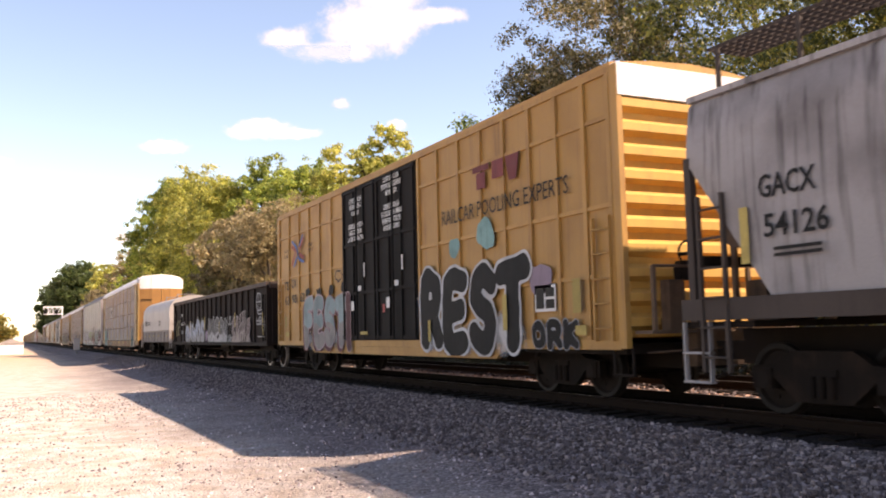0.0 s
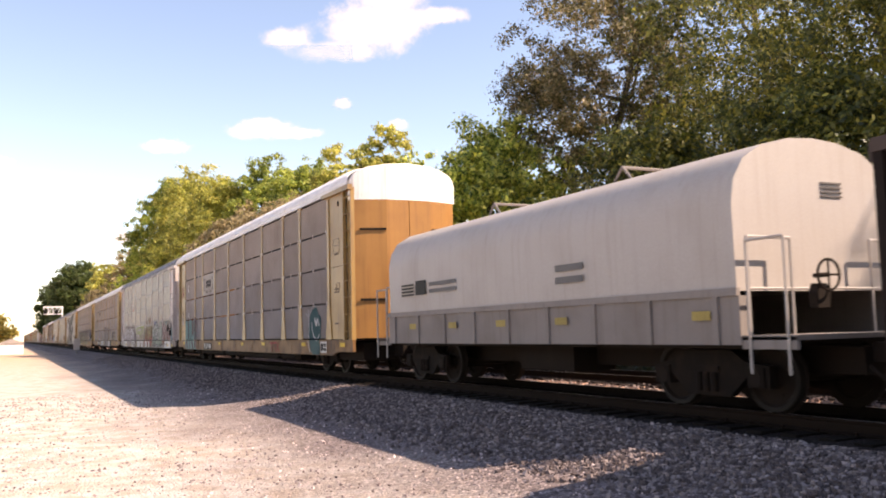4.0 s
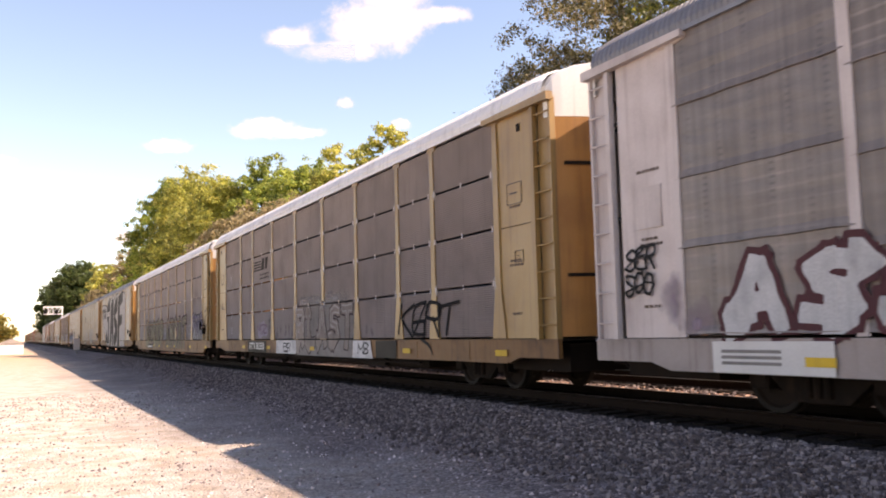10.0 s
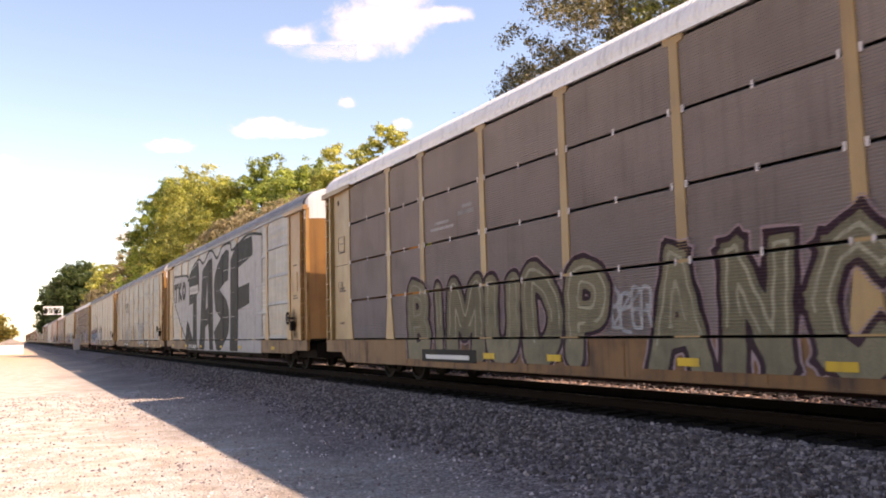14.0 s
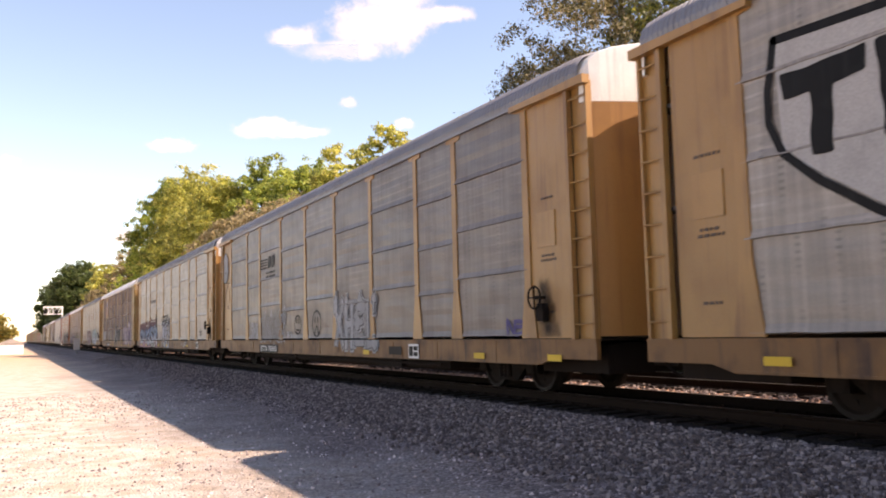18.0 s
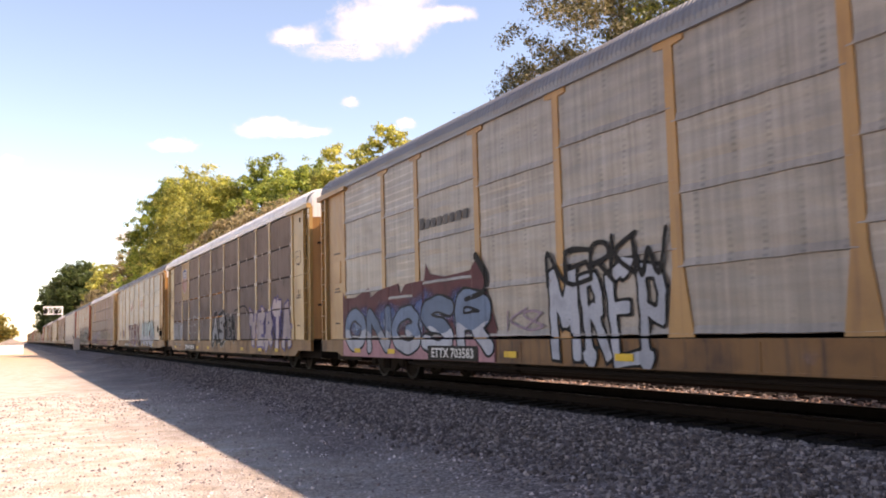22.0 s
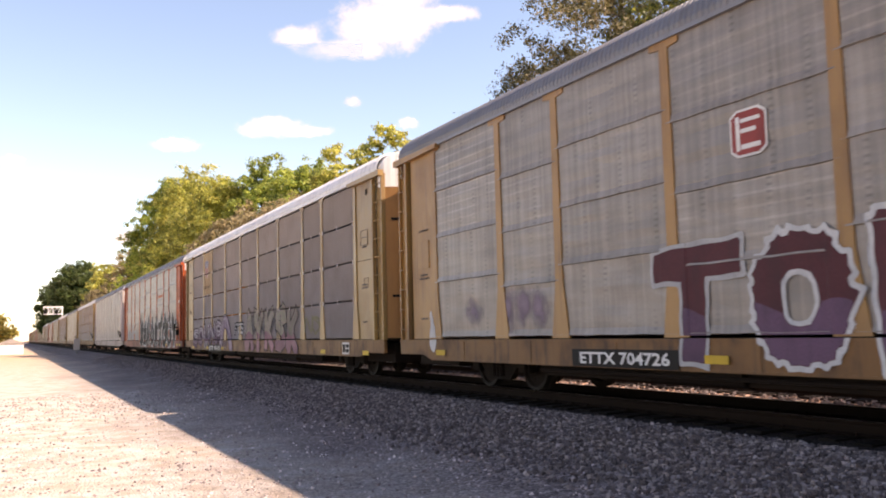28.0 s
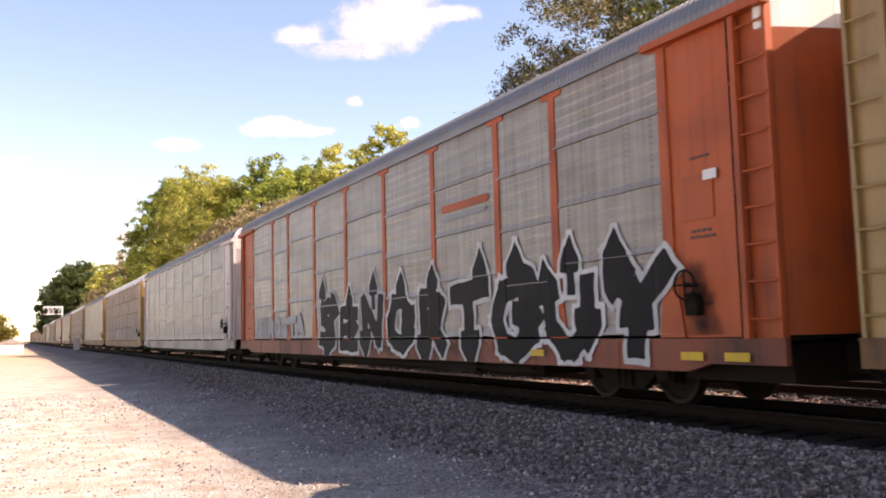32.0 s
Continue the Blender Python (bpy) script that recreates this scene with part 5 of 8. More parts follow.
for i, (style, trim, panel, roof, words) in enumerate([
        ("slat", YELLOW, GREY_PANEL, WHITE_ROOF, "yellow autorack car with grey ridged panels and white roof"),
        ("screen", YELLOW, PALE_SCREEN, GREY_ROOF, "yellow-framed autorack car with pale grey screens"),
        ("slat", YELLOW, GREY_PANEL, WHITE_ROOF, "yellow autorack car with grey ridged panels and white roof"),
        ("screen", YELLOW, GREY_SCREEN, GREY_ROOF, "yellow-framed autorack car with grey screens"),
        ("screen", ORANGE, PALE_SCREEN, GREY_ROOF, "orange-framed autorack car with pale grey screens")] * 3 + [("slat", YELLOW, GREY_PANEL, WHITE_ROOF, "yellow autorack car with grey ridged panels and white roof")]):
    autorack(13 + i, style, trim, panel, roof, words, near=False)


# ---------------------------------------------------------------- boxcar
def boxcar():
    car = thing("boxcar", "yellow steel boxcar with black double doors and graffiti", "railroad car", "cars of the train")
    CARS.append((car, -155.0))
    L, z0, z1 = 9.32, 0.84, 5.16
    part("side_wall", Shape().box(-1.56, -1.50, 2.8, L, z0, z1).mesh("side_wall", YELLOW_BOX), car)
    part("side_wall", Shape().box(-1.56, -1.50, -L, -2.1, z0, z1).mesh("side_wall", YELLOW_BOX), car)
    part("far_side", Shape().box(1.50, 1.56, -L, L, z0, z1).mesh("far_side", YELLOW_BOX), car)
    part("roof", Shape().sweep([(-1.60, 5.14), (-1.60, 5.20), (-0.8, 5.30), (0, 5.34), (0.8, 5.30), (1.60, 5.20), (1.60, 5.14)], -L, L).mesh("roof", YELLOW_BOX), car, label="low pitched steel roof")
    part("top_rail", Shape().box(-1.60, -1.56, -L, L, 5.04, 5.16).mesh("top_rail", YELLOW_BOX), car)
    sill = Shape()
    sill.slab([(-L, 0.82), (L, 0.82), (L, 0.97), (-L, 0.97)], -1.60, -1.56)
    sill.slab([(-5.5, 0.62), (5.5, 0.62), (5.9, 0.815), (-5.9, 0.815)], -1.58, -1.48)
    part("side_sill", sill.mesh("side_sill", YELLOW_BOX), car)
    part("underframe", Shape().box(-1.5, 1.5, -L, L, 0.75, 0.9).box(-0.3, 0.3, -L - 0.3, L + 0.3, 0.5, 0.75).mesh("underframe", STEEL_DARK), car)
    up = shared("boxrib", lambda: Shape().box(-0.05, 0, -0.05, 0.05, 0.97, 5.04), "post", YELLOW_BOX)
    for y in [-9.22, -8.55, -7.75, -6.9, -6.0, -5.1, -4.15, -3.15, -2.2, 2.85, 3.85, 4.9, 5.95, 7.0, 8.1, 9.22]:
        part("post", up, car, (-1.56, y, 0))
    for z in (1.95, 3.02, 4.38):
        part("belt_rail", Shape().box(-1.595, -1.56, -L, -2.2, z - 0.035, z + 0.035).box(-1.595, -1.56, 2.85, L, z - 0.035, z + 0.035).mesh("belt_rail", YELLOW_BOX), car)
    for y0, y1 in ((-2.08, 0.33), (0.36, 2.78)):
        d = part("door", Shape().box(-1.60, -1.53, y0, y1, 0.98, 5.02).mesh("door", DOOR_BLACK), car, label="black sliding door")
        s = Shape()
        for k in range(4):
            y = y0 + 0.1 + (y1 - y0 - 0.2) * k / 3
            s.box(-1.65, -1.60, y - 0.04, y + 0.04, 1.0, 5.0)
        for z in (1.05, 2.2, 3.5, 4.95):
            s.box(-1.64, -1.60, y0, y1, z - 0.04, z + 0.04)
        part("door_rib", s.mesh("door_rib", DOOR_BLACK), d)
        part("door_bar", Shape().tube((-1.68, (y0 + y1) / 2, 1.0), (-1.68, (y0 + y1) / 2, 5.0), 0.025, n=8).mesh("door_bar", DOOR_BLACK), d)
        yc = (y0 + y1) / 2
        small = [rect(-yc - 0.10, -yc + 0.25, 2.25, 2.38), rect(-yc - 0.5, -yc - 0.3, 1.75, 2.0), rect(-yc + 0.45, -yc + 0.52, 2.6, 2.95)]
        lift("door_notice", small, WHITE, d, 1.655, "small white notices")
        lift("door_mark", [rect(-yc - 0.75, -yc - 0.6, 1.65, 1.85)], spray("red", (0.55, 0.06, 0.05)), d, 1.655)
        first = ["CLOSE THIS DOOR", "BEFORE CLOSING", "MAIN DOOR", "", "CIERRE ESTA PUERTA", "ANTES DE CERRAR", "LA PUERTA PRINCIPAL"]
        other = ["CLOSE AND LOCK", "BOTH DOORS BEFORE", "MOVING CAR", "", "CIERRE Y PONGA", "EL SEGURO EN AMBAS", "PUERTAS ANTES DE", "MOVER EL CARRO"]
        for i, row in enumerate(first if y0 > 0 else other):
            if row:
                wide = (1.1 if y0 > 0 else 1.25) * len(row) / 18
                lettering("door_lettering", row, -yc - wide / 2 - 0.1, (4.60 if y0 > 0 else 4.80) - 0.17 * i, 0.12, WHITE, d, 1.657, width=wide, bold=0.004)
    # ends with level ridges
    for e in (-1, 1):
        s = Shape()
        prof = []
        for i in range(11):
            z = 1.0 + 0.37 * i
            prof += [(0.0, z), (0.0, z + 0.10), (0.13, z + 0.17), (0.13, z + 0.29)]
        prof.append((0.0, 5.14))
        vs = [(x, e * (L + q), z) for x in (-1.55, 1.55) for q, z in prof]
        m = len(prof)
        s.add(vs, [(i, i + 1, m + i + 1, m + i) for i in range(m - 1)])
        part("end_wall", s.mesh("end_wall", SUNLIT_END), car, label="yellow end wall with level ridges")
        part("end_cap", Shape().box(-1.58, 1.58, *sorted((e * L, e * (L + 0.15))), 4.66, 5.16).mesh("end_cap", END_WHITE), car)
        part("corner_post", Shape().box(-1.60, -1.50, *sorted((e * (L - 0.12), e * (L + 0.14))), 0.84, 5.14).mesh("corner_post", YELLOW_BOX), car)
        add_ladder(car, YELLOW_BOX, 1.9, 0.42, 5, (-1.63, e * (L - 0.35), 0.95))
        part("step", Shape().box(-1.58, -1.54, e * L - 0.25, e * L - 0.22, 0.45, 0.85).box(-1.58, -1.54, e * L + 0.2, e * L + 0.23, 0.45, 0.85).box(-1.60, -1.52, e * L - 0.25, e * L + 0.23, 0.43, 0.46).mesh("step", STEEL_DARK), car)
        part("crossover_platform", Shape().box(-1.45, 1.45, *sorted((e * (L + 0.15), e * (L + 0.55))), 1.05, 1.10).mesh("crossover_platform", END_GEAR), car, label="brown end platform")
        part("draft_box", Shape().box(-0.55, 0.55, *sorted((e * (L + 0.13), e * (L + 0.45))), 0.55, 1.05).mesh("draft_box", END_GEAR), car)
        for x in (-1.35, -0.5, 0.5, 1.35):
            part("grab_post", Shape().box(x - 0.03, x + 0.03, *sorted((e * (L + 0.46), e * (L + 0.52))), 1.1, 2.05).mesh("grab_post", END_GEAR), car)
        part("grab_rail", Shape().tube((-1.35, e * (L + 0.49), 2.04), (1.35, e * (L + 0.49), 2.04), 0.022, n=6).mesh("grab_rail", END_GEAR), car)
        part("brake_stand", Shape().box(-0.95, -0.65, *sorted((e * (L + 0.16), e * (L + 0.36))), 1.1, 1.85).mesh("brake_stand", END_GEAR), car)
        part("cut_lever", Shape().tube((-1.5, e * (L + 0.5), 0.78), (0.0, e * (L + 0.55), 0.82), 0.016, n=6).mesh("cut_lever", END_GEAR), car)
        add_truck(car, e * 6.95)
    add_brake(car, STEEL_DARK, (-0.6, -L - 0.2, 2.0), math.pi / 2)
    add_couplers(car, L + 0.05)
    return car


BOXCAR = boxcar()


# ---------------------------------------------------------------- gondola
def gondola():
    car = thing("gondola_car", "black steel gondola car with pale graffiti", "railroad car", "cars of the train")
    CARS.append((car, -133.95))
    L, z0, z1 = 10.1, 0.80, 2.95
    for x0, x1 in ((-1.50, -1.46), (1.46, 1.50)):
        part("side_wall", Shape().box(x0, x1, -L, L, z0, z1).mesh("side_wall", GONDOLA), car)
        sx = -1 if x0 < 0 else 1
        part("top_rail", Shape().box(*sorted((sx * 1.42, sx * 1.62)), -L, L, z1 - 0.02, z1 + 0.13).mesh("top_rail", GOND_RIM), car, label="thick rusty top rail")
        part("side_sill", Shape().box(*sorted((sx * 1.50, sx * 1.60)), -L, L, 0.78, 0.92).mesh("side_sill", GONDOLA), car)
    rib = shared("gondrib", lambda: Shape().slab([(-0.09, 0.92), (0.09, 0.92), (0.07, 2.93), (-0.07, 2.93)], -0.07, 0), "post", GONDOLA)
    for k in range(17):
        y = -L + 2.05 + (2 * L - 4.1) * k / 16
        part("post", rib, car, (-1.50, y, 0))
    for e in (-1, 1):
        part("end_wall", Shape().box(-1.46, 1.46, *sorted((e * (L - 0.05), e * L)), z0, z1 + 0.05).mesh("end_wall", GONDOLA), car)
        part("end_rail", Shape().box(-1.5, 1.5, *sorted((e * L, e * (L + 0.12))), z1 - 0.1, z1 + 0.12).mesh("end_rail", GOND_RIM), car)
        for x in (-1.32, 0.0, 1.32):
            part("end_post", Shape().box(x - 0.09, x + 0.09, *sorted((e * L, e * (L + 0.1))), 0.9, 2.84).mesh("end_post", GONDOLA), car)
        part("corner_post", Shape().box(-1.60, -1.50, *sorted((e * (L - 0.12), e * L)), 0.8, z1).mesh("corner_post", GONDOLA), car)
        add_ladder(car, GONDOLA, 1.7, 0.4, 4, (-1.56, e * (L - 0.5), 0.95))
        add_truck(car, e * 8.5, BRIGHT_RIM)
    part("floor", Shape().box(-1.46, 1.46, -L, L, 0.9, 1.0).box(-0.3, 0.3, -L - 0.3, L + 0.3, 0.5, 0.9).mesh("floor", STEEL_DARK), car)
    for y in (-3.9, 3.9):
        part("cross_bearer", shared("bearer", lambda: Shape().box(-1.45, 1.45, -0.1, 0.1, 0.6, 0.9), "cross_bearer", STEEL_DARK), car, (0, y, 0))
    part("brake_reservoir", Shape().tube((-0.7, -0.8, 0.66), (-0.7, 0.6, 0.66), 0.22, n=12).mesh("brake_reservoir", STEEL_DARK), car)
    add_couplers(car, L + 0.05)
    return car


GOND = gondola()


# ---------------------------------------------------------------- covered coil car
def coil_car():
    car = thing("covered_coil_car", "coil car with a pale grey arched hood", "railroad car", "cars of the train")
    CARS.append((car, -116.05))
    L = 5.72
    prof = [(-1.50, 1.58), (-1.52, 2.7), (-1.46, 3.02), (-1.28, 3.30), (-0.95, 3.50), (-0.45, 3.62), (0, 3.65)]
    prof = prof + [(-x, z) for x, z in reversed(prof[:-1])]
    h = part("hood", smooth(Shape().sweep(prof, -L + 0.05, L - 0.05, closed=False).mesh("hood", COIL_HOOD)), car, label="pale grey arched steel hood")
    for e in (-1, 1):
        n = len(prof)
        s = Shape().add([(x, e * (L - 0.05), z) for x, z in prof], [tuple(range(n))])
        part("hood_end", s.mesh("hood_end", COIL_HOOD), h, label="flat hood end with vent slits")
        b = Shape()
        for k in range(4):
            b.box(0.1, 0.5, *sorted((e * (L - 0.045), e * (L - 0.03))), 2.85 + 0.06 * k, 2.875 + 0.06 * k)
        part("vent", b.mesh("vent", INTERIOR), h)
        add_truck(car, e * 4.62)
        rail = Shape()
        for x in (-1.5, -0.75, 0.75, 1.5):
            rail.tube((x, e * (L + 0.15), 1.0), (x, e * (L + 0.15), 2.25), 0.022, n=6)
        rail.tube((-1.5, e * (L + 0.15), 2.25), (-0.75, e * (L + 0.15), 2.25), 0.022, n=6)
        rail.tube((0.75, e * (L + 0.15), 2.25), (1.5, e * (L + 0.15), 2.25), 0.022, n=6)
        rail.tube((-1.5, e * (L + 0.15), 1.6), (1.5, e * (L + 0.15), 1.6), 0.018, n=6)
        for y in (L + 0.15, L + 0.75):
            rail.tube((-1.52, e * y, 0.55), (-1.52, e * y, 2.2), 0.02, n=6)
        rail.tube((-1.52, e * (L + 0.15), 2.2), (-1.52, e * (L + 0.75), 2.2), 0.02, n=6)
        part("hand_rail", rail.mesh("hand_rail", COIL_HOOD), car, label="thin pale hand rails")
        part("end_platform", Shape().box(-1.5, 1.5, *sorted((e * L, e * (L + 0.85))), 0.96, 1.02).box(-1.5, -1.45, *sorted((e * L, e * (L + 0.85))), 0.85, 1.0).mesh("end_platform", COIL_SILL), car)
    part("hood_lip", Shape().box(-1.56, -1.50, -L, L, 1.52, 1.62).box(1.50, 1.56, -L, L, 1.52, 1.62).mesh("hood_lip", COIL_SILL), h)
    for y in (-2.2, 2.2):
        lug = Shape()
        lug.tube((-0.5, y - 0.3, 3.55), (-0.5, y, 3.85), 0.025, n=6).tube((-0.5, y + 0.3, 3.55), (-0.5, y, 3.85), 0.025, n=6)
        lug.tube((0.5, y - 0.3, 3.55), (0.5, y, 3.85), 0.025, n=6).tube((0.5, y + 0.3, 3.55), (0.5, y, 3.85), 0.025, n=6)
        lug.tube((-0.5, y, 3.84), (0.5, y, 3.84), 0.03, n=6)
        part("lifting_frame", lug.mesh("lifting_frame", COIL_SILL), h)
    sill = Shape().box(-1.52, -1.40, -L, L, 0.90, 1.52).box(1.40, 1.52, -L, L, 0.90, 1.52)
    for k in range(9):
        y = -L + 0.4 + (2 * L - 0.8) * k / 8
        sill.box(-1.56, -1.52, y - 0.05, y + 0.05, 0.90, 1.52)
    part("side_sill", sill.mesh("side_sill", COIL_SILL), car)
    part("underframe", Shape().box(-1.4, 1.4, -L, L, 0.85, 1.0).box(-0.3, 0.3, -L - 0.8, L + 0.8, 0.5, 0.85).box(-0.8, 0.1, -1.0, 0.8, 0.4, 0.85).mesh("underframe", STEEL_DARK), car)
    add_brake(car, STEEL_DARK, (-0.75, -L - 0.5, 1.5), math.pi / 2)
    # lettering too faint to read, and a plain emblem
    lift("emblem", bars(-4.9, -4.2, 1.98, 2.28, 4) + [rect(-4.1, -3.55, 1.98, 2.30)], BLACK, h, 1.535, "dark emblem of bars")
    lift("stencil", bars(-3.4, -2.1, 2.0, 2.3, 2) + bars(1.6, 2.4, 1.9, 2.3, 2), spray("smoke", (0.25, 0.23, 0.22)), h, 1.535)
    lift("reflector", [rect(u, u + 0.35, 1.22, 1.34) for u in (-4.4, -2.4, -0.4, 1.6, 4.9)], spray("yellow", (0.62, 0.42, 0.03)), car, 1.568)
    add_couplers(car, L + 0.8)
    return car


coil_car()


# ---------------------------------------------------------------- covered hopper
def hopper():
    car = thing("covered_hopper_car", "grimy grey covered hopper car with black lettering", "railroad car", "cars of the train")
    CARS.append((car, -174.4))
    L = 8.55
    prof = [(-1.50, 1.5), (-1.56, 2.6), (-1.54, 3.6), (-1.47, 4.1), (-1.30, 4.30), (-0.7, 4.52), (0, 4.58)]
    prof = prof + [(-x, z) for x, z in reversed(prof[:-1])]
    n = len(prof)
    s = Shape()
    # rounded sides that slope in at both ends
    rows = []
    ys = [-L, -L + 0.02, -L + 1.3, -L + 1.32, 0, L - 1.32, L - 1.3, L - 0.02, L]
    for y in ys:
        d = max(0.0, abs(y) - (L - 1.3)) / 1.3
        rows.append([(x, y, max(z, 1.5 + 1.85 * d)) for x, z in prof])
    s.add([p for r in rows for p in r], [(j * n + i, j * n + i + 1, (j + 1) * n + i + 1, (j + 1) * n + i) for j in range(len(ys) - 1) for i in range(n - 1)])
    s.add(rows[0], [tuple(range(n))])
    s.add(rows[-1], [tuple(range(n))])
    for e in (-1, 1):
        s.add([(-1.5, e * L, 3.35), (1.5, e * L, 3.35), (1.5, e * (L - 1.3), 1.5), (-1.5, e * (L - 1.3), 1.5)], [(0, 1, 2, 3)])
    part("tank", smooth(s.mesh("tank", HOPPER)), car, label="rounded grey hopper body streaked with soot")
    part("top_seam", Shape().box(-1.50, -1.42, -L, L, 4.16, 4.24).mesh("top_seam", HOPPER), car)
    walkway = Shape()
    for k in range(7):
        for q in (-1, 1):
            x = q * (0.58 + 0.115 * k)
            walkway.box(x - 0.012, x + 0.012, -L + 0.2, L - 0.2, 4.86, 4.90)
    y = -L + 0.2
    while y < L - 0.2:
        walkway.box(-1.3, -0.55, y, y + 0.02, 4.865, 4.895).box(0.55, 1.3, y, y + 0.02, 4.865, 4.895)
        y += 0.14
    for k in range(13):
        y = -L + 0.4 + (2 * L - 0.8) * k / 12
        walkway.box(-1.3, -1.26, y - 0.03, y + 0.03, 4.25, 4.86).box(1.26, 1.3, y - 0.03, y + 0.03, 4.25, 4.86)
    part("roof_walk", walkway.mesh("roof_walk", HOPPER_LOW), car, label="grated metal roof walk on brackets")
    part("side_sill", Shape().box(-1.58, -1.46, -L - 0.2, L + 0.2, 1.22, 1.50).box(1.46, 1.58, -L - 0.2, L + 0.2, 1.22, 1.50).mesh("side_sill", HOPPER_LOW), car)
    for e in (-1, 1):
        part("end_post", Shape().box(-1.56, -1.46, *sorted((e * (L - 0.06), e * (L + 0.06))), 1.2, 3.4).box(1.46, 1.56, *sorted((e * (L - 0.06), e * (L + 0.06))), 1.2, 3.4).mesh("end_post", HOPPER_LOW), car)
        part("end_beam", Shape().box(-1.45, 1.45, *sorted((e * (L - 0.1), e * L)), 1.95, 2.08).mesh("end_beam", STEEL_DARK), car)
        for x in (-0.9, -0.35, 0.3, 0.95):
            part("stanchion", shared("hopstanchion", lambda: Shape().box(-0.035, 0.035, -0.035, 0.035, 1.2, 3.3), "stanchion", END_GEAR), car, (x, e * (L - 0.12), 0))
        part("valve_box", Shape().box(-0.75, -0.1, *sorted((e * (L - 0.7), e * (L - 0.2))), 1.2, 1.75).mesh("valve_box", END_GEAR), car)
        part("brake_cylinder", Shape().tube((-0.05, e * (L - 0.4), 1.5), (0.85, e * (L - 0.4), 1.5), 0.2, n=12).mesh("brake_cylinder", END_GEAR), car)
        part("air_reservoir", Shape().tube((-1.2, e * (L - 0.45), 2.35), (0.2, e * (L - 0.45), 2.35), 0.19, n=12).mesh("air_reservoir", END_GEAR), car)
        pipes = Shape()
        for x, z in ((-1.1, 2.2), (-0.6, 2.9), (0.1, 2.6)):
            pipes.tube((x, e * (L - 0.3), 1.2), (x + 0.05, e * (L - 0.3), z), 0.022, n=6).tube((x + 0.05, e * (L - 0.3), z), (x + 0.6, e * (L - 0.35), z + 0.1), 0.022, n=6)
        part("brake_pipe", pipes.mesh("brake_pipe", END_GEAR), car)
        add_ladder(car, HOPPER_LOW, 2.3, 0.44, 6, (-1.58, e * (L - 0.42), 0.55))
        part("end_platform", Shape().box(-1.5, 1.5, *sorted((e * (L - 1.0), e * (L + 0.25))), 1.12, 1.2).mesh("end_platform", STEEL_DARK), car)
        part("step", Shape().box(-1.58, -1.52, e * L - 0.30, e * L - 0.27, 0.42, 1.2).box(-1.58, -1.52, e * L + 0.17, e * L + 0.20, 0.42, 1.2).box(-1.6, -1.5, e * L - 0.30, e * L + 0.20, 0.40, 0.43).box(-1.6, -1.5, e * L - 0.30, e * L + 0.20, 0.78, 0.81).mesh("step", HOPPER), car)
        add_truck(car, e * 6.95)
    for y in (-3.6, 0, 3.6):
        s = Shape().add([(-1.2, y - 1.6, 1.5), (1.2, y - 1.6, 1.5), (1.2, y + 1.6, 1.5), (-1.2, y + 1.6, 1.5), (-0.4, y - 0.4, 0.55), (0.4, y - 0.4, 0.55), (0.4, y + 0.4, 0.55), (-0.4, y + 0.4, 0.55)],
                        [(0, 4, 5, 1), (1, 5, 6, 2), (2, 6, 7, 3), (3, 7, 4, 0), (4, 7, 6, 5)])
        part("discharge_chute", s.mesh("discharge_chute", HOPPER_LOW), car)
    part("underframe", Shape().box(-0.3, 0.3, -L - 0.4, L + 0.4, 0.6, 1.1).mesh("underframe", STEEL_DARK), car)
    air = Shape().tube((-0.5, 7.6, 1.62), (0.5, 7.6, 1.62), 0.22, n=12).box(-0.9, -0.6, 7.4, 7.9, 1.3, 1.9).box(0.5, 0.9, 7.5, 8.0, 1.2, 2.3)
    part("brake_reservoir", air.mesh("brake_reservoir", STEEL_DARK), car)
    lettering("reporting_mark", "GACX", -7.3, 2.68, 0.27, BLACK, car, 1.58, width=0.85, bold=0.006)
    lettering("car_number", "54126", -7.25, 2.20, 0.27, BLACK, car, 1.58, width=0.95, bold=0.006)
    lift("stencil", bars(-7.1, -6.4, 1.95, 2.10, 2), BLACK, car, 1.585)
    lift("yellow_stripe", [rect(-7.62, -7.48, 1.9, 2.6)], spray("yellow", (0.62, 0.42, 0.03)), car, 1.585)
    add_couplers(car, L + 0.25)
    return car


hopper()


# ---------------------------------------------------------------- lettering, emblems and sprayed paint, car by car
S_WHITE = spray("white", (0.70, 0.68, 0.68))
S_SILVER = spray("silver", (0.46, 0.45, 0.46))
S_BLACK = spray("black", (0.011, 0.009, 0.010))
S_TEAL = spray("teal", (0.20, 0.45, 0.42))
S_AQUA = spray("aqua", (0.33, 0.55, 0.58))
S_DEEP = spray("deep_teal", (0.03, 0.16, 0.17))
S_MAROON = spray("maroon", (0.16, 0.035, 0.045))
S_RUST = spray("rust", (0.36, 0.12, 0.06))
S_RED = spray("red", (0.50, 0.05, 0.045))
S_PINK = spray("pink", (0.52, 0.22, 0.26))
S_ROSE = spray("rose", (0.50, 0.32, 0.34))
S_BLUSH = spray("blush", (0.66, 0.52, 0.52))
S_PALEBLUE = spray("pale_blue", (0.50, 0.53, 0.62))
S_CHALK = spray("chalk", (0.50, 0.465, 0.45), 0.4)
S_PLUM = spray("plum", (0.055, 0.020, 0.032))
S_KHAKI = spray("khaki", (0.27, 0.225, 0.12))
S_DENIM = spray("denim", (0.17, 0.27, 0.44))
S_PURPLE = spray("purple", (0.20, 0.09, 0.17))
S_LILAC = spray("lilac", (0.40, 0.27, 0.36))
S_ORCHID = spray("pale_orchid", (0.47, 0.40, 0.48))
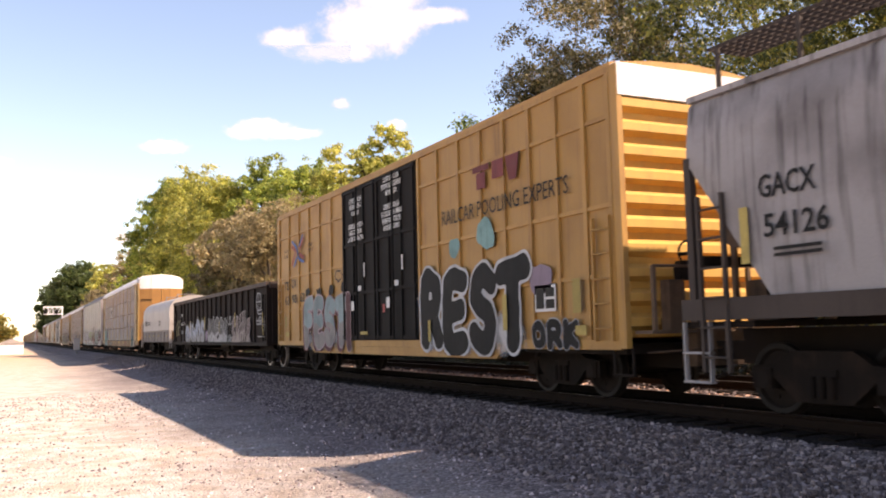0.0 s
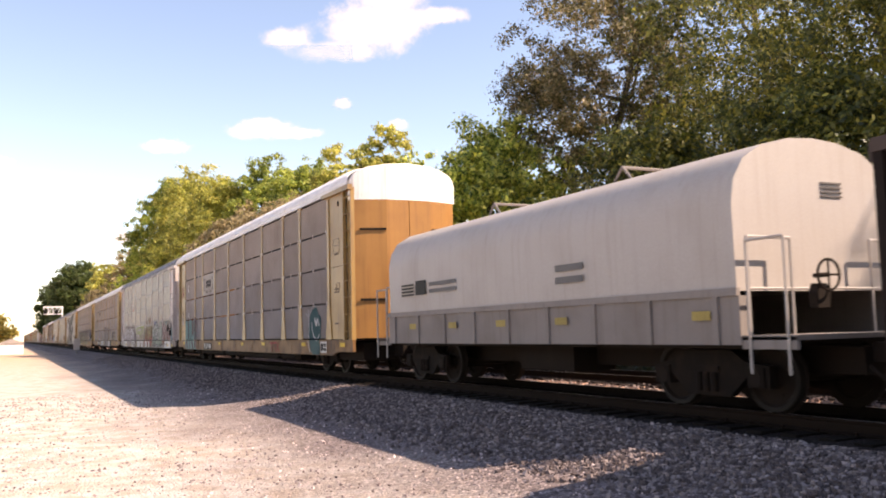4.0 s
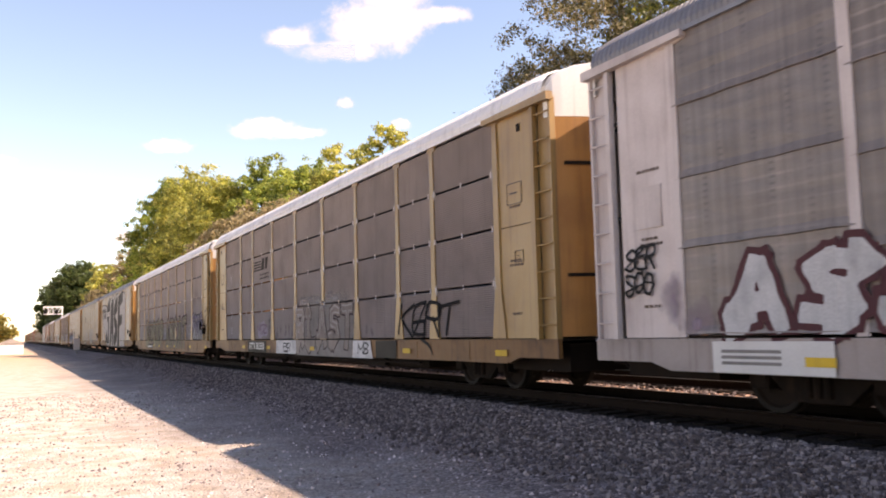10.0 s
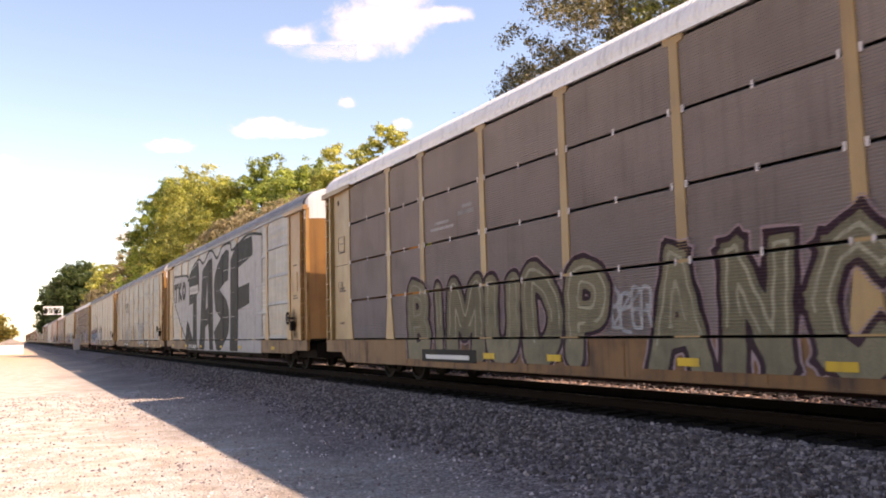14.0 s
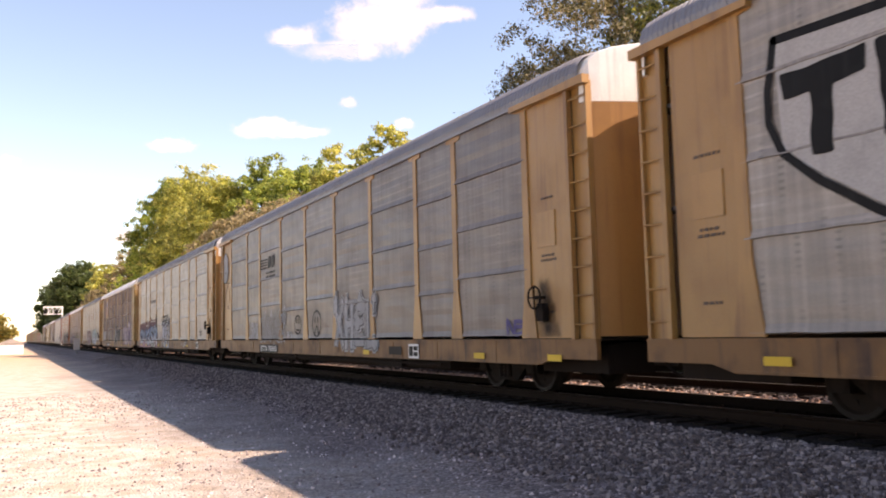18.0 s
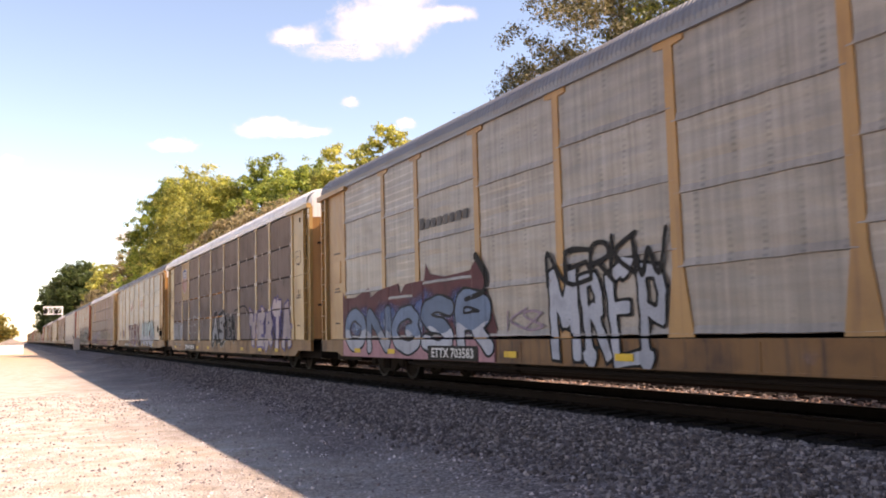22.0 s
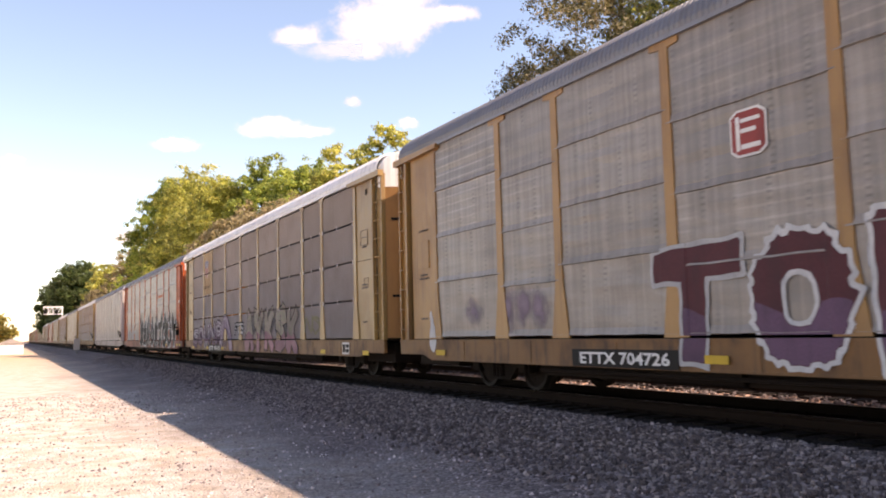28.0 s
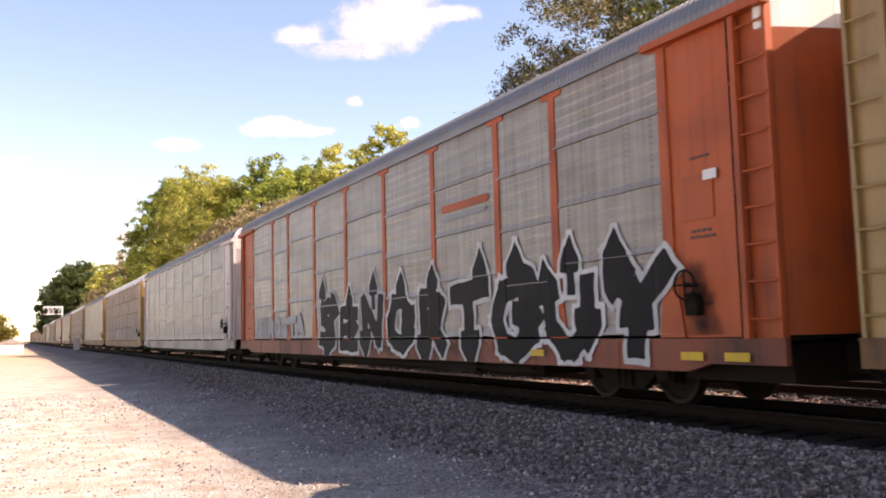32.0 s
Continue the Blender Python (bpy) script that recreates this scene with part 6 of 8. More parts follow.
S_MIST = spray("misty_aqua", (0.27, 0.40, 0.41))
S_OXIDE = spray("oxide_red", (0.30, 0.045, 0.045))
S_MAUVE = spray("mauve", (0.27, 0.15, 0.24))
S_SMOKE = spray("smoke_grey", (0.13, 0.12, 0.12))
S_DUSK = spray("dusky_pink", (0.22, 0.15, 0.14))
S_VIOLET = spray("violet", (0.16, 0.12, 0.34))
S_BLUE = spray("blue", (0.10, 0.19, 0.50))
S_SKYBLUE = spray("sky_blue", (0.30, 0.43, 0.66))
S_LIME = spray("lime", (0.38, 0.48, 0.09))
S_MINT = spray("mint", (0.44, 0.56, 0.40))
S_OLIVE = spray("olive", (0.40, 0.36, 0.16))
S_OCHRE = spray("ochre", (0.50, 0.34, 0.06))
S_TAN = spray("tan", (0.42, 0.33, 0.28))
S_GREYTAN = spray("stone", (0.34, 0.30, 0.28))
S_YELLOW = spray("yellow", (0.62, 0.42, 0.03))
S_SAND = spray("sand", (0.44, 0.40, 0.26))


def plate(car, u0, u1, z0, z1, words="", back=BLACK, ink=WHITE, out=1.626):
    p = lift("number_plate", [rect(u0, u1, z0, z1)], back, car, out, "stencilled number on a painted plate")
    if words:
        h = (z1 - z0) * 0.62
        lettering("car_number", words, u0 + 0.08 * (u1 - u0), z0 + (z1 - z0) * 0.2, h, ink, p, out + 0.004, width=(u1 - u0) * 0.84, bold=0.006)
    return p


def reflectors(car, us, z=0.60, out=1.630):
    for u in us:
        lift("reflector", [rect(u, u + 0.42, z, z + 0.11)], TAPE, car, out, "yellow reflective strip")


def stencil_box(car, u0, z0, w=0.55, h=0.32, out=1.622):
    b = lift("notice", [rect(u0, u0 + w, z0, z0 + h)], WHITE, car, out, "white framed notice")
    lift("notice_text", [rect(u0 + 0.04, u0 + w * 0.45, z0 + 0.05, z0 + h - 0.05), rect(u0 + w * 0.52, u0 + w - 0.04, z0 + 0.05, z0 + h * 0.45), rect(u0 + w * 0.52, u0 + w - 0.04, z0 + h * 0.55, z0 + h - 0.05)], BLACK, b, out + 0.004)


def shield(car, uc, zb, w, h, out=1.60):
    """A shield: blue head with a pale bar pair, red and white stripes below."""
    a = w / 2
    full = [(uc, zb), (uc + a * 0.45, zb + h * 0.05), (uc + a * 0.9, zb + h * 0.2), (uc + a, zb + h * 0.4), (uc + a * 0.86, zb + h * 0.62), (uc + a * 0.92, zb + h * 0.85), (uc + a * 0.75, zb + h * 0.93),
            (uc + a * 0.3, zb + h * 0.93), (uc, zb + h), (uc - a * 0.3, zb + h * 0.93), (uc - a * 0.75, zb + h * 0.93), (uc - a * 0.92, zb + h * 0.85), (uc - a * 0.86, zb + h * 0.62),
            (uc - a, zb + h * 0.4), (uc - a * 0.9, zb + h * 0.2), (uc - a * 0.45, zb + h * 0.05)]
    s = lift("emblem", [full], WHITE, car, out, "shield emblem in red, white and blue")
    head = [(uc + a * 0.80, zb + h * 0.60), (uc + a * 0.84, zb + h * 0.84), (uc + a * 0.7, zb + h * 0.90), (uc + a * 0.28, zb + h * 0.90), (uc, zb + h * 0.97), (uc - a * 0.28, zb + h * 0.90),
            (uc - a * 0.7, zb + h * 0.90), (uc - a * 0.84, zb + h * 0.84), (uc - a * 0.80, zb + h * 0.60)]
    lift("emblem_head", [head], S_BLUE, s, out + 0.004)
    lift("emblem_bar", bars(uc - a * 0.6, uc + a * 0.6, zb + h * 0.65, zb + h * 0.88, 2), WHITE, s, out + 0.0065)
    stripes = []
    for k in range(-3, 4):
        c = uc + k * w * 0.135
        low = zb + h * (0.04 + 0.16 * (abs(k) / 3) ** 2)
        stripes.append(rect(c - w * 0.036, c + w * 0.036, low, zb + h * 0.58))
    lift("emblem_stripe", stripes, S_RED, s, out + 0.004)


def octagon(car, uc, zc, w, h, out=1.60):
    def ring(k):
        return [(uc + q * w / 2 * k, zc + r * h / 2 * k) for q, r in ((-0.6, -1), (0.6, -1), (1, -0.75), (1, 0.75), (0.6, 1), (-0.6, 1), (-1, 0.75), (-1, -0.75))]
    s = lift("emblem", [ring(1.0)], WHITE, car, out, "red eight-sided emblem with a pale border")
    lift("emblem_field", [ring(0.9)], S_RED, s, out + 0.004)
    lift("emblem_bar", [rect(uc - w * 0.33, uc - w * 0.22, zc - h * 0.36, zc + h * 0.36), rect(uc - w * 0.2, uc + w * 0.33, zc + h * 0.22, zc + h * 0.30), rect(uc - w * 0.2, uc + w * 0.22, zc, zc + h * 0.09),
                        rect(uc - w * 0.2, uc + w * 0.33, zc - h * 0.34, zc - h * 0.24)], WHITE, s, out + 0.0065)


def speed_bars(car, u0, u1, z0, z1, out=1.60, mat=BLACK):
    """An emblem drawn as slanting bars with two plain bars below."""
    h = z1 - z0
    ps = []
    for k in range(4):
        z = z0 + h * (0.45 + 0.13 * k)
        ps.append([(u0 + 0.02 * k, z), (u0 + (u1 - u0) * 0.5, z), (u0 + (u1 - u0) * 0.5 + 0.05, z + h * 0.07), (u0 + 0.02 * k + 0.05, z + h * 0.07)])
    e = lift("emblem", ps[:1], mat, car, out, "black emblem of slanting bars")
    for p in ps[1:]:
        lift("emblem_bar", [p], mat, e, out)
    m = u0 + (u1 - u0) * 0.52
    lift("emblem_block", [[(m, z0 + h * 0.45), (m + 0.34, z0 + h * 0.45), (m + 0.46, z0 + h), (m + 0.12, z0 + h)], [(m + 0.48, z0 + h * 0.45), (m + 0.80, z0 + h * 0.45), (m + 0.92, z0 + h), (m + 0.58, z0 + h)]], mat, e, out)
    for i, p in enumerate(bars(u0 + (u1 - u0) * 0.42, u1, z0, z0 + h * 0.36, 2)):
        for k in range(7):
            q = p[0][0] + (p[1][0] - p[0][0]) * k / 7
            lift("emblem_bar", [[(q, p[0][1]), (q + 0.12, p[0][1]), (q + 0.13, p[2][1]), (q + 0.01, p[2][1])]], mat, e, out)


# first car: bracketed plate, teal and maroon blocks, a dark teal patch
lift("sign_plate", [rect(-6.85, -4.25, 3.10, 4.05)], LIGHT_PANEL, R1, 1.598, "pale plate with bracketed dark blocks")
for k in range(3):
    q = -6.10 + 0.37 * k
    lift("emblem", [[(q + 0.05, 3.45), (q + 0.33, 3.45), (q + 0.36, 3.55), (q + 0.36, 3.68), (q + 0.33, 3.78), (q + 0.05, 3.78), (q, 3.68), (q, 3.55)]], BLACK, R1, 1.604, "dark block of the emblem")
    lift("emblem_gap", [rect(q + 0.11, q + 0.26, 3.59, 3.64)], LIGHT_PANEL, R1, 1.607)
for q, e in ((-6.5, 1), (-4.6, -1)):
    lift("emblem_bracket", stroke([(q + 0.15 * e, 3.85), (q, 3.85), (q, 3.35), (q + 0.15 * e, 3.35)], 0.06), BLACK, R1, 1.604)
for q in (-6.1, -5.9, -5.2, -5.0):
    lift("emblem_dot", [[(q + 0.06 + 0.06 * math.cos(a * 0.785), 3.25 + 0.06 * math.sin(a * 0.785)) for a in range(8)]], BLACK, R1, 1.604)
g = lift("graffiti", [rect(-11.4, -8.45, 0.56, 2.02)], S_TEAL, R1, 1.618, "teal block crossed by maroon bars")
for pts, w in (([(-10.62, 2.02), (-10.58, 1.2)], 0.13), ([(-9.9, 2.02), (-9.8, 0.58)], 0.05), ([(-9.42, 1.95), (-9.40, 1.42)], 0.20), ([(-8.72, 2.0), (-8.75, 0.8)], 0.16), ([(-9.5, 0.9), (-9.28, 0.58)], 0.12),
               ([(-11.3, 0.6), (-10.9, 1.0), (-10.75, 0.6)], 0.06), ([(-10.3, 1.0), (-10.2, 0.6)], 0.08)):
    ribbon(g, pts, w, S_MAROON, 1.6225, name="graffiti_bar", smooth_it=False)
ribbon(R1, [(-8.48, 2.02), (-8.45, 1.2), (-8.5, 0.6)], 0.035, S_PINK, 1.6235)
haze(R1, [(10.3, 1.25, 0.6, 0.72), (10.4, 0.75, 0.45, 0.3)], S_DEEP, 1.618, "dark teal sprayed patch with pale marks", "graffiti")
ribbon(R1, [(10.0, 1.5), (10.15, 1.15), (10.5, 1.0), (10.75, 1.15)], 0.03, S_WHITE)
ribbon(R1, [(10.32, 1.62), (10.45, 1.42), (10.55, 1.6), (10.7, 1.44)], 0.04, S_WHITE)
ribbon(R1, [(9.7, 1.9), (9.75, 1.5), (9.72, 0.9), (9.9, 0.62)], 0.025, S_WHITE)
ribbon(R1, [(9.4, 1.8), (9.75, 1.72), (10.1, 1.98), (10.5, 1.97)], 0.02, S_WHITE)
plate(R1, -6.5, -4.65, 0.58, 0.88, "ETTX 710407")
stencil_box(R1, 10.9, 0.62)
for pts in ([(5.3, 0.88), (6.12, 0.91)], [(5.55, 0.88), (5.53, 0.62)], [(5.95, 0.9), (5.93, 0.62)], [(6.15, 0.9), (6.42, 0.62)], [(6.42, 0.9), (6.12, 0.62)]):
    ribbon(R1, pts, 0.035, S_RED, 1.618, "red painted stroke on the sill", "red_mark")
reflectors(R1, (-11.9, -3.2, 1.0, 4.2, 9.05, 12.6), 0.80)
haze(R1, [(-12.3, 2.25, 0.12, 0.42), (-12.2, 1.95, 0.16, 0.2)], S_WHITE, 1.60, "white paint splash", "graffiti")
tag(R1, "RO", -12.6, -12.1, 3.2, 3.8, S_RED, 0.02, 1.60)
# painted glints: pale bars for sunlight that comes through holes in the sheets
for u, z, h in ((-10.78, 3.45, 0.40), (-10.74, 2.0, 0.40)):
    lift("glint", [rect(u + 0.04 * (k % 2), u + 0.26 - 0.04 * (k % 2), z + 0.055 * k, z + 0.055 * k + 0.03) for k in range(7)], SIGNAL_WHITE, R1, 1.600, "sunlight through punched holes, painted as pale bars")

# second car: a whole row of pieces along the foot
piece(R2, "ASKION", -10.85, -4.65, 1.02, 2.0, S_WHITE, S_MAROON, "wild", edge_w=0.085, heavy=0.99, seed=21, label="white letters outlined in dark maroon")
haze(R2, [(-4.4, 1.45, 0.55, 0.4), (-4.0, 1.1, 0.45, 0.4), (-4.1, 0.72, 0.35, 0.2)], S_LILAC, 1.6145, "lilac sprayed patch")
tag(R2, "S", -4.8, -3.9, 1.05, 1.5, S_PLUM, 0.03, 1.6165)
tag(R2, "S", -4.35, -3.9, 0.58, 0.95, S_PLUM, 0.03, 1.6225)
lift("spray_field", [[(-3.75, 0.56), (0.5, 0.56), (0.35, 2.02), (-3.68, 1.92)]], S_OLIVE, R2, 1.6145, "olive field under lime letters")
lift("spray_field", [[(-3.68, 1.35), (0.40, 1.45), (0.35, 2.02), (-3.68, 1.92)]], S_LIME, R2, 1.6155)
piece(R2, "HEOY", -3.72, 0.45, 0.72, 1.95, S_BLUSH, None, "block", heavy=0.62, seed=22, out=1.6185, label="pale block letters on lime and olive")
ribbon(R2, [(-3.72, 1.95), (0.4, 2.05)], 0.03, S_WHITE, 1.6225, smooth_it=False)
haze(R2, [(2.0, 2.2, 1.0, 0.22), (3.4, 2.3, 0.9, 0.3), (1.5, 1.2, 0.6, 0.65), (2.6, 1.15, 0.8, 0.65), (3.8, 1.1, 0.8, 0.62)], S_RUST, 1.6135, "rust red overspray")
piece(R2, "DRUGA", 0.85, 4.75, 0.62, 1.98, S_OCHRE, S_OLIVE, "wild", fade=S_RED, line=S_MAROON, edge_w=0.05, heavy=0.97, seed=23, label="ochre and red letters")
haze(R2, [(6.0, 2.05, 1.0, 0.32), (8.2, 2.05, 0.6, 0.25)], S_BLUE, 1.6135, "blue sprayed cloud")
haze(R2, [(5.3, 0.85, 0.7, 0.3), (6.8, 0.85, 0.9, 0.3), (8.2, 0.85, 0.8, 0.3)], S_SILVER, 1.6140, "silver overspray on the sill")
piece(R2, "BTESM", 4.75, 8.75, 0.72, 1.85, S_MINT, S_BLACK, "wild", rim=S_WHITE, line=S_WHITE, edge_w=0.075, rim_w=0.03, heavy=0.95, seed=24, tops=(1.85, 1.95, 2.05, 1.85, 2.15), label="mint green letters with black outlines")
haze(R2, [(9.2, 1.6, 0.5, 0.5), (10.3, 2.0, 1.1, 0.3), (11.5, 1.85, 0.7, 0.4), (12.2, 1.3, 0.5, 0.75)], S_AQUA, 1.6135, "pale blue overspray")
piece(R2, "DEMA", 8.95, 12.0, 0.66, 1.9, S_RUST, S_MAROON, "wild", rim=S_WHITE, line=S_BLUSH, edge_w=0.05, rim_w=0.025, heavy=1.07, seed=25, spikes=0.22, label="rust coloured spiked letters on a pale blue haze")
for k in range(9):
    q = 1.2 + 0.9 * k
    ribbon(R2, [(q, 2.25), (q + 0.10, 2.75 + 0.3 * math.sin(k * 2.1)), (q + 0.04, 3.0 + 0.45 * math.sin(k * 1.7 + 1))], 0.045, S_RUST, 1.600, "thin rust coloured run of paint", taper=0.3)
plate(R2, -6.45, -4.4, 0.56, 0.95, "WRWK 300059", WHITE, BLACK, 1.630)
for u0, u1 in ((-11.05, -9.2), (1.25, 2.25), (2.95, 3.4), (9.9, 12.0), (-2.9, -1.4), (-0.8, 0.2)):
    p = lift("notice", [rect(u0, u1, 0.56, 0.95)], WHITE, R2, 1.630, "white notice on the sill")
    for q in bars(u0 + 0.15, u0 + (u1 - u0) * 0.6, 0.66, 0.88, 3):
        lift("notice_text", [q], S_GREYTAN, p, 1.633)
reflectors(R2, (-9.6, -6.8, 10.8, 12.3), 0.66, 1.635)
octagon(R2, -5.55, 3.74, 0.55, 0.42)
tag(R2, "SO", -5.9, -5.1, 3.2, 3.38, S_RED, 0.018, 1.60)
tag(R2, "SER", -12.75, -12.1, 1.95, 2.3, S_BLACK, 0.022, 1.61, 3)
tag(R2, "SOO", -12.8, -12.15, 1.6, 1.95, S_BLACK, 0.022, 1.61, 4)
haze(R2, [(-11.75, 1.5, 0.3, 0.45), (-11.3, 1.2, 0.35, 0.3)], S_LILAC, 1.6135, "lilac sprayed patch")
ribbon(R2, [(12.1, 3.3), (12.7, 3.3), (12.7, 3.65), (12.1, 3.65), (12.1, 3.3)], 0.015, S_SMOKE, 1.61, "faded stencilled box", "notice", smooth_it=False)
for q in bars(12.45, 12.8, 2.0, 2.45, 6, 0.65):
    lift("notice", [q], S_GREYTAN, R2, 1.61)

# third car: plate of bars, tan letters, white haze
lift("sign_plate", [rect(-6.85, -4.25, 3.10, 4.05)], GREY_PANEL, R3, 1.598, "pale plate with a dark emblem")
speed_bars(R3, -6.8, -4.55, 3.2, 3.95, 1.604)
haze(R3, [(-1.2, 1.4, 0.35, 0.85), (0.2, 2.15, 1.6, 0.22), (2.4, 2.15, 1.4, 0.22), (3.7, 1.5, 0.4, 0.75)], S_CHALK, 1.6135, "white overspray round the letters")
lift("spray_field", [[(-1.2, 0.52), (3.8, 0.52), (3.9, 1.9), (2.8, 2.12), (0.4, 2.12), (-1.15, 2.05)]], S_GREYTAN, R3, 1.6155, "tan field of paint")
piece(R3, "RLAST", -1.4, 3.95, 0.66, 2.12, S_TAN, S_PLUM, "wild", line=S_CHALK, edge_w=0.04, heavy=1.01, seed=31, out=1.6180, label="tan wild letters with dark contours")
lift("graffiti", [[(-3.62, 0.55), (-1.25, 0.55), (-1.3, 0.985), (-3.55, 0.985)]], S_WHITE, R3, 1.626, "white sprayed patch")
for q, h in ((-3.55, 0.42), (-3.1, 0.66), (-2.55, 0.5), (-2.1, 0.78), (-1.75, 0.45)):
    haze(R3, [(q - 0.04, 1.08 + 0.3 * h, 0.13, 0.36 * h), (q + 0.03, 1.08 + 0.7 * h, 0.07, 0.4 * h)], S_ORCHID, 1.598, "pale sprayed flame")
lift("graffiti", [[(3.85, 0.52), (5.3, 0.52), (5.15, 0.97), (3.9, 0.97)]], S_WHITE, R3, 1.626, "white sprayed patch")
tag(R3, "MS", 4.3, 5.0, 0.62, 0.92, S_BLACK, 0.02, 1.629)
tag(R3, "ESR", -2.7, -1.9, 0.62, 0.92, S_BLACK, 0.02, 1.629)
for q, h in ((4.3, 0.45), (4.8, 0.32), (5.2, 0.4)):
    haze(R3, [(q, 1.08 + 0.3 * h, 0.12, 0.36 * h), (q + 0.05, 1.08 + 0.7 * h, 0.07, 0.4 * h)], S_ORCHID, 1.598, "pale sprayed flame")
tag(R3, "KERT", 7.0, 9.8, 1.05, 1.85, S_BLACK, 0.04, 1.62, 11, 0.25, "black sprayed tag")
ribbon(R3, [(8.2, 1.0), (8.6, 0.85), (8.75, 0.66)], 0.05, S_BLACK, 1.62, taper=0.3)
haze(R3, [(-5.6, 1.30, 0.74, 0.22), (-5.6, 1.52, 0.45, 0.16)], S_ORCHID, 1.598, "small lilac patch", "graffiti")
tag(R3, "MTC", -6.2, -4.95, 1.16, 1.56, S_MAUVE, 0.03, 1.602, 6, 0.0, "mauve letters on a lilac patch")
haze(R3, [(-4.55, 1.68, 0.3, 0.14), (-4.5, 1.42, 0.28, 0.1)], S_SMOKE, 1.597, "dark smudge of paint")
# white dashes stand for sun shining through the punched holes
for u, z in ((-10.6, 1.9), (-10.6, 3.35), (-10.55, 1.25)):
    lift("glint", [rect(u + 0.05 * (k % 2), u + 0.22 - 0.04 * (k % 2), z + 0.06 * k, z + 0.06 * k + 0.025) for k in range(5)], S_WHITE, R3, 1.600, "white dashes painted for sunlight through punched holes")
for u0, u1 in ((5.5, 6.8), (-7.6, -4.9)):
    lift("sill_patch", [rect(u0, u1, 0.55, 0.97)], BLACK, R3, 1.624)
plate(R3, -7.5, -5.0, 0.58, 0.97, "ETTX 802358", BLACK, WHITE, 1.634)
reflectors(R3, (-8.4, -4.8, 0.2, 7.2, 11.5), 0.68, 1.638)

# fourth car: outlined letters along the foot
piece(R4, "BIMUDP", -7.85, -0.2, 0.45, 2.28, S_KHAKI, S_PLUM, "bubble", rim=S_ROSE, line=S_SAND, edge_w=0.075, rim_w=0.03, heavy=1.03, seed=41, label="sand coloured letters with dark outlines")
tag(R4, "BEER", -0.25, 0.7, 1.1, 1.75, S_SILVER, 0.03, 1.602, 5, 0.0, "small white tag")
piece(R4, "ANCAT", 0.55, 7.4, 0.42, 2.32, S_KHAKI, S_PLUM, "block", rim=S_ROSE, line=S_SAND, edge_w=0.085, rim_w=0.035, heavy=1.01, seed=42, label="sand coloured letters with plum outlines")
tag(R4, "OB", 7.7, 8.7, 1.3, 1.8, S_SILVER, 0.03, 1.602)
piece(R4, "BEUUD", 9.1, 11.75, 1.03, 2.3, S_SILVER, S_BLACK, "bubble", rim=S_PLUM, line=S_VIOLET, edge_w=0.035, rim_w=0.02, heavy=0.99, seed=43, label="silver bubble letters")
plate(R4, -7.0, -4.5, 0.52, 0.78)
lift("stencil", bars(-6.8, -4.8, 0.58, 0.74, 1), WHITE, R4, 1.632)
for u0, u1, z0, z1 in ((-6.5, -5.4, 3.3, 3.36), (-6.3, -5.6, 3.42, 3.48), (-5.2, -4.5, 3.5, 3.58), (-5.0, -4.6, 3.63, 3.70)):
    lift("emblem", [rect(u0, u1, z0, z1)], S_SILVER, R4, 1.60, "worn pale lettering")
tag(R4, "SR", 11.95, 12.8, 1.0, 2.2, S_BLACK, 0.03, 1.61, 44)
reflectors(R4, (-4.2, -2.0, 1.2, 3.6, 8.4, 12.4), 0.62, 1.636)

# fifth car: a white field with giant black letters
field = [(-11.0, 4.52), (-10.95, 3.15), (-8.45, 1.62), (-7.2, 0.98), (-6.8, 0.52), (8.1, 0.52), (8.15, 4.85), (6.0, 5.05), (3.4, 4.7), (3.0, 5.05), (1.5, 5.03), (0.4, 4.62), (-0.6, 5.04), (-1.4, 5.06), (-2.75, 4.64), (-3.8, 4.93), (-5.5, 4.62), (-6.65, 4.07), (-7.0, 4.34)]
w5 = lift("graffiti", [field], S_CHALK, R5, 1.616, "white sprayed field with giant black letters")
ribbon(w5, field[:5], 0.055, S_BLACK, 1.619, name="graffiti_edge")
ribbon(w5, field[6:] + field[:1], 0.055, S_BLACK, 1.619, name="graffiti_edge")
lift("graffiti_letter", [[(-6.5, 3.95), (-6.37, 4.32), (-3.9, 4.87), (-3.72, 3.38), (-4.28, 3.2), (-4.25, 0.55), (-5.38, 0.55), (-5.34, 2.86), (-6.35, 2.78)]], S_BLACK, w5, 1.622)
lift("graffiti_letter", [[(-7.6, 0.98), (-6.8, 2.05), (-5.45, 1.1), (-3.8, 0.62), (-3.8, 0.54), (-6.75, 0.54)]], S_BLACK, w5, 1.6225)
lift("graffiti_letter", [[(-3.66, 0.56), (-3.58, 1.0), (-2.93, 4.31), (-1.56, 4.66), (-0.60, 4.74), (-0.44, 0.98), (-0.29, 0.56), (-1.16, 0.56), (-1.48, 1.75), (-2.22, 1.60), (-2.36, 0.56)]], S_BLACK, w5, 1.622)
lift("graffiti_letter", [[(-2.10, 2.41), (-1.56, 2.58), (-1.77, 3.76)]], S_CHALK, w5, 1.625)
lift("graffiti_letter", [bend([(2.78, 4.72), (2.08, 4.82), (0.36, 4.24), (-0.27, 3.43), (0.06, 2.32)], 3) + [(1.18, 1.92), (-0.3, 1.37)] + bend([(0.31, 0.58), (1.24, 0.57), (2.11, 0.98), (2.66, 1.34), (2.82, 1.88), (2.73, 2.25), (2.32, 2.69)], 3)
                         + [(1.01, 3.19), (1.98, 3.45), (2.66, 3.52)]], S_BLACK, w5, 1.622)
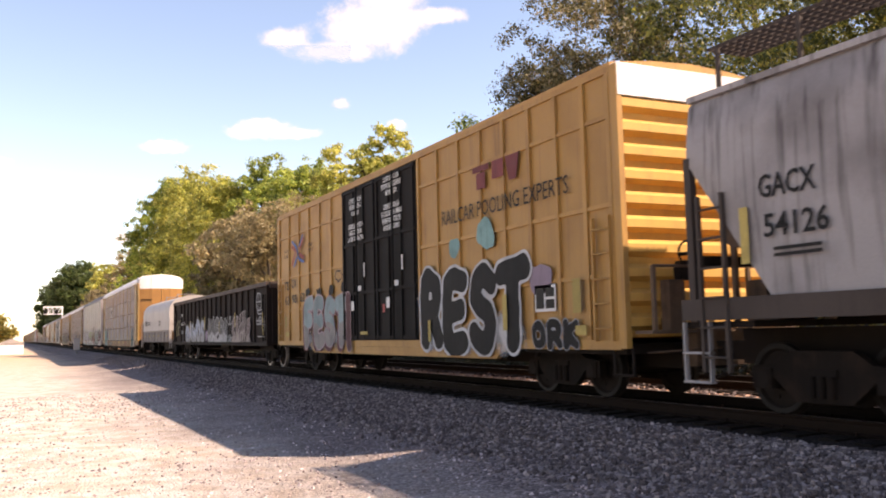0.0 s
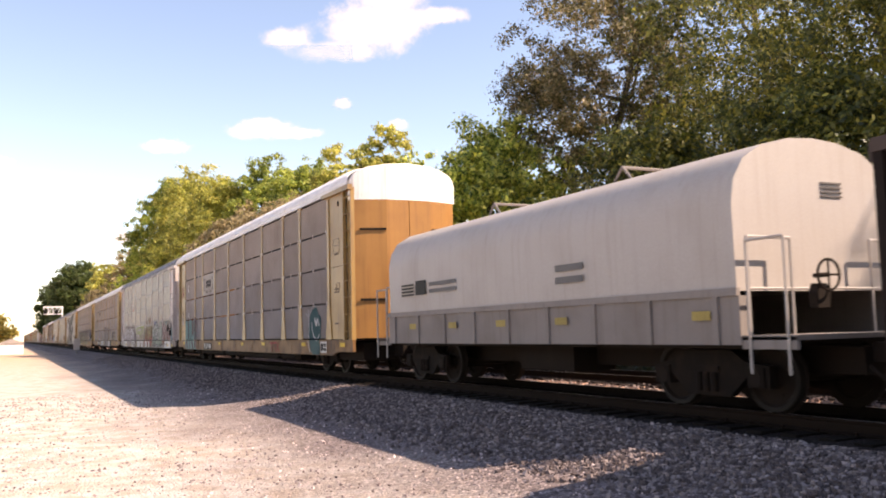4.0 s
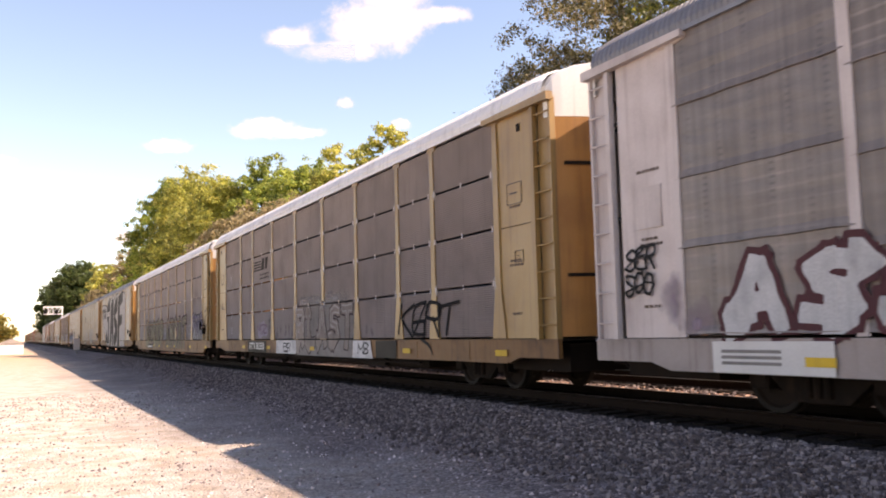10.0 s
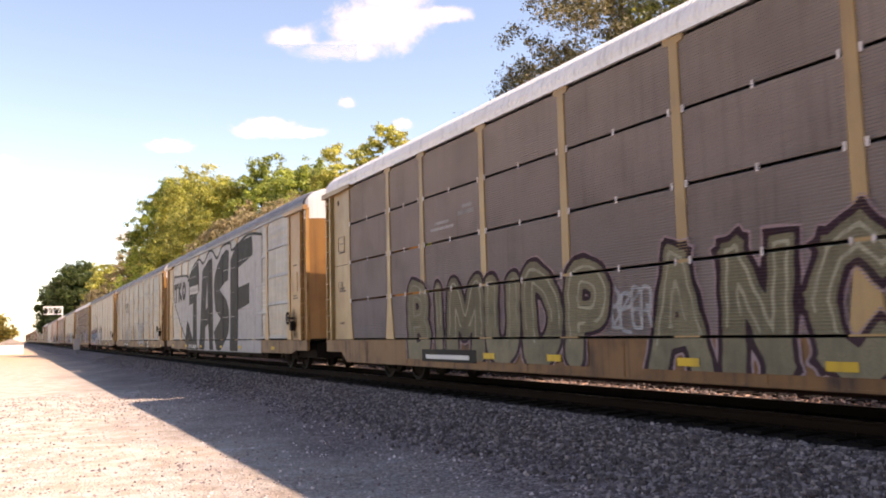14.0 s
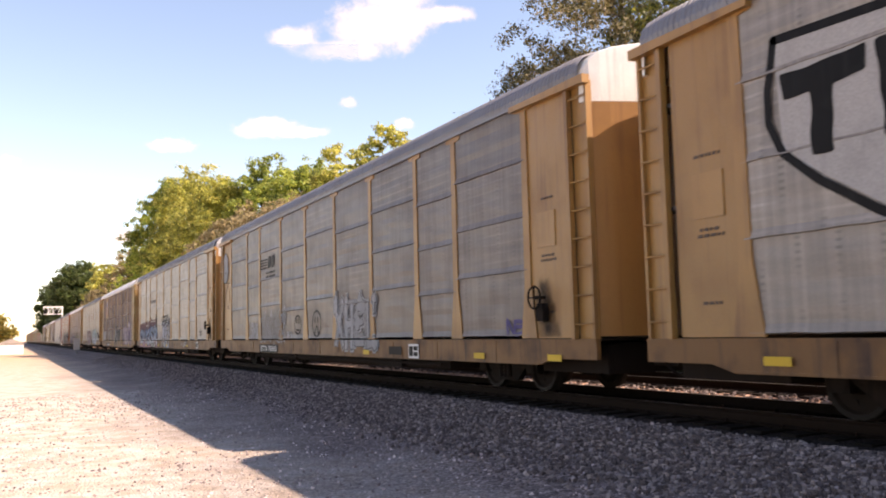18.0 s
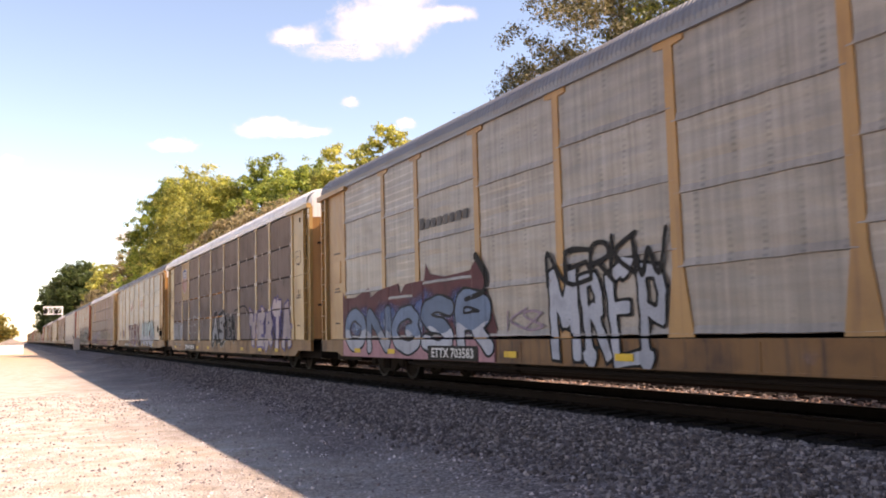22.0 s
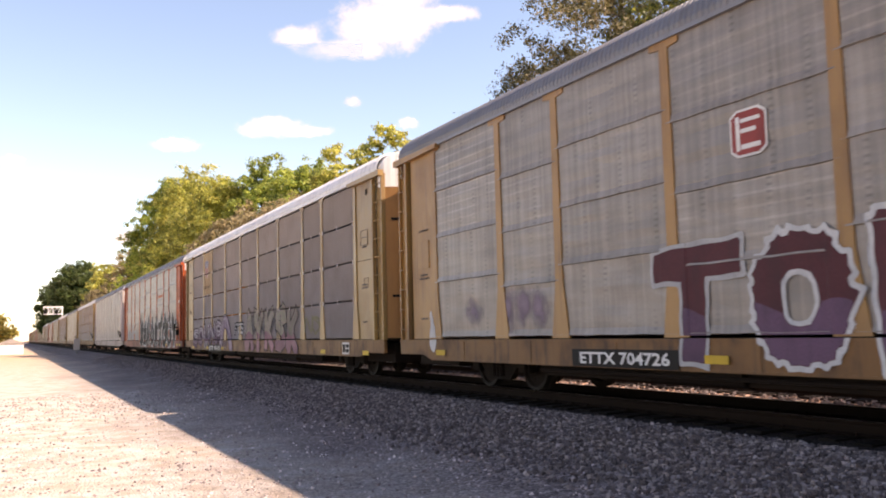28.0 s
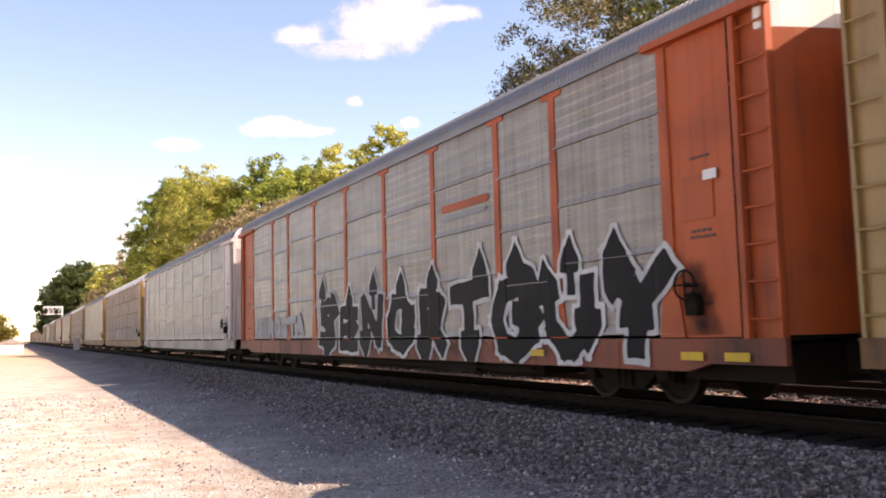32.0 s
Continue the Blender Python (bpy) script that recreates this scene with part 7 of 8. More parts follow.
lift("graffiti_letter", [[(3.0, 0.55), (3.05, 4.3), (4.2, 4.9), (6.8, 4.95), (6.9, 4.2), (4.5, 3.9), (4.5, 3.1), (6.3, 3.2), (6.3, 2.4), (4.45, 2.2), (4.4, 0.55)]], S_BLACK, w5, 1.622)
piece(w5, "TKO", -10.95, -7.3, 3.02, 4.18, S_BLACK, None, "block", heavy=1.05, seed=52, out=1.622, label="black block letters")
b5 = lift("name_board", [rect(-6.25, -3.88, 3.30, 3.70)], LIGHT_PANEL, R5, 1.628, "pale board with a row of plain bars")
for k in range(8):
    q = -6.05 + 0.26 * k
    lift("name_bar", [[(q, 3.40), (q + 0.17, 3.41), (q + 0.20, 3.58 + 0.04 * (k % 3 == 0)), (q + 0.03, 3.57 + 0.04 * (k % 3 == 0))]], GREY_ROOF, b5, 1.631)
plate(R5, -6.6, -4.1, 0.55, 0.83, "ETTX 704031", BLACK, WHITE, 1.630)
reflectors(R5, (-11.4, -7.3, -3.4, 1.1, 4.6, 9.5), 0.66, 1.634)

# sixth car: emblem of bars, white tags
speed_bars(R6, -6.95, -4.75, 3.2, 3.95, 1.60)
haze(R6, [(1.6, 1.6, 0.35, 0.6), (2.6, 1.35, 0.5, 0.4), (3.8, 1.4, 0.6, 0.5)], S_GREYTAN, 1.598, "faint white overspray")
piece(R6, "XHEL", 1.35, 4.55, 0.75, 2.05, S_SILVER, S_SMOKE, "wild", rim=S_SILVER, rim_w=0.045, spikes=0.25, edge_w=0.03, heavy=0.80, seed=66, step=0.036, label="silver jagged letters")
piece(R6, "SMR", -8.3, -7.0, 1.03, 1.68, S_SILVER, None, "wild", heavy=0.88, seed=61, step=0.03, label="small white tag")
piece(R6, "ENOTEK", -6.8, -3.55, 0.92, 1.88, None, S_SILVER, "wild", hollow=True, edge_w=0.06, heavy=0.93, seed=62, spikes=0.2, step=0.03, label="white outlined letters")
lettering("graffiti", "2014", -3.43, 1.08, 0.2, S_WHITE, R6, 1.60, "white sprayed figures", bold=0.008)
for uc, w, h, mouth in ((-2.2, 0.36, 0.29, 0.0), (-0.28, 0.40, 0.38, 0.16)):
    ribbon(R6, [(uc + w * math.cos(a * 0.5236), 1.47 + h * math.sin(a * 0.5236)) for a in range(13)], 0.022, S_BLACK, 1.600, "black sprayed oval")
    ribbon(R6, [(uc - 0.13, 1.52), (uc - 0.12, 1.66)], 0.03, S_BLACK, 1.601)
    ribbon(R6, [(uc + 0.13, 1.52), (uc + 0.12, 1.66)], 0.03, S_BLACK, 1.601)
    ribbon(R6, [(uc - 0.18, 1.30 - mouth), (uc, 1.31 + 0.6 * mouth), (uc + 0.18, 1.30 - mouth)], 0.025, S_BLACK, 1.601)
plate(R6, -6.9, -4.4, 0.56, 0.84, "ETTX 703003")
lift("sill_mark", bars(5.3, 6.05, 0.64, 0.84, 1, 0.05), BLACK, R6, 1.622)
stencil_box(R6, 6.45, 0.57)
piece(R6, "B", -13.0, -12.1, 3.4, 4.65, S_SILVER, S_BLACK, "bubble", edge_w=0.035, heavy=1.09, seed=63, out=1.60, step=0.03, label="fat white letter outlined in black")
ribbon(R6, [(-12.2, 3.3), (-12.6, 2.9), (-12.5, 2.6), (-12.9, 2.3)], 0.035, S_BLACK, 1.60, taper=0.3)
for u, w in ((-10.2, 0.45), (-1.6, 0.8), (1.1, 0.7), (3.1, 0.5)):
    lift("sill_patch", [rect(u, u + w, 0.64, 0.80)], YELLOW_SILL, R6, 1.622)
reflectors(R6, (3.6, 9.6, 12.2), 0.62, 1.632)

# seventh car: long red and blue piece, letters drawn in black
for k in range(8):
    q = -6.75 + 0.29 * k
    lift("name_bar", [[(q, 3.40), (q + 0.2, 3.405), (q + 0.22, 3.60 + 0.06 * (k == 0)), (q + 0.02, 3.595 + 0.06 * (k == 0))]], S_SMOKE, R7, 1.60, "grey bar of a line of lettering")
base7 = [(-11.75, 0.55), (-3.55, 0.55), (-3.5, 1.2), (-3.85, 1.9), (-4.1, 2.62), (-4.5, 2.35), (-5.6, 2.3), (-6.3, 2.4), (-6.5, 2.66), (-6.6, 2.28), (-7.6, 2.26), (-7.9, 2.05), (-8.0, 2.3), (-9.2, 2.2), (-9.75, 2.05), (-9.85, 2.3), (-10.8, 2.1), (-11.5, 2.1), (-11.7, 2.3)]
p7 = lift("graffiti", [base7], S_MAROON, R7, 1.6130, "long red and blue wild lettering")
haze(p7, [(-10.6, 1.5, 1.2, 0.42), (-8.6, 1.5, 1.3, 0.45), (-6.6, 1.6, 1.2, 0.5), (-4.8, 1.6, 1.0, 0.5)], S_BLUE, 1.6145)
haze(p7, [(-10.4, 1.35, 1.2, 0.30), (-8.4, 1.35, 1.2, 0.32), (-6.4, 1.4, 1.2, 0.35), (-4.6, 1.4, 0.9, 0.4)], S_SKYBLUE, 1.6155)
lift("graffiti_fill", [rect(-11.7, -3.6, 0.56, 0.98)], S_PINK, p7, 1.6160)
piece(R7, "ONGSR", -11.6, -3.6, 0.62, 1.95, S_DENIM, S_BLACK, "bubble", fade=S_PALEBLUE, edge_w=0.05, heavy=0.86, seed=71, tops=(1.85, 1.8, 1.8, 1.95, 2.0), label="blue letters with dark outlines")
ribbon(R7, [(-4.2, 2.6), (-3.85, 2.2), (-3.95, 1.9), (-4.7, 1.78)], 0.09, S_BLACK, 1.6235, taper=0.5)
plate(R7, -6.4, -4.2, 0.56, 0.86, "ETTX 703583", BLACK, WHITE, 1.640)
piece(R7, "MREP", -1.75, 1.2, 0.58, 2.15, S_PALEBLUE, S_BLACK, "wild", edge_w=0.05, heavy=0.86, seed=72, lean=-0.12, label="pale letters drawn in black")
tag(R7, "NERKW", -1.75, 1.1, 1.85, 2.5, S_BLACK, 0.04, 1.630, 73, 0.0, "black sprayed tag")
tag(R7, "KS", -3.1, -2.0, 1.1, 1.5, S_LILAC, 0.022, 1.60, 74)
tag(R7, "NF", 5.0, 6.4, 0.6, 0.9, S_SILVER, 0.03, 1.622, 75)
haze(R7, [(3.4, 0.78, 0.4, 0.1)], S_ROSE, 1.620, "faded pink smear")
reflectors(R7, (-10.8, -8.6, -3.2, 0.0, 6.5), 0.66, 1.644)
stencil_box(R7, 9.0, 0.6)

# eighth car: shield on a yellow sheet, pale outlines, violet letters
lift("sign_sheet", [rect(-9.05, -6.95, 3.10, 5.06)], YELLOW, R8, 1.598, "yellow sheet that carries a shield")
shield(R8, -8.15, 3.45, 1.35, 1.35, 1.604)
piece(R8, "SAIIN", -11.65, -8.6, 1.03, 1.95, S_SILVER, S_WHITE, "bubble", edge_w=0.03, heavy=1.03, seed=81, label="silver bubble letters")
haze(R8, [(-10.6, 0.80, 0.9, 0.16), (-9.4, 0.75, 0.6, 0.18), (-8.6, 0.62, 0.45, 0.12)], S_WHITE, 1.6165, "white overspray on the sill")
piece(R8, "GPD", -7.3, -3.2, 0.98, 2.1, None, S_SILVER, "bubble", hollow=True, edge_w=0.05, heavy=1.09, seed=82, rise=0.12, label="black letters with thin white outlines")
piece(R8, "AS", -1.0, 1.7, 0.95, 2.1, S_SILVER, S_BLACK, "wild", rim=S_SILVER, rim_w=0.03, edge_w=0.17, heavy=0.88, seed=83, barbs=1.0, label="white letters with black edges")
piece(R8, "KGM", 1.75, 3.45, 0.98, 2.1, S_BLACK, S_SILVER, "wild", edge_w=0.035, heavy=0.93, seed=87, label="black letters with thin white outlines")
ribbon(R8, [(3.4, 2.18), (4.4, 2.3), (5.2, 2.3), (5.95, 1.9), (6.1, 1.4), (5.95, 1.05)], 0.03, S_BLACK, 1.602, "black sprayed curve")
haze(R8, [(6.6, 1.5, 0.7, 0.55), (8.2, 1.3, 0.9, 0.6), (9.8, 1.6, 0.9, 0.75), (11.0, 1.5, 0.6, 0.5)], S_VIOLET, 1.6130, "violet overspray")
piece(R8, "YERTA", 6.0, 11.5, 0.68, 2.05, S_BLUSH, S_VIOLET, "wild", edge_w=0.07, heavy=1.03, seed=84, barbs=0.9, tops=(2.05, 2.1, 2.05, 2.3, 2.3), label="pink letters with violet outlines")
plate(R8, -7.9, -5.0, 0.50, 0.82, "ETTX 700036", BLACK, WHITE, 1.632)
reflectors(R8, (-11.0, -4.6, -2.0, 4.6, 7.4, 9.6), 0.60, 1.636)
for k in range(9):
    ribbon(R8, [(-12.6 + 2.9 * k, 3.02), (-12.58 + 2.9 * k, 2.6 - 0.2 * math.sin(3 * k))], 0.03, BLACK, 1.599, "dark stain run down the panel", "stain", taper=0.3)

# ninth car: two red emblems, maroon and aqua letters
octagon(R9, 2.95, 3.55, 0.72, 0.62)
octagon(R9, -2.68, 3.52, 0.60, 0.60)
piece(R9, "TOBY", -4.6, 2.2, 0.60, 2.25, S_MAROON, S_WHITE, "block", edge_w=0.065, heavy=1.01, seed=91, fade=S_PURPLE, rise=0.1, label="maroon block letters with white outlines")
haze(R9, [(2.3, 0.75, 0.8, 0.3), (1.9, 1.15, 0.5, 0.4)], S_MAROON, 1.6165, "maroon foot of the last letter")
haze(R9, [(3.6, 1.5, 0.6, 0.7), (4.6, 1.9, 0.8, 0.5), (6.0, 1.5, 1.0, 0.7), (8.0, 1.5, 1.0, 0.7)], S_PALEBLUE, 1.6130, "pale blue and lilac overspray")
piece(R9, "ARKD", 3.0, 9.2, 0.58, 2.3, S_AQUA, S_BLACK, "bubble", edge_w=0.05, heavy=1.03, line=S_WHITE, fade=S_PALEBLUE, seed=92, out=1.620, label="pale aqua letters with black outlines")
haze(R9, [(-10.0, 1.5, 0.45, 0.3)], S_LILAC, 1.598, "faded lilac patch")
haze(R9, [(-8.6, 1.5, 0.3, 0.5), (-8.1, 1.6, 0.4, 0.45), (-7.6, 1.5, 0.35, 0.42)], S_LILAC, 1.598, "faded lilac patch")
plate(R9, -6.6, -4.1, 0.56, 0.83, "ETTX 704726")
reflectors(R9, (-3.6, 0.6, 3.6, 8.6, -11.6), 0.66, 1.634)

haze(R9, [(-11.8, 1.25, 0.12, 0.38), (-11.75, 0.9, 0.14, 0.16)], S_WHITE, 1.616, "white paint splash", "graffiti")

# tenth car: shield sheet with a slogan, purple piece, small white tag, olive and pink piece
lift("sign_sheet", [rect(-9.05, -6.95, 3.10, 5.06)], YELLOW, R10, 1.598, "yellow sheet that carries a shield")
shield(R10, -8.1, 3.88, 0.92, 0.86, 1.604)
lettering("slogan", "BUILDING AMERICA", -8.9, 3.38, 0.15, BLACK, R10, 1.604, width=1.6)
haze(R10, [(-10.7, 1.1, 0.8, 0.6), (-9.0, 1.2, 1.0, 0.45), (-7.2, 1.25, 1.0, 0.5), (-5.6, 1.2, 0.9, 0.55)], S_PURPLE, 1.6130, "purple overspray")
piece(R10, "SOUNP", -11.4, -4.75, 0.80, 1.80, S_LILAC, S_PLUM, "bubble", line=S_WHITE, shade=S_PURPLE, fade=S_MAUVE, edge_w=0.05, heavy=0.99, seed=101, tops=(1.6, 1.7, 1.78, 1.85, 1.9), label="lilac letters shaded in purple")
ribbon(R10, [(-5.0, 0.62), (-4.75, 1.3), (-4.25, 1.78), (-3.75, 1.68), (-3.3, 1.2), (-2.95, 0.62)], 0.30, S_PLUM, 1.6230, "lilac arch with a dark edge")
ribbon(R10, [(-5.0, 0.62), (-4.75, 1.3), (-4.25, 1.78), (-3.75, 1.68), (-3.3, 1.2), (-2.95, 0.62)], 0.25, S_LILAC, 1.6250)
ribbon(R10, [(-4.95, 0.9), (-4.6, 1.6), (-4.2, 1.9), (-3.8, 1.8), (-3.3, 1.35)], 0.025, S_WHITE, 1.6270)
haze(R10, [(-4.2, 0.85, 0.8, 0.22), (-3.4, 0.7, 0.5, 0.14)], S_LILAC, 1.6220, "lilac patch under the arch")
piece(R10, "FTS", -2.42, -0.78, 1.20, 1.70, S_WHITE, S_BLACK, "block", edge_w=0.05, heavy=0.70, seed=104, step=0.025, label="small white letters edged in black")
haze(R10, [(0.6, 1.6, 0.9, 0.5), (2.6, 1.6, 1.2, 0.6), (4.6, 1.5, 1.2, 0.6)], S_GREYTAN, 1.6130, "grey overspray")
piece(R10, "AYKSK", -0.6, 6.5, 0.50, 2.15, S_SAND, S_PLUM, "wild", fade=S_PINK, line=S_ROSE, edge_w=0.05, heavy=0.95, seed=102, label="sand and pink wild letters")
haze(R10, [(1.0, 0.75, 1.4, 0.2), (3.4, 0.72, 1.6, 0.2), (5.6, 0.75, 1.0, 0.2)], S_PINK, 1.6140, "pink paint along the sill")
tag(R6, "NE", 10.85, 11.4, 1.06, 1.38, S_VIOLET, 0.035, 1.602, 67, 0.0, "small violet tag")
tag(R7, "NO", 9.78, 10.3, 1.22, 1.52, S_BLACK, 0.02, 1.602, 76, 0.0, "small black tag")
tag(R10, "NO", 7.2, 8.6, 1.1, 1.7, S_OLIVE, 0.04, 1.62, 103)
plate(R10, -7.5, -4.85, 0.50, 0.80, "ETTX  854175", BLACK, WHITE, 1.642)
lettering("stencil", "R1", -4.25, 0.55, 0.16, WHITE, R10, 1.642)
tag(R10, "ROUND", -8.6, -7.6, 0.62, 0.88, S_SILVER, 0.02, 1.640, 105)
reflectors(R10, (-11.4, -7.9, -4.75, 8.8, 12.2), 0.60, 1.646)
stencil_box(R10, 10.6, 0.6)

# eleventh car: spiked black and white letters
haze(R11, [(-1.5, 0.85, 1.6, 0.25), (1.5, 0.85, 2.0, 0.28), (4.5, 0.85, 2.0, 0.28), (7.6, 0.85, 1.6, 0.28)], S_RUST, 1.6130, "rust red paint along the foot")
piece(R11, "SENORTGUY", -3.75, 11.75, 0.60, 2.15, S_BLACK, S_WHITE, "wild", edge_w=0.085, heavy=1.05, seed=111, spikes=0.62, barbs=0.8, tops=(2.3, 1.95, 2.2, 2.15, 2.15, 2.2, 2.2, 2.15, 2.2), label="black letters with tall spikes and white outlines")
piece(R11, "NEROSTA", -11.2, -5.2, 1.03, 1.8, S_SILVER, GREY_SCREEN, "bubble", edge_w=0.03, seed=112, label="faded silver letters")
lift("name_bar", [rect(4.6, 6.6, 3.62, 3.78)], ORANGE, R11, 1.60, "orange bar of lettering")
lift("name_bar", [rect(4.7, 6.5, 3.45, 3.55)], GREY_ROOF, R11, 1.60)
lift("notice", [rect(12.35, 12.6, 3.05, 3.18)], WHITE, R11, 1.61)
reflectors(R11, (8.0, 11.8, 12.6), 0.70, 1.636)

# soot and grease thrown up round the brake gear
for car in (R2, R4, R5, R6, R7, R9, R11, R12):
    haze(car, [(12.1, 1.5, 0.34, 0.55), (12.2, 1.15, 0.4, 0.3)], S_BLACK, 1.586, "black grease round the brake gear", "spray_haze")

# twelfth car: level pale stripes
for z in (1.3, 1.42, 1.54, 1.66):
    lift("stripe", [rect(-11.3, 11.3, z, z + 0.05)], S_SILVER, R12, 1.60, "thin pale stripe")

# boxcar
OB = 1.618
haze(BOXCAR, [(3.2, 1.0, 0.9, 0.35), (4.6, 1.0, 1.0, 0.4), (6.0, 1.1, 0.75, 0.5), (2.3, 1.5, 0.25, 0.7)], S_WHITE, OB + 0.002, "white paint under the letters")
piece(BOXCAR, "REST", 2.25, 6.85, 0.68, 2.5, S_BLACK, S_WHITE, "bubble", edge_w=0.06, heavy=1.11, seed=1, out=OB + 0.012, tops=(2.5, 2.42, 2.45, 2.62), label="fat black letters with white outlines")
piece(BOXCAR, "ORK", 6.85, 8.3, 0.80, 1.32, S_BLACK, S_SILVER, "bubble", edge_w=0.02, heavy=1.05, seed=2, out=OB + 0.01, step=0.03, label="small black letters")
haze(BOXCAR, [(-5.9, 1.0, 0.7, 0.35), (-4.6, 1.0, 0.9, 0.35), (-3.2, 1.0, 0.8, 0.35)], S_SILVER, OB + 0.002, "silver paint under the letters")
piece(BOXCAR, "FEST", -6.4, -2.45, 0.72, 2.3, S_MIST, S_ROSE, "bubble", fade=S_GREYTAN, shade=S_MAROON, edge_w=0.045, heavy=1.14, seed=3, out=OB + 0.012, label="fat pale aqua letters with pink outlines")
piece(BOXCAR, "I", -2.65, -1.95, 0.72, 2.25, S_MAROON, S_ROSE, "bubble", edge_w=0.04, heavy=1.01, seed=4, out=OB + 0.042, label="dark letter with a pink outline")
for k in range(4):
    haze(BOXCAR, [(-6.0 + 1.1 * k, 2.42, 0.22, 0.15)], S_BLACK, OB, "black sprayed blot", "graffiti")
haze(BOXCAR, [(3.9, 2.85, 0.24, 0.2)], S_TEAL, OB, "teal patch", "graffiti")
haze(BOXCAR, [(5.3, 3.0, 0.36, 0.28)], S_TEAL, OB, "teal patch", "graffiti")
haze(BOXCAR, [(7.2, 2.0, 0.42, 0.26)], S_LILAC, OB, "lilac patch", "graffiti")
lettering("slogan", "RAILCAR POOLING EXPERTS", 3.4, 3.36, 0.30, BLACK, BOXCAR, OB, "black painted slogan", width=4.7)
for q in ([(4.85, 4.22), (5.5, 4.22), (5.5, 4.34), (4.85, 4.34)], [(5.0, 3.88), (5.35, 3.88), (5.35, 4.2), (5.0, 4.2)], [(5.62, 4.0), (6.05, 4.0), (6.05, 4.34), (5.62, 4.34)], [(6.12, 4.34), (6.62, 4.34), (6.5, 3.88), (6.24, 3.88)]):
    lift("emblem", [q], S_OXIDE, BOXCAR, OB, "dark red painted slab")
for pts in ([(-7.65, 4.15), (-7.2, 3.95), (-7.05, 3.72)], [(-6.42, 3.42), (-6.9, 3.55), (-7.05, 3.8)], [(-7.45, 3.35), (-7.1, 3.6)], [(-6.5, 4.25), (-6.9, 3.95)]):
    ribbon(BOXCAR, pts, 0.05, S_BLUE, OB, "blue arm of a crossed emblem", "emblem")
for pts in ([(-7.65, 4.0), (-7.25, 3.82)], [(-7.65, 3.4), (-7.3, 3.75)], [(-6.4, 3.55), (-6.85, 3.7)], [(-6.4, 4.15), (-6.8, 3.85)]):
    ribbon(BOXCAR, pts, 0.05, S_RED, OB + 0.004, "red arm of a crossed emblem", "emblem")
for words, u, z in (("next", -8.6, 3.86), ("load", -8.6, 3.68), ("any", -5.95, 3.86), ("road", -5.95, 3.68)):
    lettering("slogan", words, u, z, 0.13, BLACK, BOXCAR, OB, width=0.48, lean=0.2)
for words, u, z, w in (("TB", -8.55, 2.62, 0.52), ("OX", -7.75, 2.66, 0.55), ("63", -8.5, 2.14, 0.5), ("98", -7.7, 2.16, 0.5), ("62", -6.85, 2.18, 0.5)):
    lettering("car_number", words, u, z, 0.27, BLACK, BOXCAR, OB, width=w, bold=0.006)
for q in (rect(-8.35, -8.15, 1.4, 1.75), rect(-8.3, -7.9, 1.1, 1.24), rect(8.25, 8.55, 1.05, 1.2), rect(-1.4, -0.9, 1.12, 1.2), rect(2.72, 2.84, 0.95, 1.4), rect(5.95, 6.1, 1.15, 1.8), rect(8.2, 8.42, 1.4, 1.95)):
    lift("reflector", [q], S_YELLOW, BOXCAR, OB + 0.045, "yellow reflective strip")
stencil_box(BOXCAR, 7.0, 1.45, 0.65, 0.45, OB)
tag(BOXCAR, "O", -3.4, -2.9, 2.6, 2.95, BLACK, 0.02, OB)

# gondola
OG = 1.578
haze(GOND, [(-6.2, 0.98, 0.9, 0.2), (-4.2, 0.95, 1.8, 0.18), (-2.0, 1.1, 0.9, 0.3), (-0.9, 1.2, 0.55, 0.42)], S_LILAC, OG - 0.006, "lilac paint under the letters")
piece(GOND, "GAWDS", -6.42, -1.4, 0.82, 1.92, S_PALEBLUE, S_BLACK, "bubble", rim=S_SAND, fade=S_SILVER, line=S_SKYBLUE, edge_w=0.05, rim_w=0.025, heavy=0.99, seed=5, out=OG, tops=(1.8, 1.85, 1.85, 2.05, 1.95), label="pale blue letters with dark and cream outlines")
piece(GOND, "NAERO", -0.5, 3.6, 0.74, 2.02, S_SMOKE, S_SILVER, "bubble", fade=S_SILVER, edge_w=0.04, rim_w=0.03, heavy=1.01, seed=6, out=OG, label="silver letters with pale outlines")
tag(GOND, "UO", 3.7, 4.3, 1.6, 2.0, S_SILVER, 0.03, OG, 9, 0.0)
tag(GOND, "KERK", 3.7, 4.4, 0.85, 1.2, S_SILVER, 0.02, OG, 10, 0.0)
piece(GOND, "SAHIR", 4.35, 7.6, 0.74, 2.05, S_DUSK, S_BLUSH, "wild", edge_w=0.03, rim_w=0.03, heavy=1.01, seed=7, out=OG, tops=(1.95, 1.95, 2.1, 2.2, 1.9), fade=S_TAN, label="faded pink letters with pale outlines")
globe = [(8.8 + 0.36 * math.cos(a * 0.4488), 2.4 + 0.33 * math.sin(a * 0.4488)) for a in range(15)]
ribbon(GOND, globe, 0.025, S_SILVER, OG - 0.02, "white outlined globe emblem", "emblem")
for pts in ([(8.8, 2.07), (8.8, 2.73)], [(8.46, 2.4), (9.14, 2.4)], [(8.95, 2.1), (9.4, 2.1), (9.4, 1.95), (8.7, 1.95), (8.6, 2.15)], [(8.62, 2.12), (8.55, 2.4), (8.64, 2.68)]):
    ribbon(GOND, pts, 0.018, S_SILVER, OG - 0.018, name="emblem", smooth_it=False)
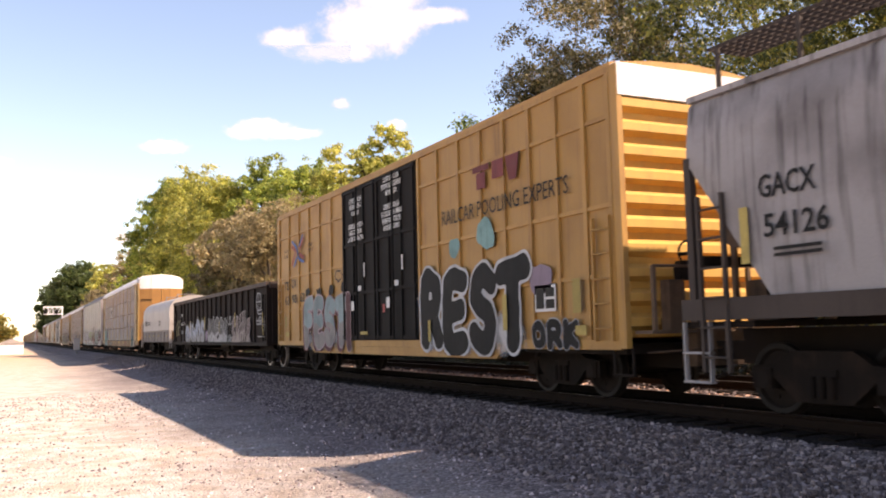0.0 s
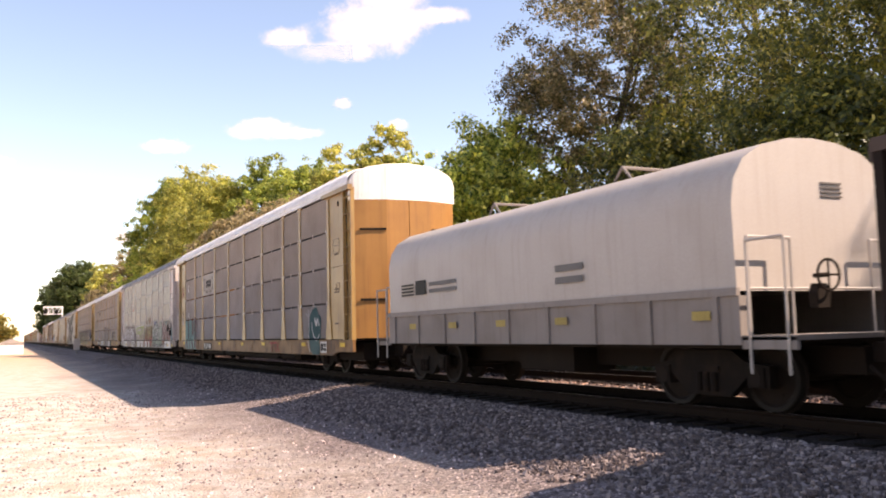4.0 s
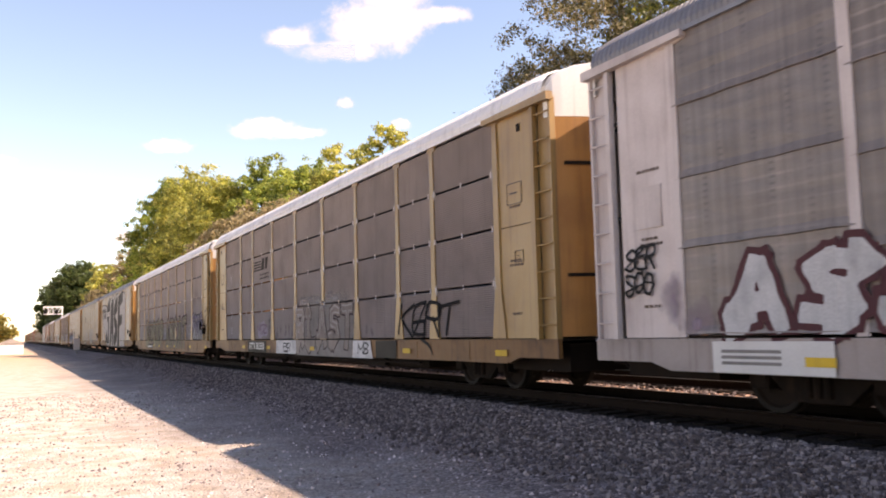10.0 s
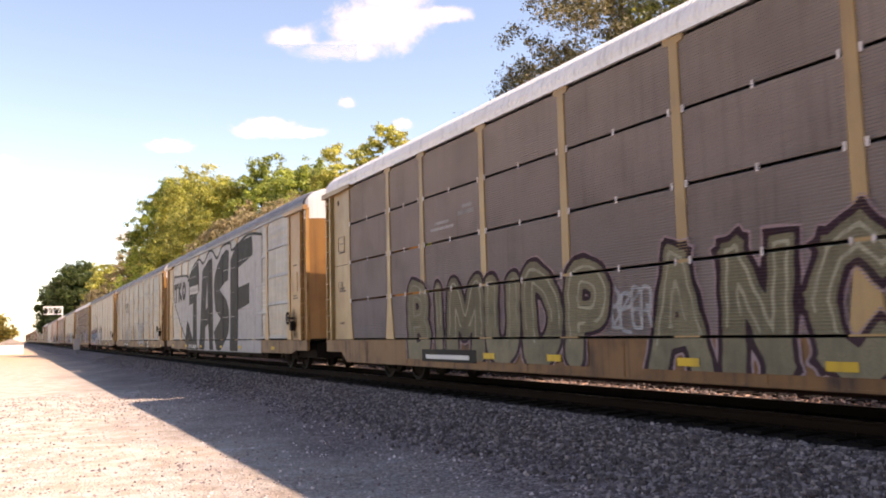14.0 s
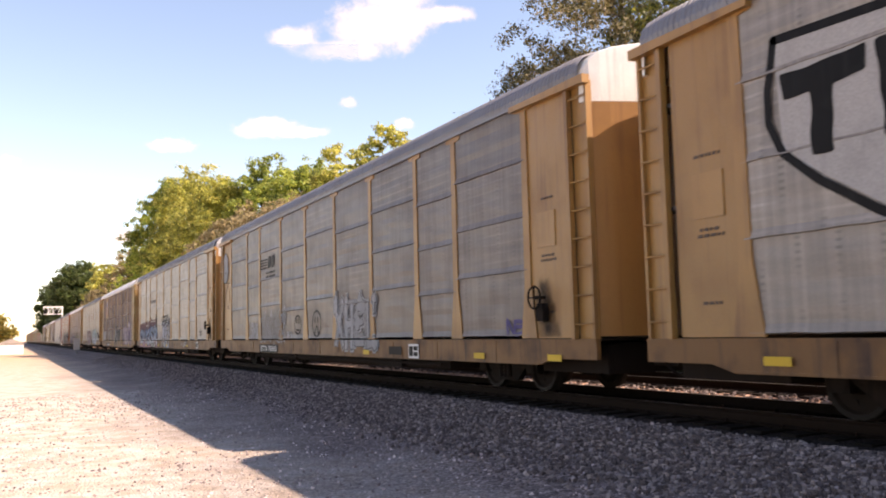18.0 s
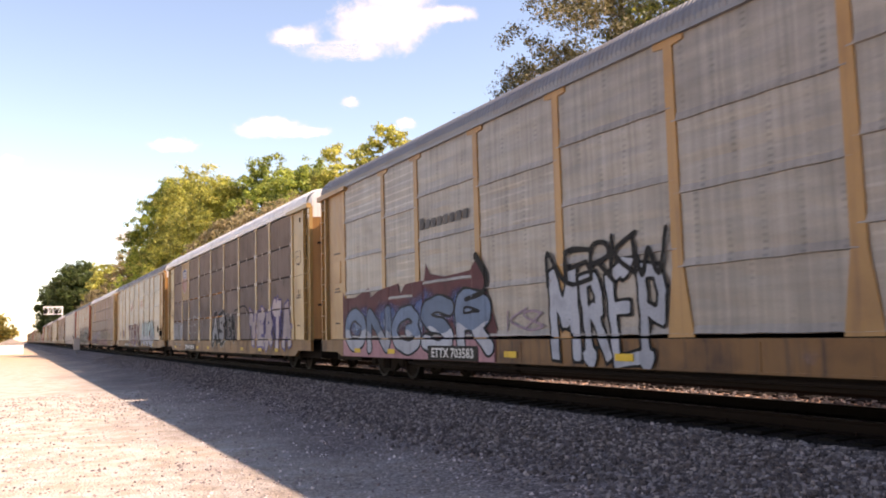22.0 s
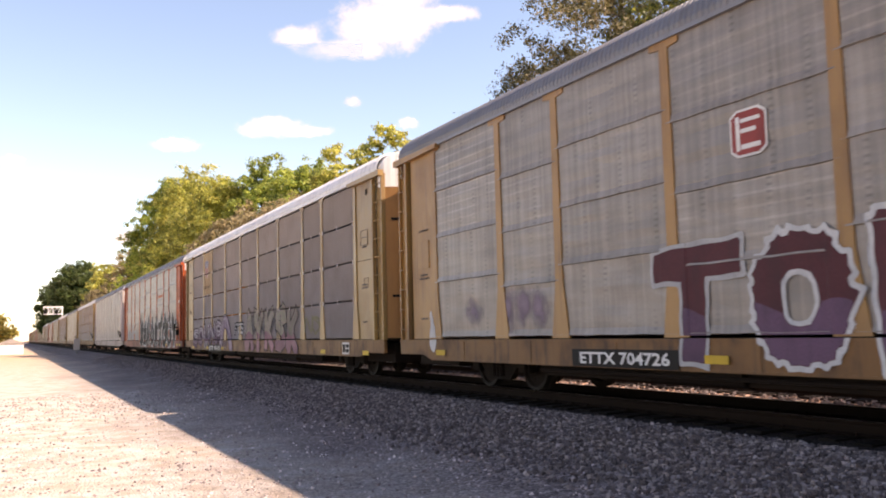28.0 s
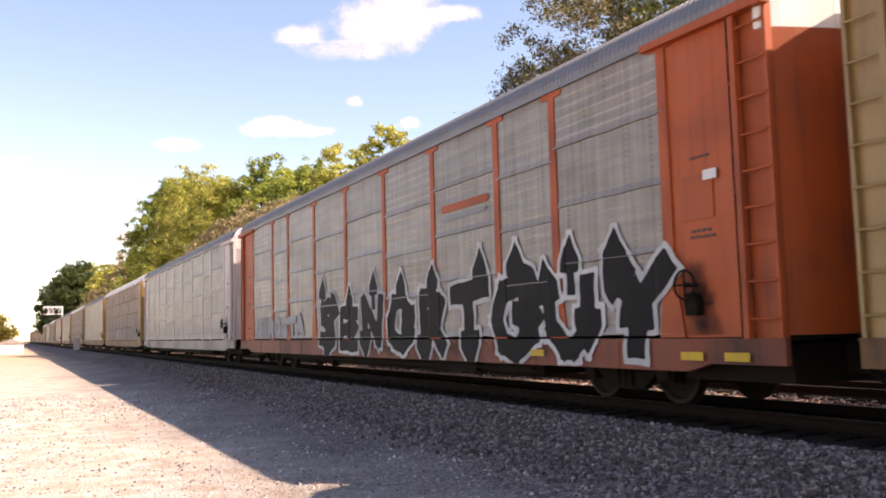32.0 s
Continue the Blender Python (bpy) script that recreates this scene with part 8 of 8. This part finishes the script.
for q in ([(9.38, 2.04), (9.48, 2.04), (9.6, 1.13), (9.5, 1.13)], rect(-9.2, -9.12, 1.2, 1.95), rect(-5.15, -5.02, 1.35, 1.95), rect(-1.36, -1.22, 1.5, 2.1), rect(1.95, 2.05, 1.35, 1.8), rect(5.0, 5.12, 1.5, 2.1)):
    lift("yellow_stripe", [q], S_YELLOW, GOND, OG + 0.012, "yellow reflective strip")
lettering("reporting_mark", "SMIX", -7.95, 2.22, 0.17, WHITE, GOND, OG, width=0.72)
lettering("car_number", "6602 29", -7.8, 1.78, 0.17, WHITE, GOND, OG, width=1.2)
for q in bars(-7.8, -7.2, 1.35, 1.55, 2) + bars(8.5, 9.5, 1.55, 1.78, 2) + bars(8.6, 9.6, 1.1, 1.16, 1):
    lift("stencil", [q], S_SILVER, GOND, OG - 0.02)
tag(GOND, "MON", 8.5, 9.6, 1.55, 1.85, S_SILVER, 0.02, OG - 0.02, 12)
tag(GOND, "ND", 9.55, 9.95, 1.3, 1.7, S_SILVER, 0.02, OG - 0.02, 13)
tag(GOND, "SE", -9.3, -8.5, 1.3, 2.1, S_OLIVE, 0.02, 1.52, 8)

# ---------------------------------------------------------------- trees
def tree(x, y, height, spread, mat, seed, leaves, size, low=0.25, gaps=0.5, label="", base=None, lobes=60, trunk=None):
    """Tapered trunk and forking limbs; leaves sit in uneven tufts round the limb ends."""
    rng = np.random.default_rng(seed)
    z0 = ground_height(x, y) - 0.05 if base is None else base
    ob = thing("tree", label or "broad leafy tree behind the tracks", "tree", "trees along the track", pose(x, y, z0))
    s = Shape()
    tr = trunk or height * 0.017 + 0.06
    p = Vector((0, 0, 0))
    pts = [p]
    for k in range(6):
        p = p + Vector((rng.normal(0, 0.022) * height, rng.normal(0, 0.022) * height, height * 0.13))
        pts.append(p)
    for k in range(6):
        s.tube(pts[k], pts[k + 1], tr * (1 - 0.14 * k), tr * (1 - 0.14 * (k + 1)), 8)
    tips = []
    pull = 0.62 if gaps < 0.46 else 0.85
    nl = 13
    for k in range(nl):
        q = 0.28 + 0.70 * k / nl
        i = min(5, int(q * 6))
        a = pts[i] + (pts[i + 1] - pts[i]) * (q * 6 - i)
        ang = k * 2.4 + rng.uniform(-0.5, 0.5)
        reach = pull * spread * (0.8 if q < 0.7 else 0.5) * rng.uniform(0.55, 1.0)
        end = a + Vector((math.cos(ang) * reach, math.sin(ang) * reach, min(height * rng.uniform(0.05, 0.2), height * (0.80 if gaps < 0.46 else 0.88) - a.z)))
        mid = a + (end - a) * 0.5 + Vector((0, 0, -0.03 * height))
        r = tr * (0.42 - 0.2 * q)
        s.tube(a, mid, r, r * 0.7, 6)
        s.tube(mid, end, r * 0.7, r * 0.25, 5)
        tips += [end, mid + (end - mid) * 0.4]
        for j in range(3):
            b = mid + (end - mid) * rng.uniform(0, 0.9)
            e2 = b + Vector((rng.normal(0, 0.2) * spread * pull, rng.normal(0, 0.2) * spread * pull, rng.uniform(-0.02, 0.07) * height))
            s.tube(b, e2, r * 0.4, r * 0.12, 4)
            tips.append(e2)
    part("trunk", s.mesh("trunk", BARK), ob, label="grey-brown trunk and bare limbs")
    # leafy masses: lobes round the limb ends and over the crown, each broken into smaller tufts
    zc, zr = height * (low + 1) / 2, height * (1 - low) / 2
    cen = [(t.x, t.y, t.z) for t in tips]
    rad = list(rng.uniform(0.14, 0.24, len(cen)) * spread)
    for k in range(int(lobes * (1 - gaps))):
        d = rng.normal(0, 1, 3)
        d /= np.linalg.norm(d)
        q = rng.uniform(0.58, 0.88)
        wide = 1 - 0.35 * max(0.0, d[2])
        cen.append((d[0] * spread * q * wide, d[1] * spread * q * wide, zc + d[2] * zr * q))
        rad.append(spread * rng.uniform(0.20, 0.36))
    cen, rad = np.array(cen), np.array(rad)
    cen[:, 2] = np.clip(cen[:, 2], low * height, height - rad * 0.8)
    tuft = 9
    pick = np.repeat(np.arange(len(cen)), tuft)
    d = rng.normal(0, 1, (len(pick), 3)) + np.array([0.1, -0.1, 0.25])
    d /= np.linalg.norm(d, axis=1)[:, None]
    tc = cen[pick] + d * rad[pick][:, None] * np.array([1, 1, 0.8]) * rng.uniform(0.55, 1.05, len(pick))[:, None]
    trad = rad[pick] * rng.uniform(0.28, 0.5, len(pick))
    share = trad ** 2
    own = rng.choice(len(tc), leaves, p=share / share.sum())
    d2 = rng.normal(0, 1, (leaves, 3))
    d2 /= np.linalg.norm(d2, axis=1)[:, None]
    pos = tc[own] + d2 * (trad[own] * np.minimum(np.abs(rng.normal(0.62, 0.3, leaves)), 1.25))[:, None] * np.array([1, 1, 0.7])
    face = d2 * 0.8 + d[own] * 0.6 + np.array([0, 0, 0.35])
    leaf_mesh(ob, "crown", pos, size, mat, rng, face=face)
    return ob


def leaf_mesh(ob, name, pos, size, mat, rng, kind="", face=None):
    """Four-cornered pointed leaves; face turns them outwards from their tuft."""
    n = len(pos)
    w = rng.normal(0, 0.6, (n, 3)) + (0 if face is None else face)
    u = np.cross(w, rng.normal(0, 1, (n, 3)))
    u /= np.linalg.norm(u, axis=1)[:, None] + 1e-9
    v = np.cross(u, w)
    v /= np.linalg.norm(v, axis=1)[:, None] + 1e-9
    k = size * rng.uniform(0.55, 1.25, n)[:, None]
    quad = np.stack([pos - u * k, pos + v * k * 0.55 + u * k * 0.1, pos + u * k, pos - v * k * 0.55 + u * k * 0.1], 1)
    me = bpy.data.meshes.new(name)
    me.vertices.add(n * 4)
    me.loops.add(n * 4)
    me.polygons.add(n)
    me.vertices.foreach_set("co", quad.astype(np.float32).ravel())
    me.loops.foreach_set("vertex_index", np.arange(n * 4, dtype=np.int32))
    me.polygons.foreach_set("loop_start", np.arange(0, n * 4, 4, dtype=np.int32))
    me.update(calc_edges=True)
    me.materials.append(mat)
    return part(name, me, ob, kind=kind)


# the big thin-leaved tree and its neighbours, then the line of trees running away beside the track
tree(25.7, 34.2, 22.0, 5.2, LEAF_OLIVE, 11, 76000, 0.085, low=0.28, gaps=0.5, lobes=150, label="tall thin-leaved olive and brown tree showing its limbs")
tree(30.0, 29.0, 24.0, 6.5, LEAF_MIX, 12, 52000, 0.085, low=0.2, gaps=0.5, lobes=100, label="tall olive-leaved tree behind the track")
tree(25.5, 21.5, 20.0, 6.0, LEAF_MIX, 13, 52000, 0.085, low=0.15, gaps=0.4, lobes=110, label="tall green tree with yellowing leaves")
tree(24.5, 15.5, 19.0, 5.5, LEAF_MIX, 14, 52000, 0.085, low=0.15, gaps=0.4, lobes=90, label="tall yellow-green tree behind the track")
tree(21.8, 25.5, 10.5, 4.6, LEAF_MIX, 35, 42000, 0.100, low=0.05, gaps=0.0, lobes=120, label="dense olive green undergrowth tree")
tree(22.2, 18.5, 10.5, 4.4, LEAF_MIX, 36, 42000, 0.100, low=0.05, gaps=0.0, lobes=120, label="dense olive green undergrowth tree")
tree(22.0, 12.0, 10.5, 4.4, LEAF_MIX, 37, 42000, 0.100, low=0.05, gaps=0.0, lobes=120, label="dense olive green undergrowth tree")
tree(22.0, 37.5, 13.0, 5.2, LEAF_LIME, 15, 52000, 0.120, low=0.1, gaps=0.2, lobes=90, label="dense bright green tree with drooping foliage")
tree(20.5, 45.0, 12.6, 4.4, LEAF_LIME, 16, 52000, 0.120, low=0.1, gaps=0.2, lobes=80, label="dense green tree beside the track")
tree(21.0, 50.5, 15.8, 3.0, LEAF_YELLOWGREEN, 17, 40000, 0.105, low=0.2, gaps=0.45, label="slender tree turning gold")
tree(21.5, 62.0, 17.0, 3.4, LEAF_YELLOWGREEN, 18, 40000, 0.105, low=0.2, gaps=0.5, label="tall slender tree turning yellow")
tree(24.0, 78.0, 19.6, 4.5, LEAF_GREEN, 19, 60000, 0.130, low=0.15, gaps=0.1, lobes=110)
tree(23.5, 90.0, 21.7, 4.6, LEAF_GREEN, 20, 60000, 0.130, low=0.15, gaps=0.1, lobes=110)
tree(16.6, 60.0, 11.9, 5.0, LEAF_BROWN, 21, 40000, 0.105, low=0.05, gaps=0.35, lobes=80, label="round brown autumn bush tree beside the track")
tree(16.4, 71.0, 12.7, 4.6, LEAF_BROWN, 22, 30000, 0.160, low=0.06, gaps=0.4, lobes=80, label="brown autumn tree beside the track")
tree(19.5, 94.0, 21.3, 5.6, LEAF_YELLOWGREEN, 23, 80000, 0.135, low=0.08, gaps=0.0, lobes=170, label="broad yellow-green tree down the line")
tree(18.6, 106.0, 23.2, 5.4, LEAF_YELLOWGREEN, 24, 80000, 0.135, low=0.08, gaps=0.0, lobes=170, label="broad yellow-green tree down the line")
tree(16.6, 114.0, 23.0, 4.8, LEAF_GREEN, 25, 70000, 0.140, low=0.03, gaps=0.1, lobes=120)
tree(17.5, 135.0, 18.6, 5.0, LEAF_GREEN, 26, 12000, 0.240, low=0.08, gaps=0.3)
tree(17.0, 155.0, 17.0, 5.0, LEAF_BROWN, 27, 12000, 0.240, low=0.08, gaps=0.3)
tree(20.5, 178.0, 15.5, 5.5, LEAF_GREEN, 28, 40000, 0.240, low=0.06, gaps=0.0, lobes=150)
tree(17.5, 285.0, 26.5, 9.5, LEAF_DARK, 29, 60000, 0.330, low=0.03, gaps=0.0, lobes=190, label="large round dark green tree far down the line")
tree(11.0, 300.0, 20.5, 5.5, LEAF_DARK, 30, 30000, 0.330, low=0.03, gaps=0.0, lobes=120, label="dark green tree far down the line")
tree(20.5, 240.0, 23.0, 6.0, LEAF_YELLOWGREEN, 31, 24000, 0.300, low=0.04, gaps=0.1, lobes=90, label="yellowing tree far down the line")
tree(16.5, 215.0, 13.5, 4.2, LEAF_BROWN, 32, 16000, 0.260, low=0.04, gaps=0.1, lobes=80, label="brown bush tree far down the line")
# two unseen trees right of the view, added to shade the second track's ballast
tree(24.5, -1.5, 20.0, 5.5, LEAF_MIX, 33, 30000, 0.120, low=0.12, gaps=0.3, lobes=100, label="tall yellow-green tree behind the track")
tree(24.5, -11.0, 20.0, 5.5, LEAF_MIX, 34, 30000, 0.120, low=0.12, gaps=0.3, lobes=100, label="tall yellow-green tree behind the track")
for k in range(6):
    tree(18.5 + 1.5 * (k % 2), 345.0 + 45 * k, 15.0 + 2 * (k % 3), 8.0, (LEAF_GREEN, LEAF_OLIVE)[k % 2], 40 + k, 4000, 0.600, low=0.04, gaps=0.2, label="distant tree beside the track")
# on the other side, beyond the yard
tree(-1.8, 152.0, 6.6, 2.6, LEAF_GOLD, 51, 9000, 0.160, low=0.04, gaps=0.2, lobes=60, label="small golden tree beyond the gravel yard")
tree(-5.5, 160.0, 7.5, 3.4, LEAF_YELLOWGREEN, 52, 9000, 0.160, low=0.04, gaps=0.2, lobes=60, label="small yellow-green tree beyond the gravel yard")


def undergrowth():
    """Shrubs and saplings that fill the foot of the tree line."""
    rng = np.random.default_rng(77)
    ob = tagged(new("undergrowth"), "tangled green and brown shrubs at the foot of the trees", "bushes", kind="stuff")
    for mat, share in ((LEAF_SHADED, 1.6),):
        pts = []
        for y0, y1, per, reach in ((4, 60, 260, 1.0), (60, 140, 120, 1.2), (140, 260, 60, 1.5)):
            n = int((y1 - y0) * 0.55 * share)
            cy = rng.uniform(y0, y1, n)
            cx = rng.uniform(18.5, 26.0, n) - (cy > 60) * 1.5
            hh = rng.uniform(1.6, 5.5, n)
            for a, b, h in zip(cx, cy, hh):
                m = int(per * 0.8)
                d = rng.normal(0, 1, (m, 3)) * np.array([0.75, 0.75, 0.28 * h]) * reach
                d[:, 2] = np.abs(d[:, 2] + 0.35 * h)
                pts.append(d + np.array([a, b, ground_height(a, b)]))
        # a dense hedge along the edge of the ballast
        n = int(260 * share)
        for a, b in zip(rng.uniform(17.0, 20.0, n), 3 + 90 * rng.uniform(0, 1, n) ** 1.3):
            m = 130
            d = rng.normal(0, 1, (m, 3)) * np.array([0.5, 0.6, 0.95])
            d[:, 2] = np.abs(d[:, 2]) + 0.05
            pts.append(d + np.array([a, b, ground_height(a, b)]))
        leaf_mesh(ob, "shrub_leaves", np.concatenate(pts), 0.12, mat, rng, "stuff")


undergrowth()


# ---------------------------------------------------------------- things far down the line
def signal_bridge():
    ob = thing("signal_gantry", "white signal gantry over the track in the distance", "railway signal", m=pose(0, 0, 0))
    y = 260.0
    part("mast", Shape().box(11.7, 12.0, y - 0.15, y + 0.15, -0.6, 10.4).mesh("mast", SIGNAL_WHITE), ob)
    s = Shape().box(7.2, 12.0, y - 0.1, y + 0.1, 8.1, 8.4).box(7.2, 12.0, y - 0.1, y + 0.1, 10.0, 10.3)
    for k in range(5):
        x = 7.2 + k * 1.12
        s.box(x, x + 0.16, y - 0.08, y + 0.08, 8.2, 10.1)
        s.tube((x, y, 8.3), (min(12.0, x + 1.12), y, 10.1), 0.07, n=5)
    part("arm", s.mesh("arm", SIGNAL_WHITE), ob)
    for x in (7.6, 10.4):
        part("signal_head", Shape().box(x - 0.4, x + 0.4, y - 0.35, y - 0.12, 8.3, 9.5).mesh("signal_head", BLACK), ob, label="black signal head")


signal_bridge()


def box_post():
    ob = thing("equipment_post", "short pale equipment box on a post beside the track", "cabinet", m=pose(6.6, 110.0, ground_height(6.6, 110)))
    part("post", Shape().box(-0.10, 0.10, -0.10, 0.10, 0, 0.9).mesh("post", COIL_SILL), ob)
    part("box", Shape().box(-0.32, 0.32, -0.25, 0.25, 0.5, 1.75).box(-0.36, 0.36, -0.3, 0.3, 1.75, 1.82).mesh("box", COIL_HOOD), ob)


box_post()


def lattice_tower():
    ob = thing("power_pylon", "pale steel lattice pylon far away", "pylon", m=pose(-9.0, 420.0, 0))
    steel = paint("hazy_galvanised_steel", (0.55, 0.57, 0.60), amount=0.1)
    s = Shape()
    for k in range(7):
        z0, z1 = 6.5 * k, 6.5 * (k + 1)
        w0, w1 = 4.0 - 0.5 * k, 4.0 - 0.5 * (k + 1)
        for sx, sy in ((-1, -1), (1, -1), (-1, 1), (1, 1)):
            s.tube((sx * w0, sy * w0, z0), (sx * w1, sy * w1, z1), 0.12, n=4)
        s.tube((-w0, -w0, z0), (w1, -w1, z1), 0.08, n=4).tube((w0, -w0, z0), (-w1, -w1, z1), 0.08, n=4)
    part("tower", s.mesh("tower", steel), ob)
    arms = Shape()
    for z in (30, 36, 42):
        arms.tube((-6, 0, z), (6, 0, z), 0.15, n=4).tube((-6, 0, z), (0, 0, z + 2.5), 0.1, n=4).tube((6, 0, z), (0, 0, z + 2.5), 0.1, n=4)
    part("cross_arm", arms.mesh("cross_arm", steel), ob)


lattice_tower()


def small_shed():
    ob = thing("white_shed", "small white shed beyond the gravel yard", "shed", m=pose(-0.2, 146.0, -0.75))
    part("wall", Shape().box(-1.6, 1.6, -1.2, 1.2, 0, 1.7).mesh("wall", SIGNAL_WHITE), ob)
    part("roof", Shape().sweep([(-1.8, 1.65), (1.8, 1.65), (0, 2.3)], -1.4, 1.4).mesh("roof", COIL_HOOD), ob)


small_shed()


# ---------------------------------------------------------------- clouds
CLOUDS = []


def cloud(px, py, w, h, puffs, seed, label):
    """A cloud two and a half kilometres off, faced to the yard; px and py place it on the picture plane."""
    dist = 2500.0
    half = math.tan(radians(FOV / 2))
    rot = STAND.to_3x3()
    way = rot @ Vector(((2 * px / 1568 - 1) * half, (882 - 2 * py) / 1568 * half, -1))
    at = EYE_AT + way * dist
    k = 2 * half * dist / 1568
    s = Shape()
    s.add([(-1.6, -1.6, 0), (1.6, -1.6, 0), (1.6, 1.6, 0), (-1.6, 1.6, 0)], [(0, 1, 2, 3)])
    me = s.mesh("cloud", cloud_material(seed, puffs))
    for v in me.vertices:
        v.co = (v.co.x, v.co.y * 1.0, 0)
    ob = new("cloud", me)
    m = STAND.to_3x3().to_4x4()
    m.translation = at
    ob.matrix_basis = m @ Matrix.Diagonal((w * k / 2, w * k / 2, 1, 1))
    ob.visible_shadow = False
    tagged(ob, label, "cloud", "clouds in the sky", "structure")
    CLOUDS.append((ob, m, k))


cloud(635, 55, 360, 130, [(0.15, 0.05, 0.62, 0.30), (-0.72, -0.08, 0.30, 0.14), (0.75, 0.15, 0.32, 0.10), (0.25, 0.30, 0.40, 0.16), (-0.25, -0.20, 0.55, 0.12)], 1, "large bright white cumulus cloud")
cloud(470, 232, 190, 60, [(-0.1, 0.02, 0.75, 0.20), (0.55, -0.05, 0.5, 0.12), (-0.2, 0.15, 0.4, 0.12)], 2, "small flat white cloud")
cloud(290, 261, 110, 36, [(0, 0.0, 0.85, 0.26), (-0.3, 0.1, 0.4, 0.14)], 3, "small white cloud")
cloud(603, 184, 50, 30, [(0, 0, 0.75, 0.45)], 4, "tiny round white cloud")
cloud(190, 425, 150, 50, [(0, 0, 0.7, 0.2), (0.3, 0.08, 0.4, 0.12)], 6, "faint low white cloud")
cloud(700, 222, 60, 36, [(0, 0, 0.7, 0.4)], 7, "tiny faint white cloud")
cloud(0, 288, 60, 30, [(0, 0, 0.8, 0.4)], 5, "small white cloud")


# ---------------------------------------------------------------- what moves
def motions():
    times = [2.0 * i for i in range(17)]
    for car, y in CARS:
        walk(car, [(t, pose(TRACK_X, y - travel(t), 0)) for t in times])
    for car, y in CARS:
        if car.name in RACK_CARS:
            car.scale = (1.0, 1.008, 1.0)
    R7.scale = (1.0, 1.03, 1.0)      # a slightly longer car than its neighbours
    first = WHEELSETS[0]
    turn0 = travel(0.0)
    rows = []
    for i in range(961):
        t = i / 30
        rows.append((t, pose(0, 0, 0, math.degrees((travel(t) - turn0) / WHEEL_R), 0, 0)))
    walk(first, rows)
    for w in WHEELSETS[1:]:
        w.rotation_mode = "QUATERNION"
        w.animation_data_create()
        w.animation_data.action = first.animation_data.action
        w.animation_data.action_slot = first.animation_data.action_slot
    for ob, m, k in CLOUDS:
        drift = m.to_3x3() @ Vector((k * 24, k * 4, 0))
        size = ob.scale.copy()
        end = m.copy()
        end.translation = m.translation + drift
        walk(ob, [(0, m), (32, end)])
        ob.scale = size


motions()
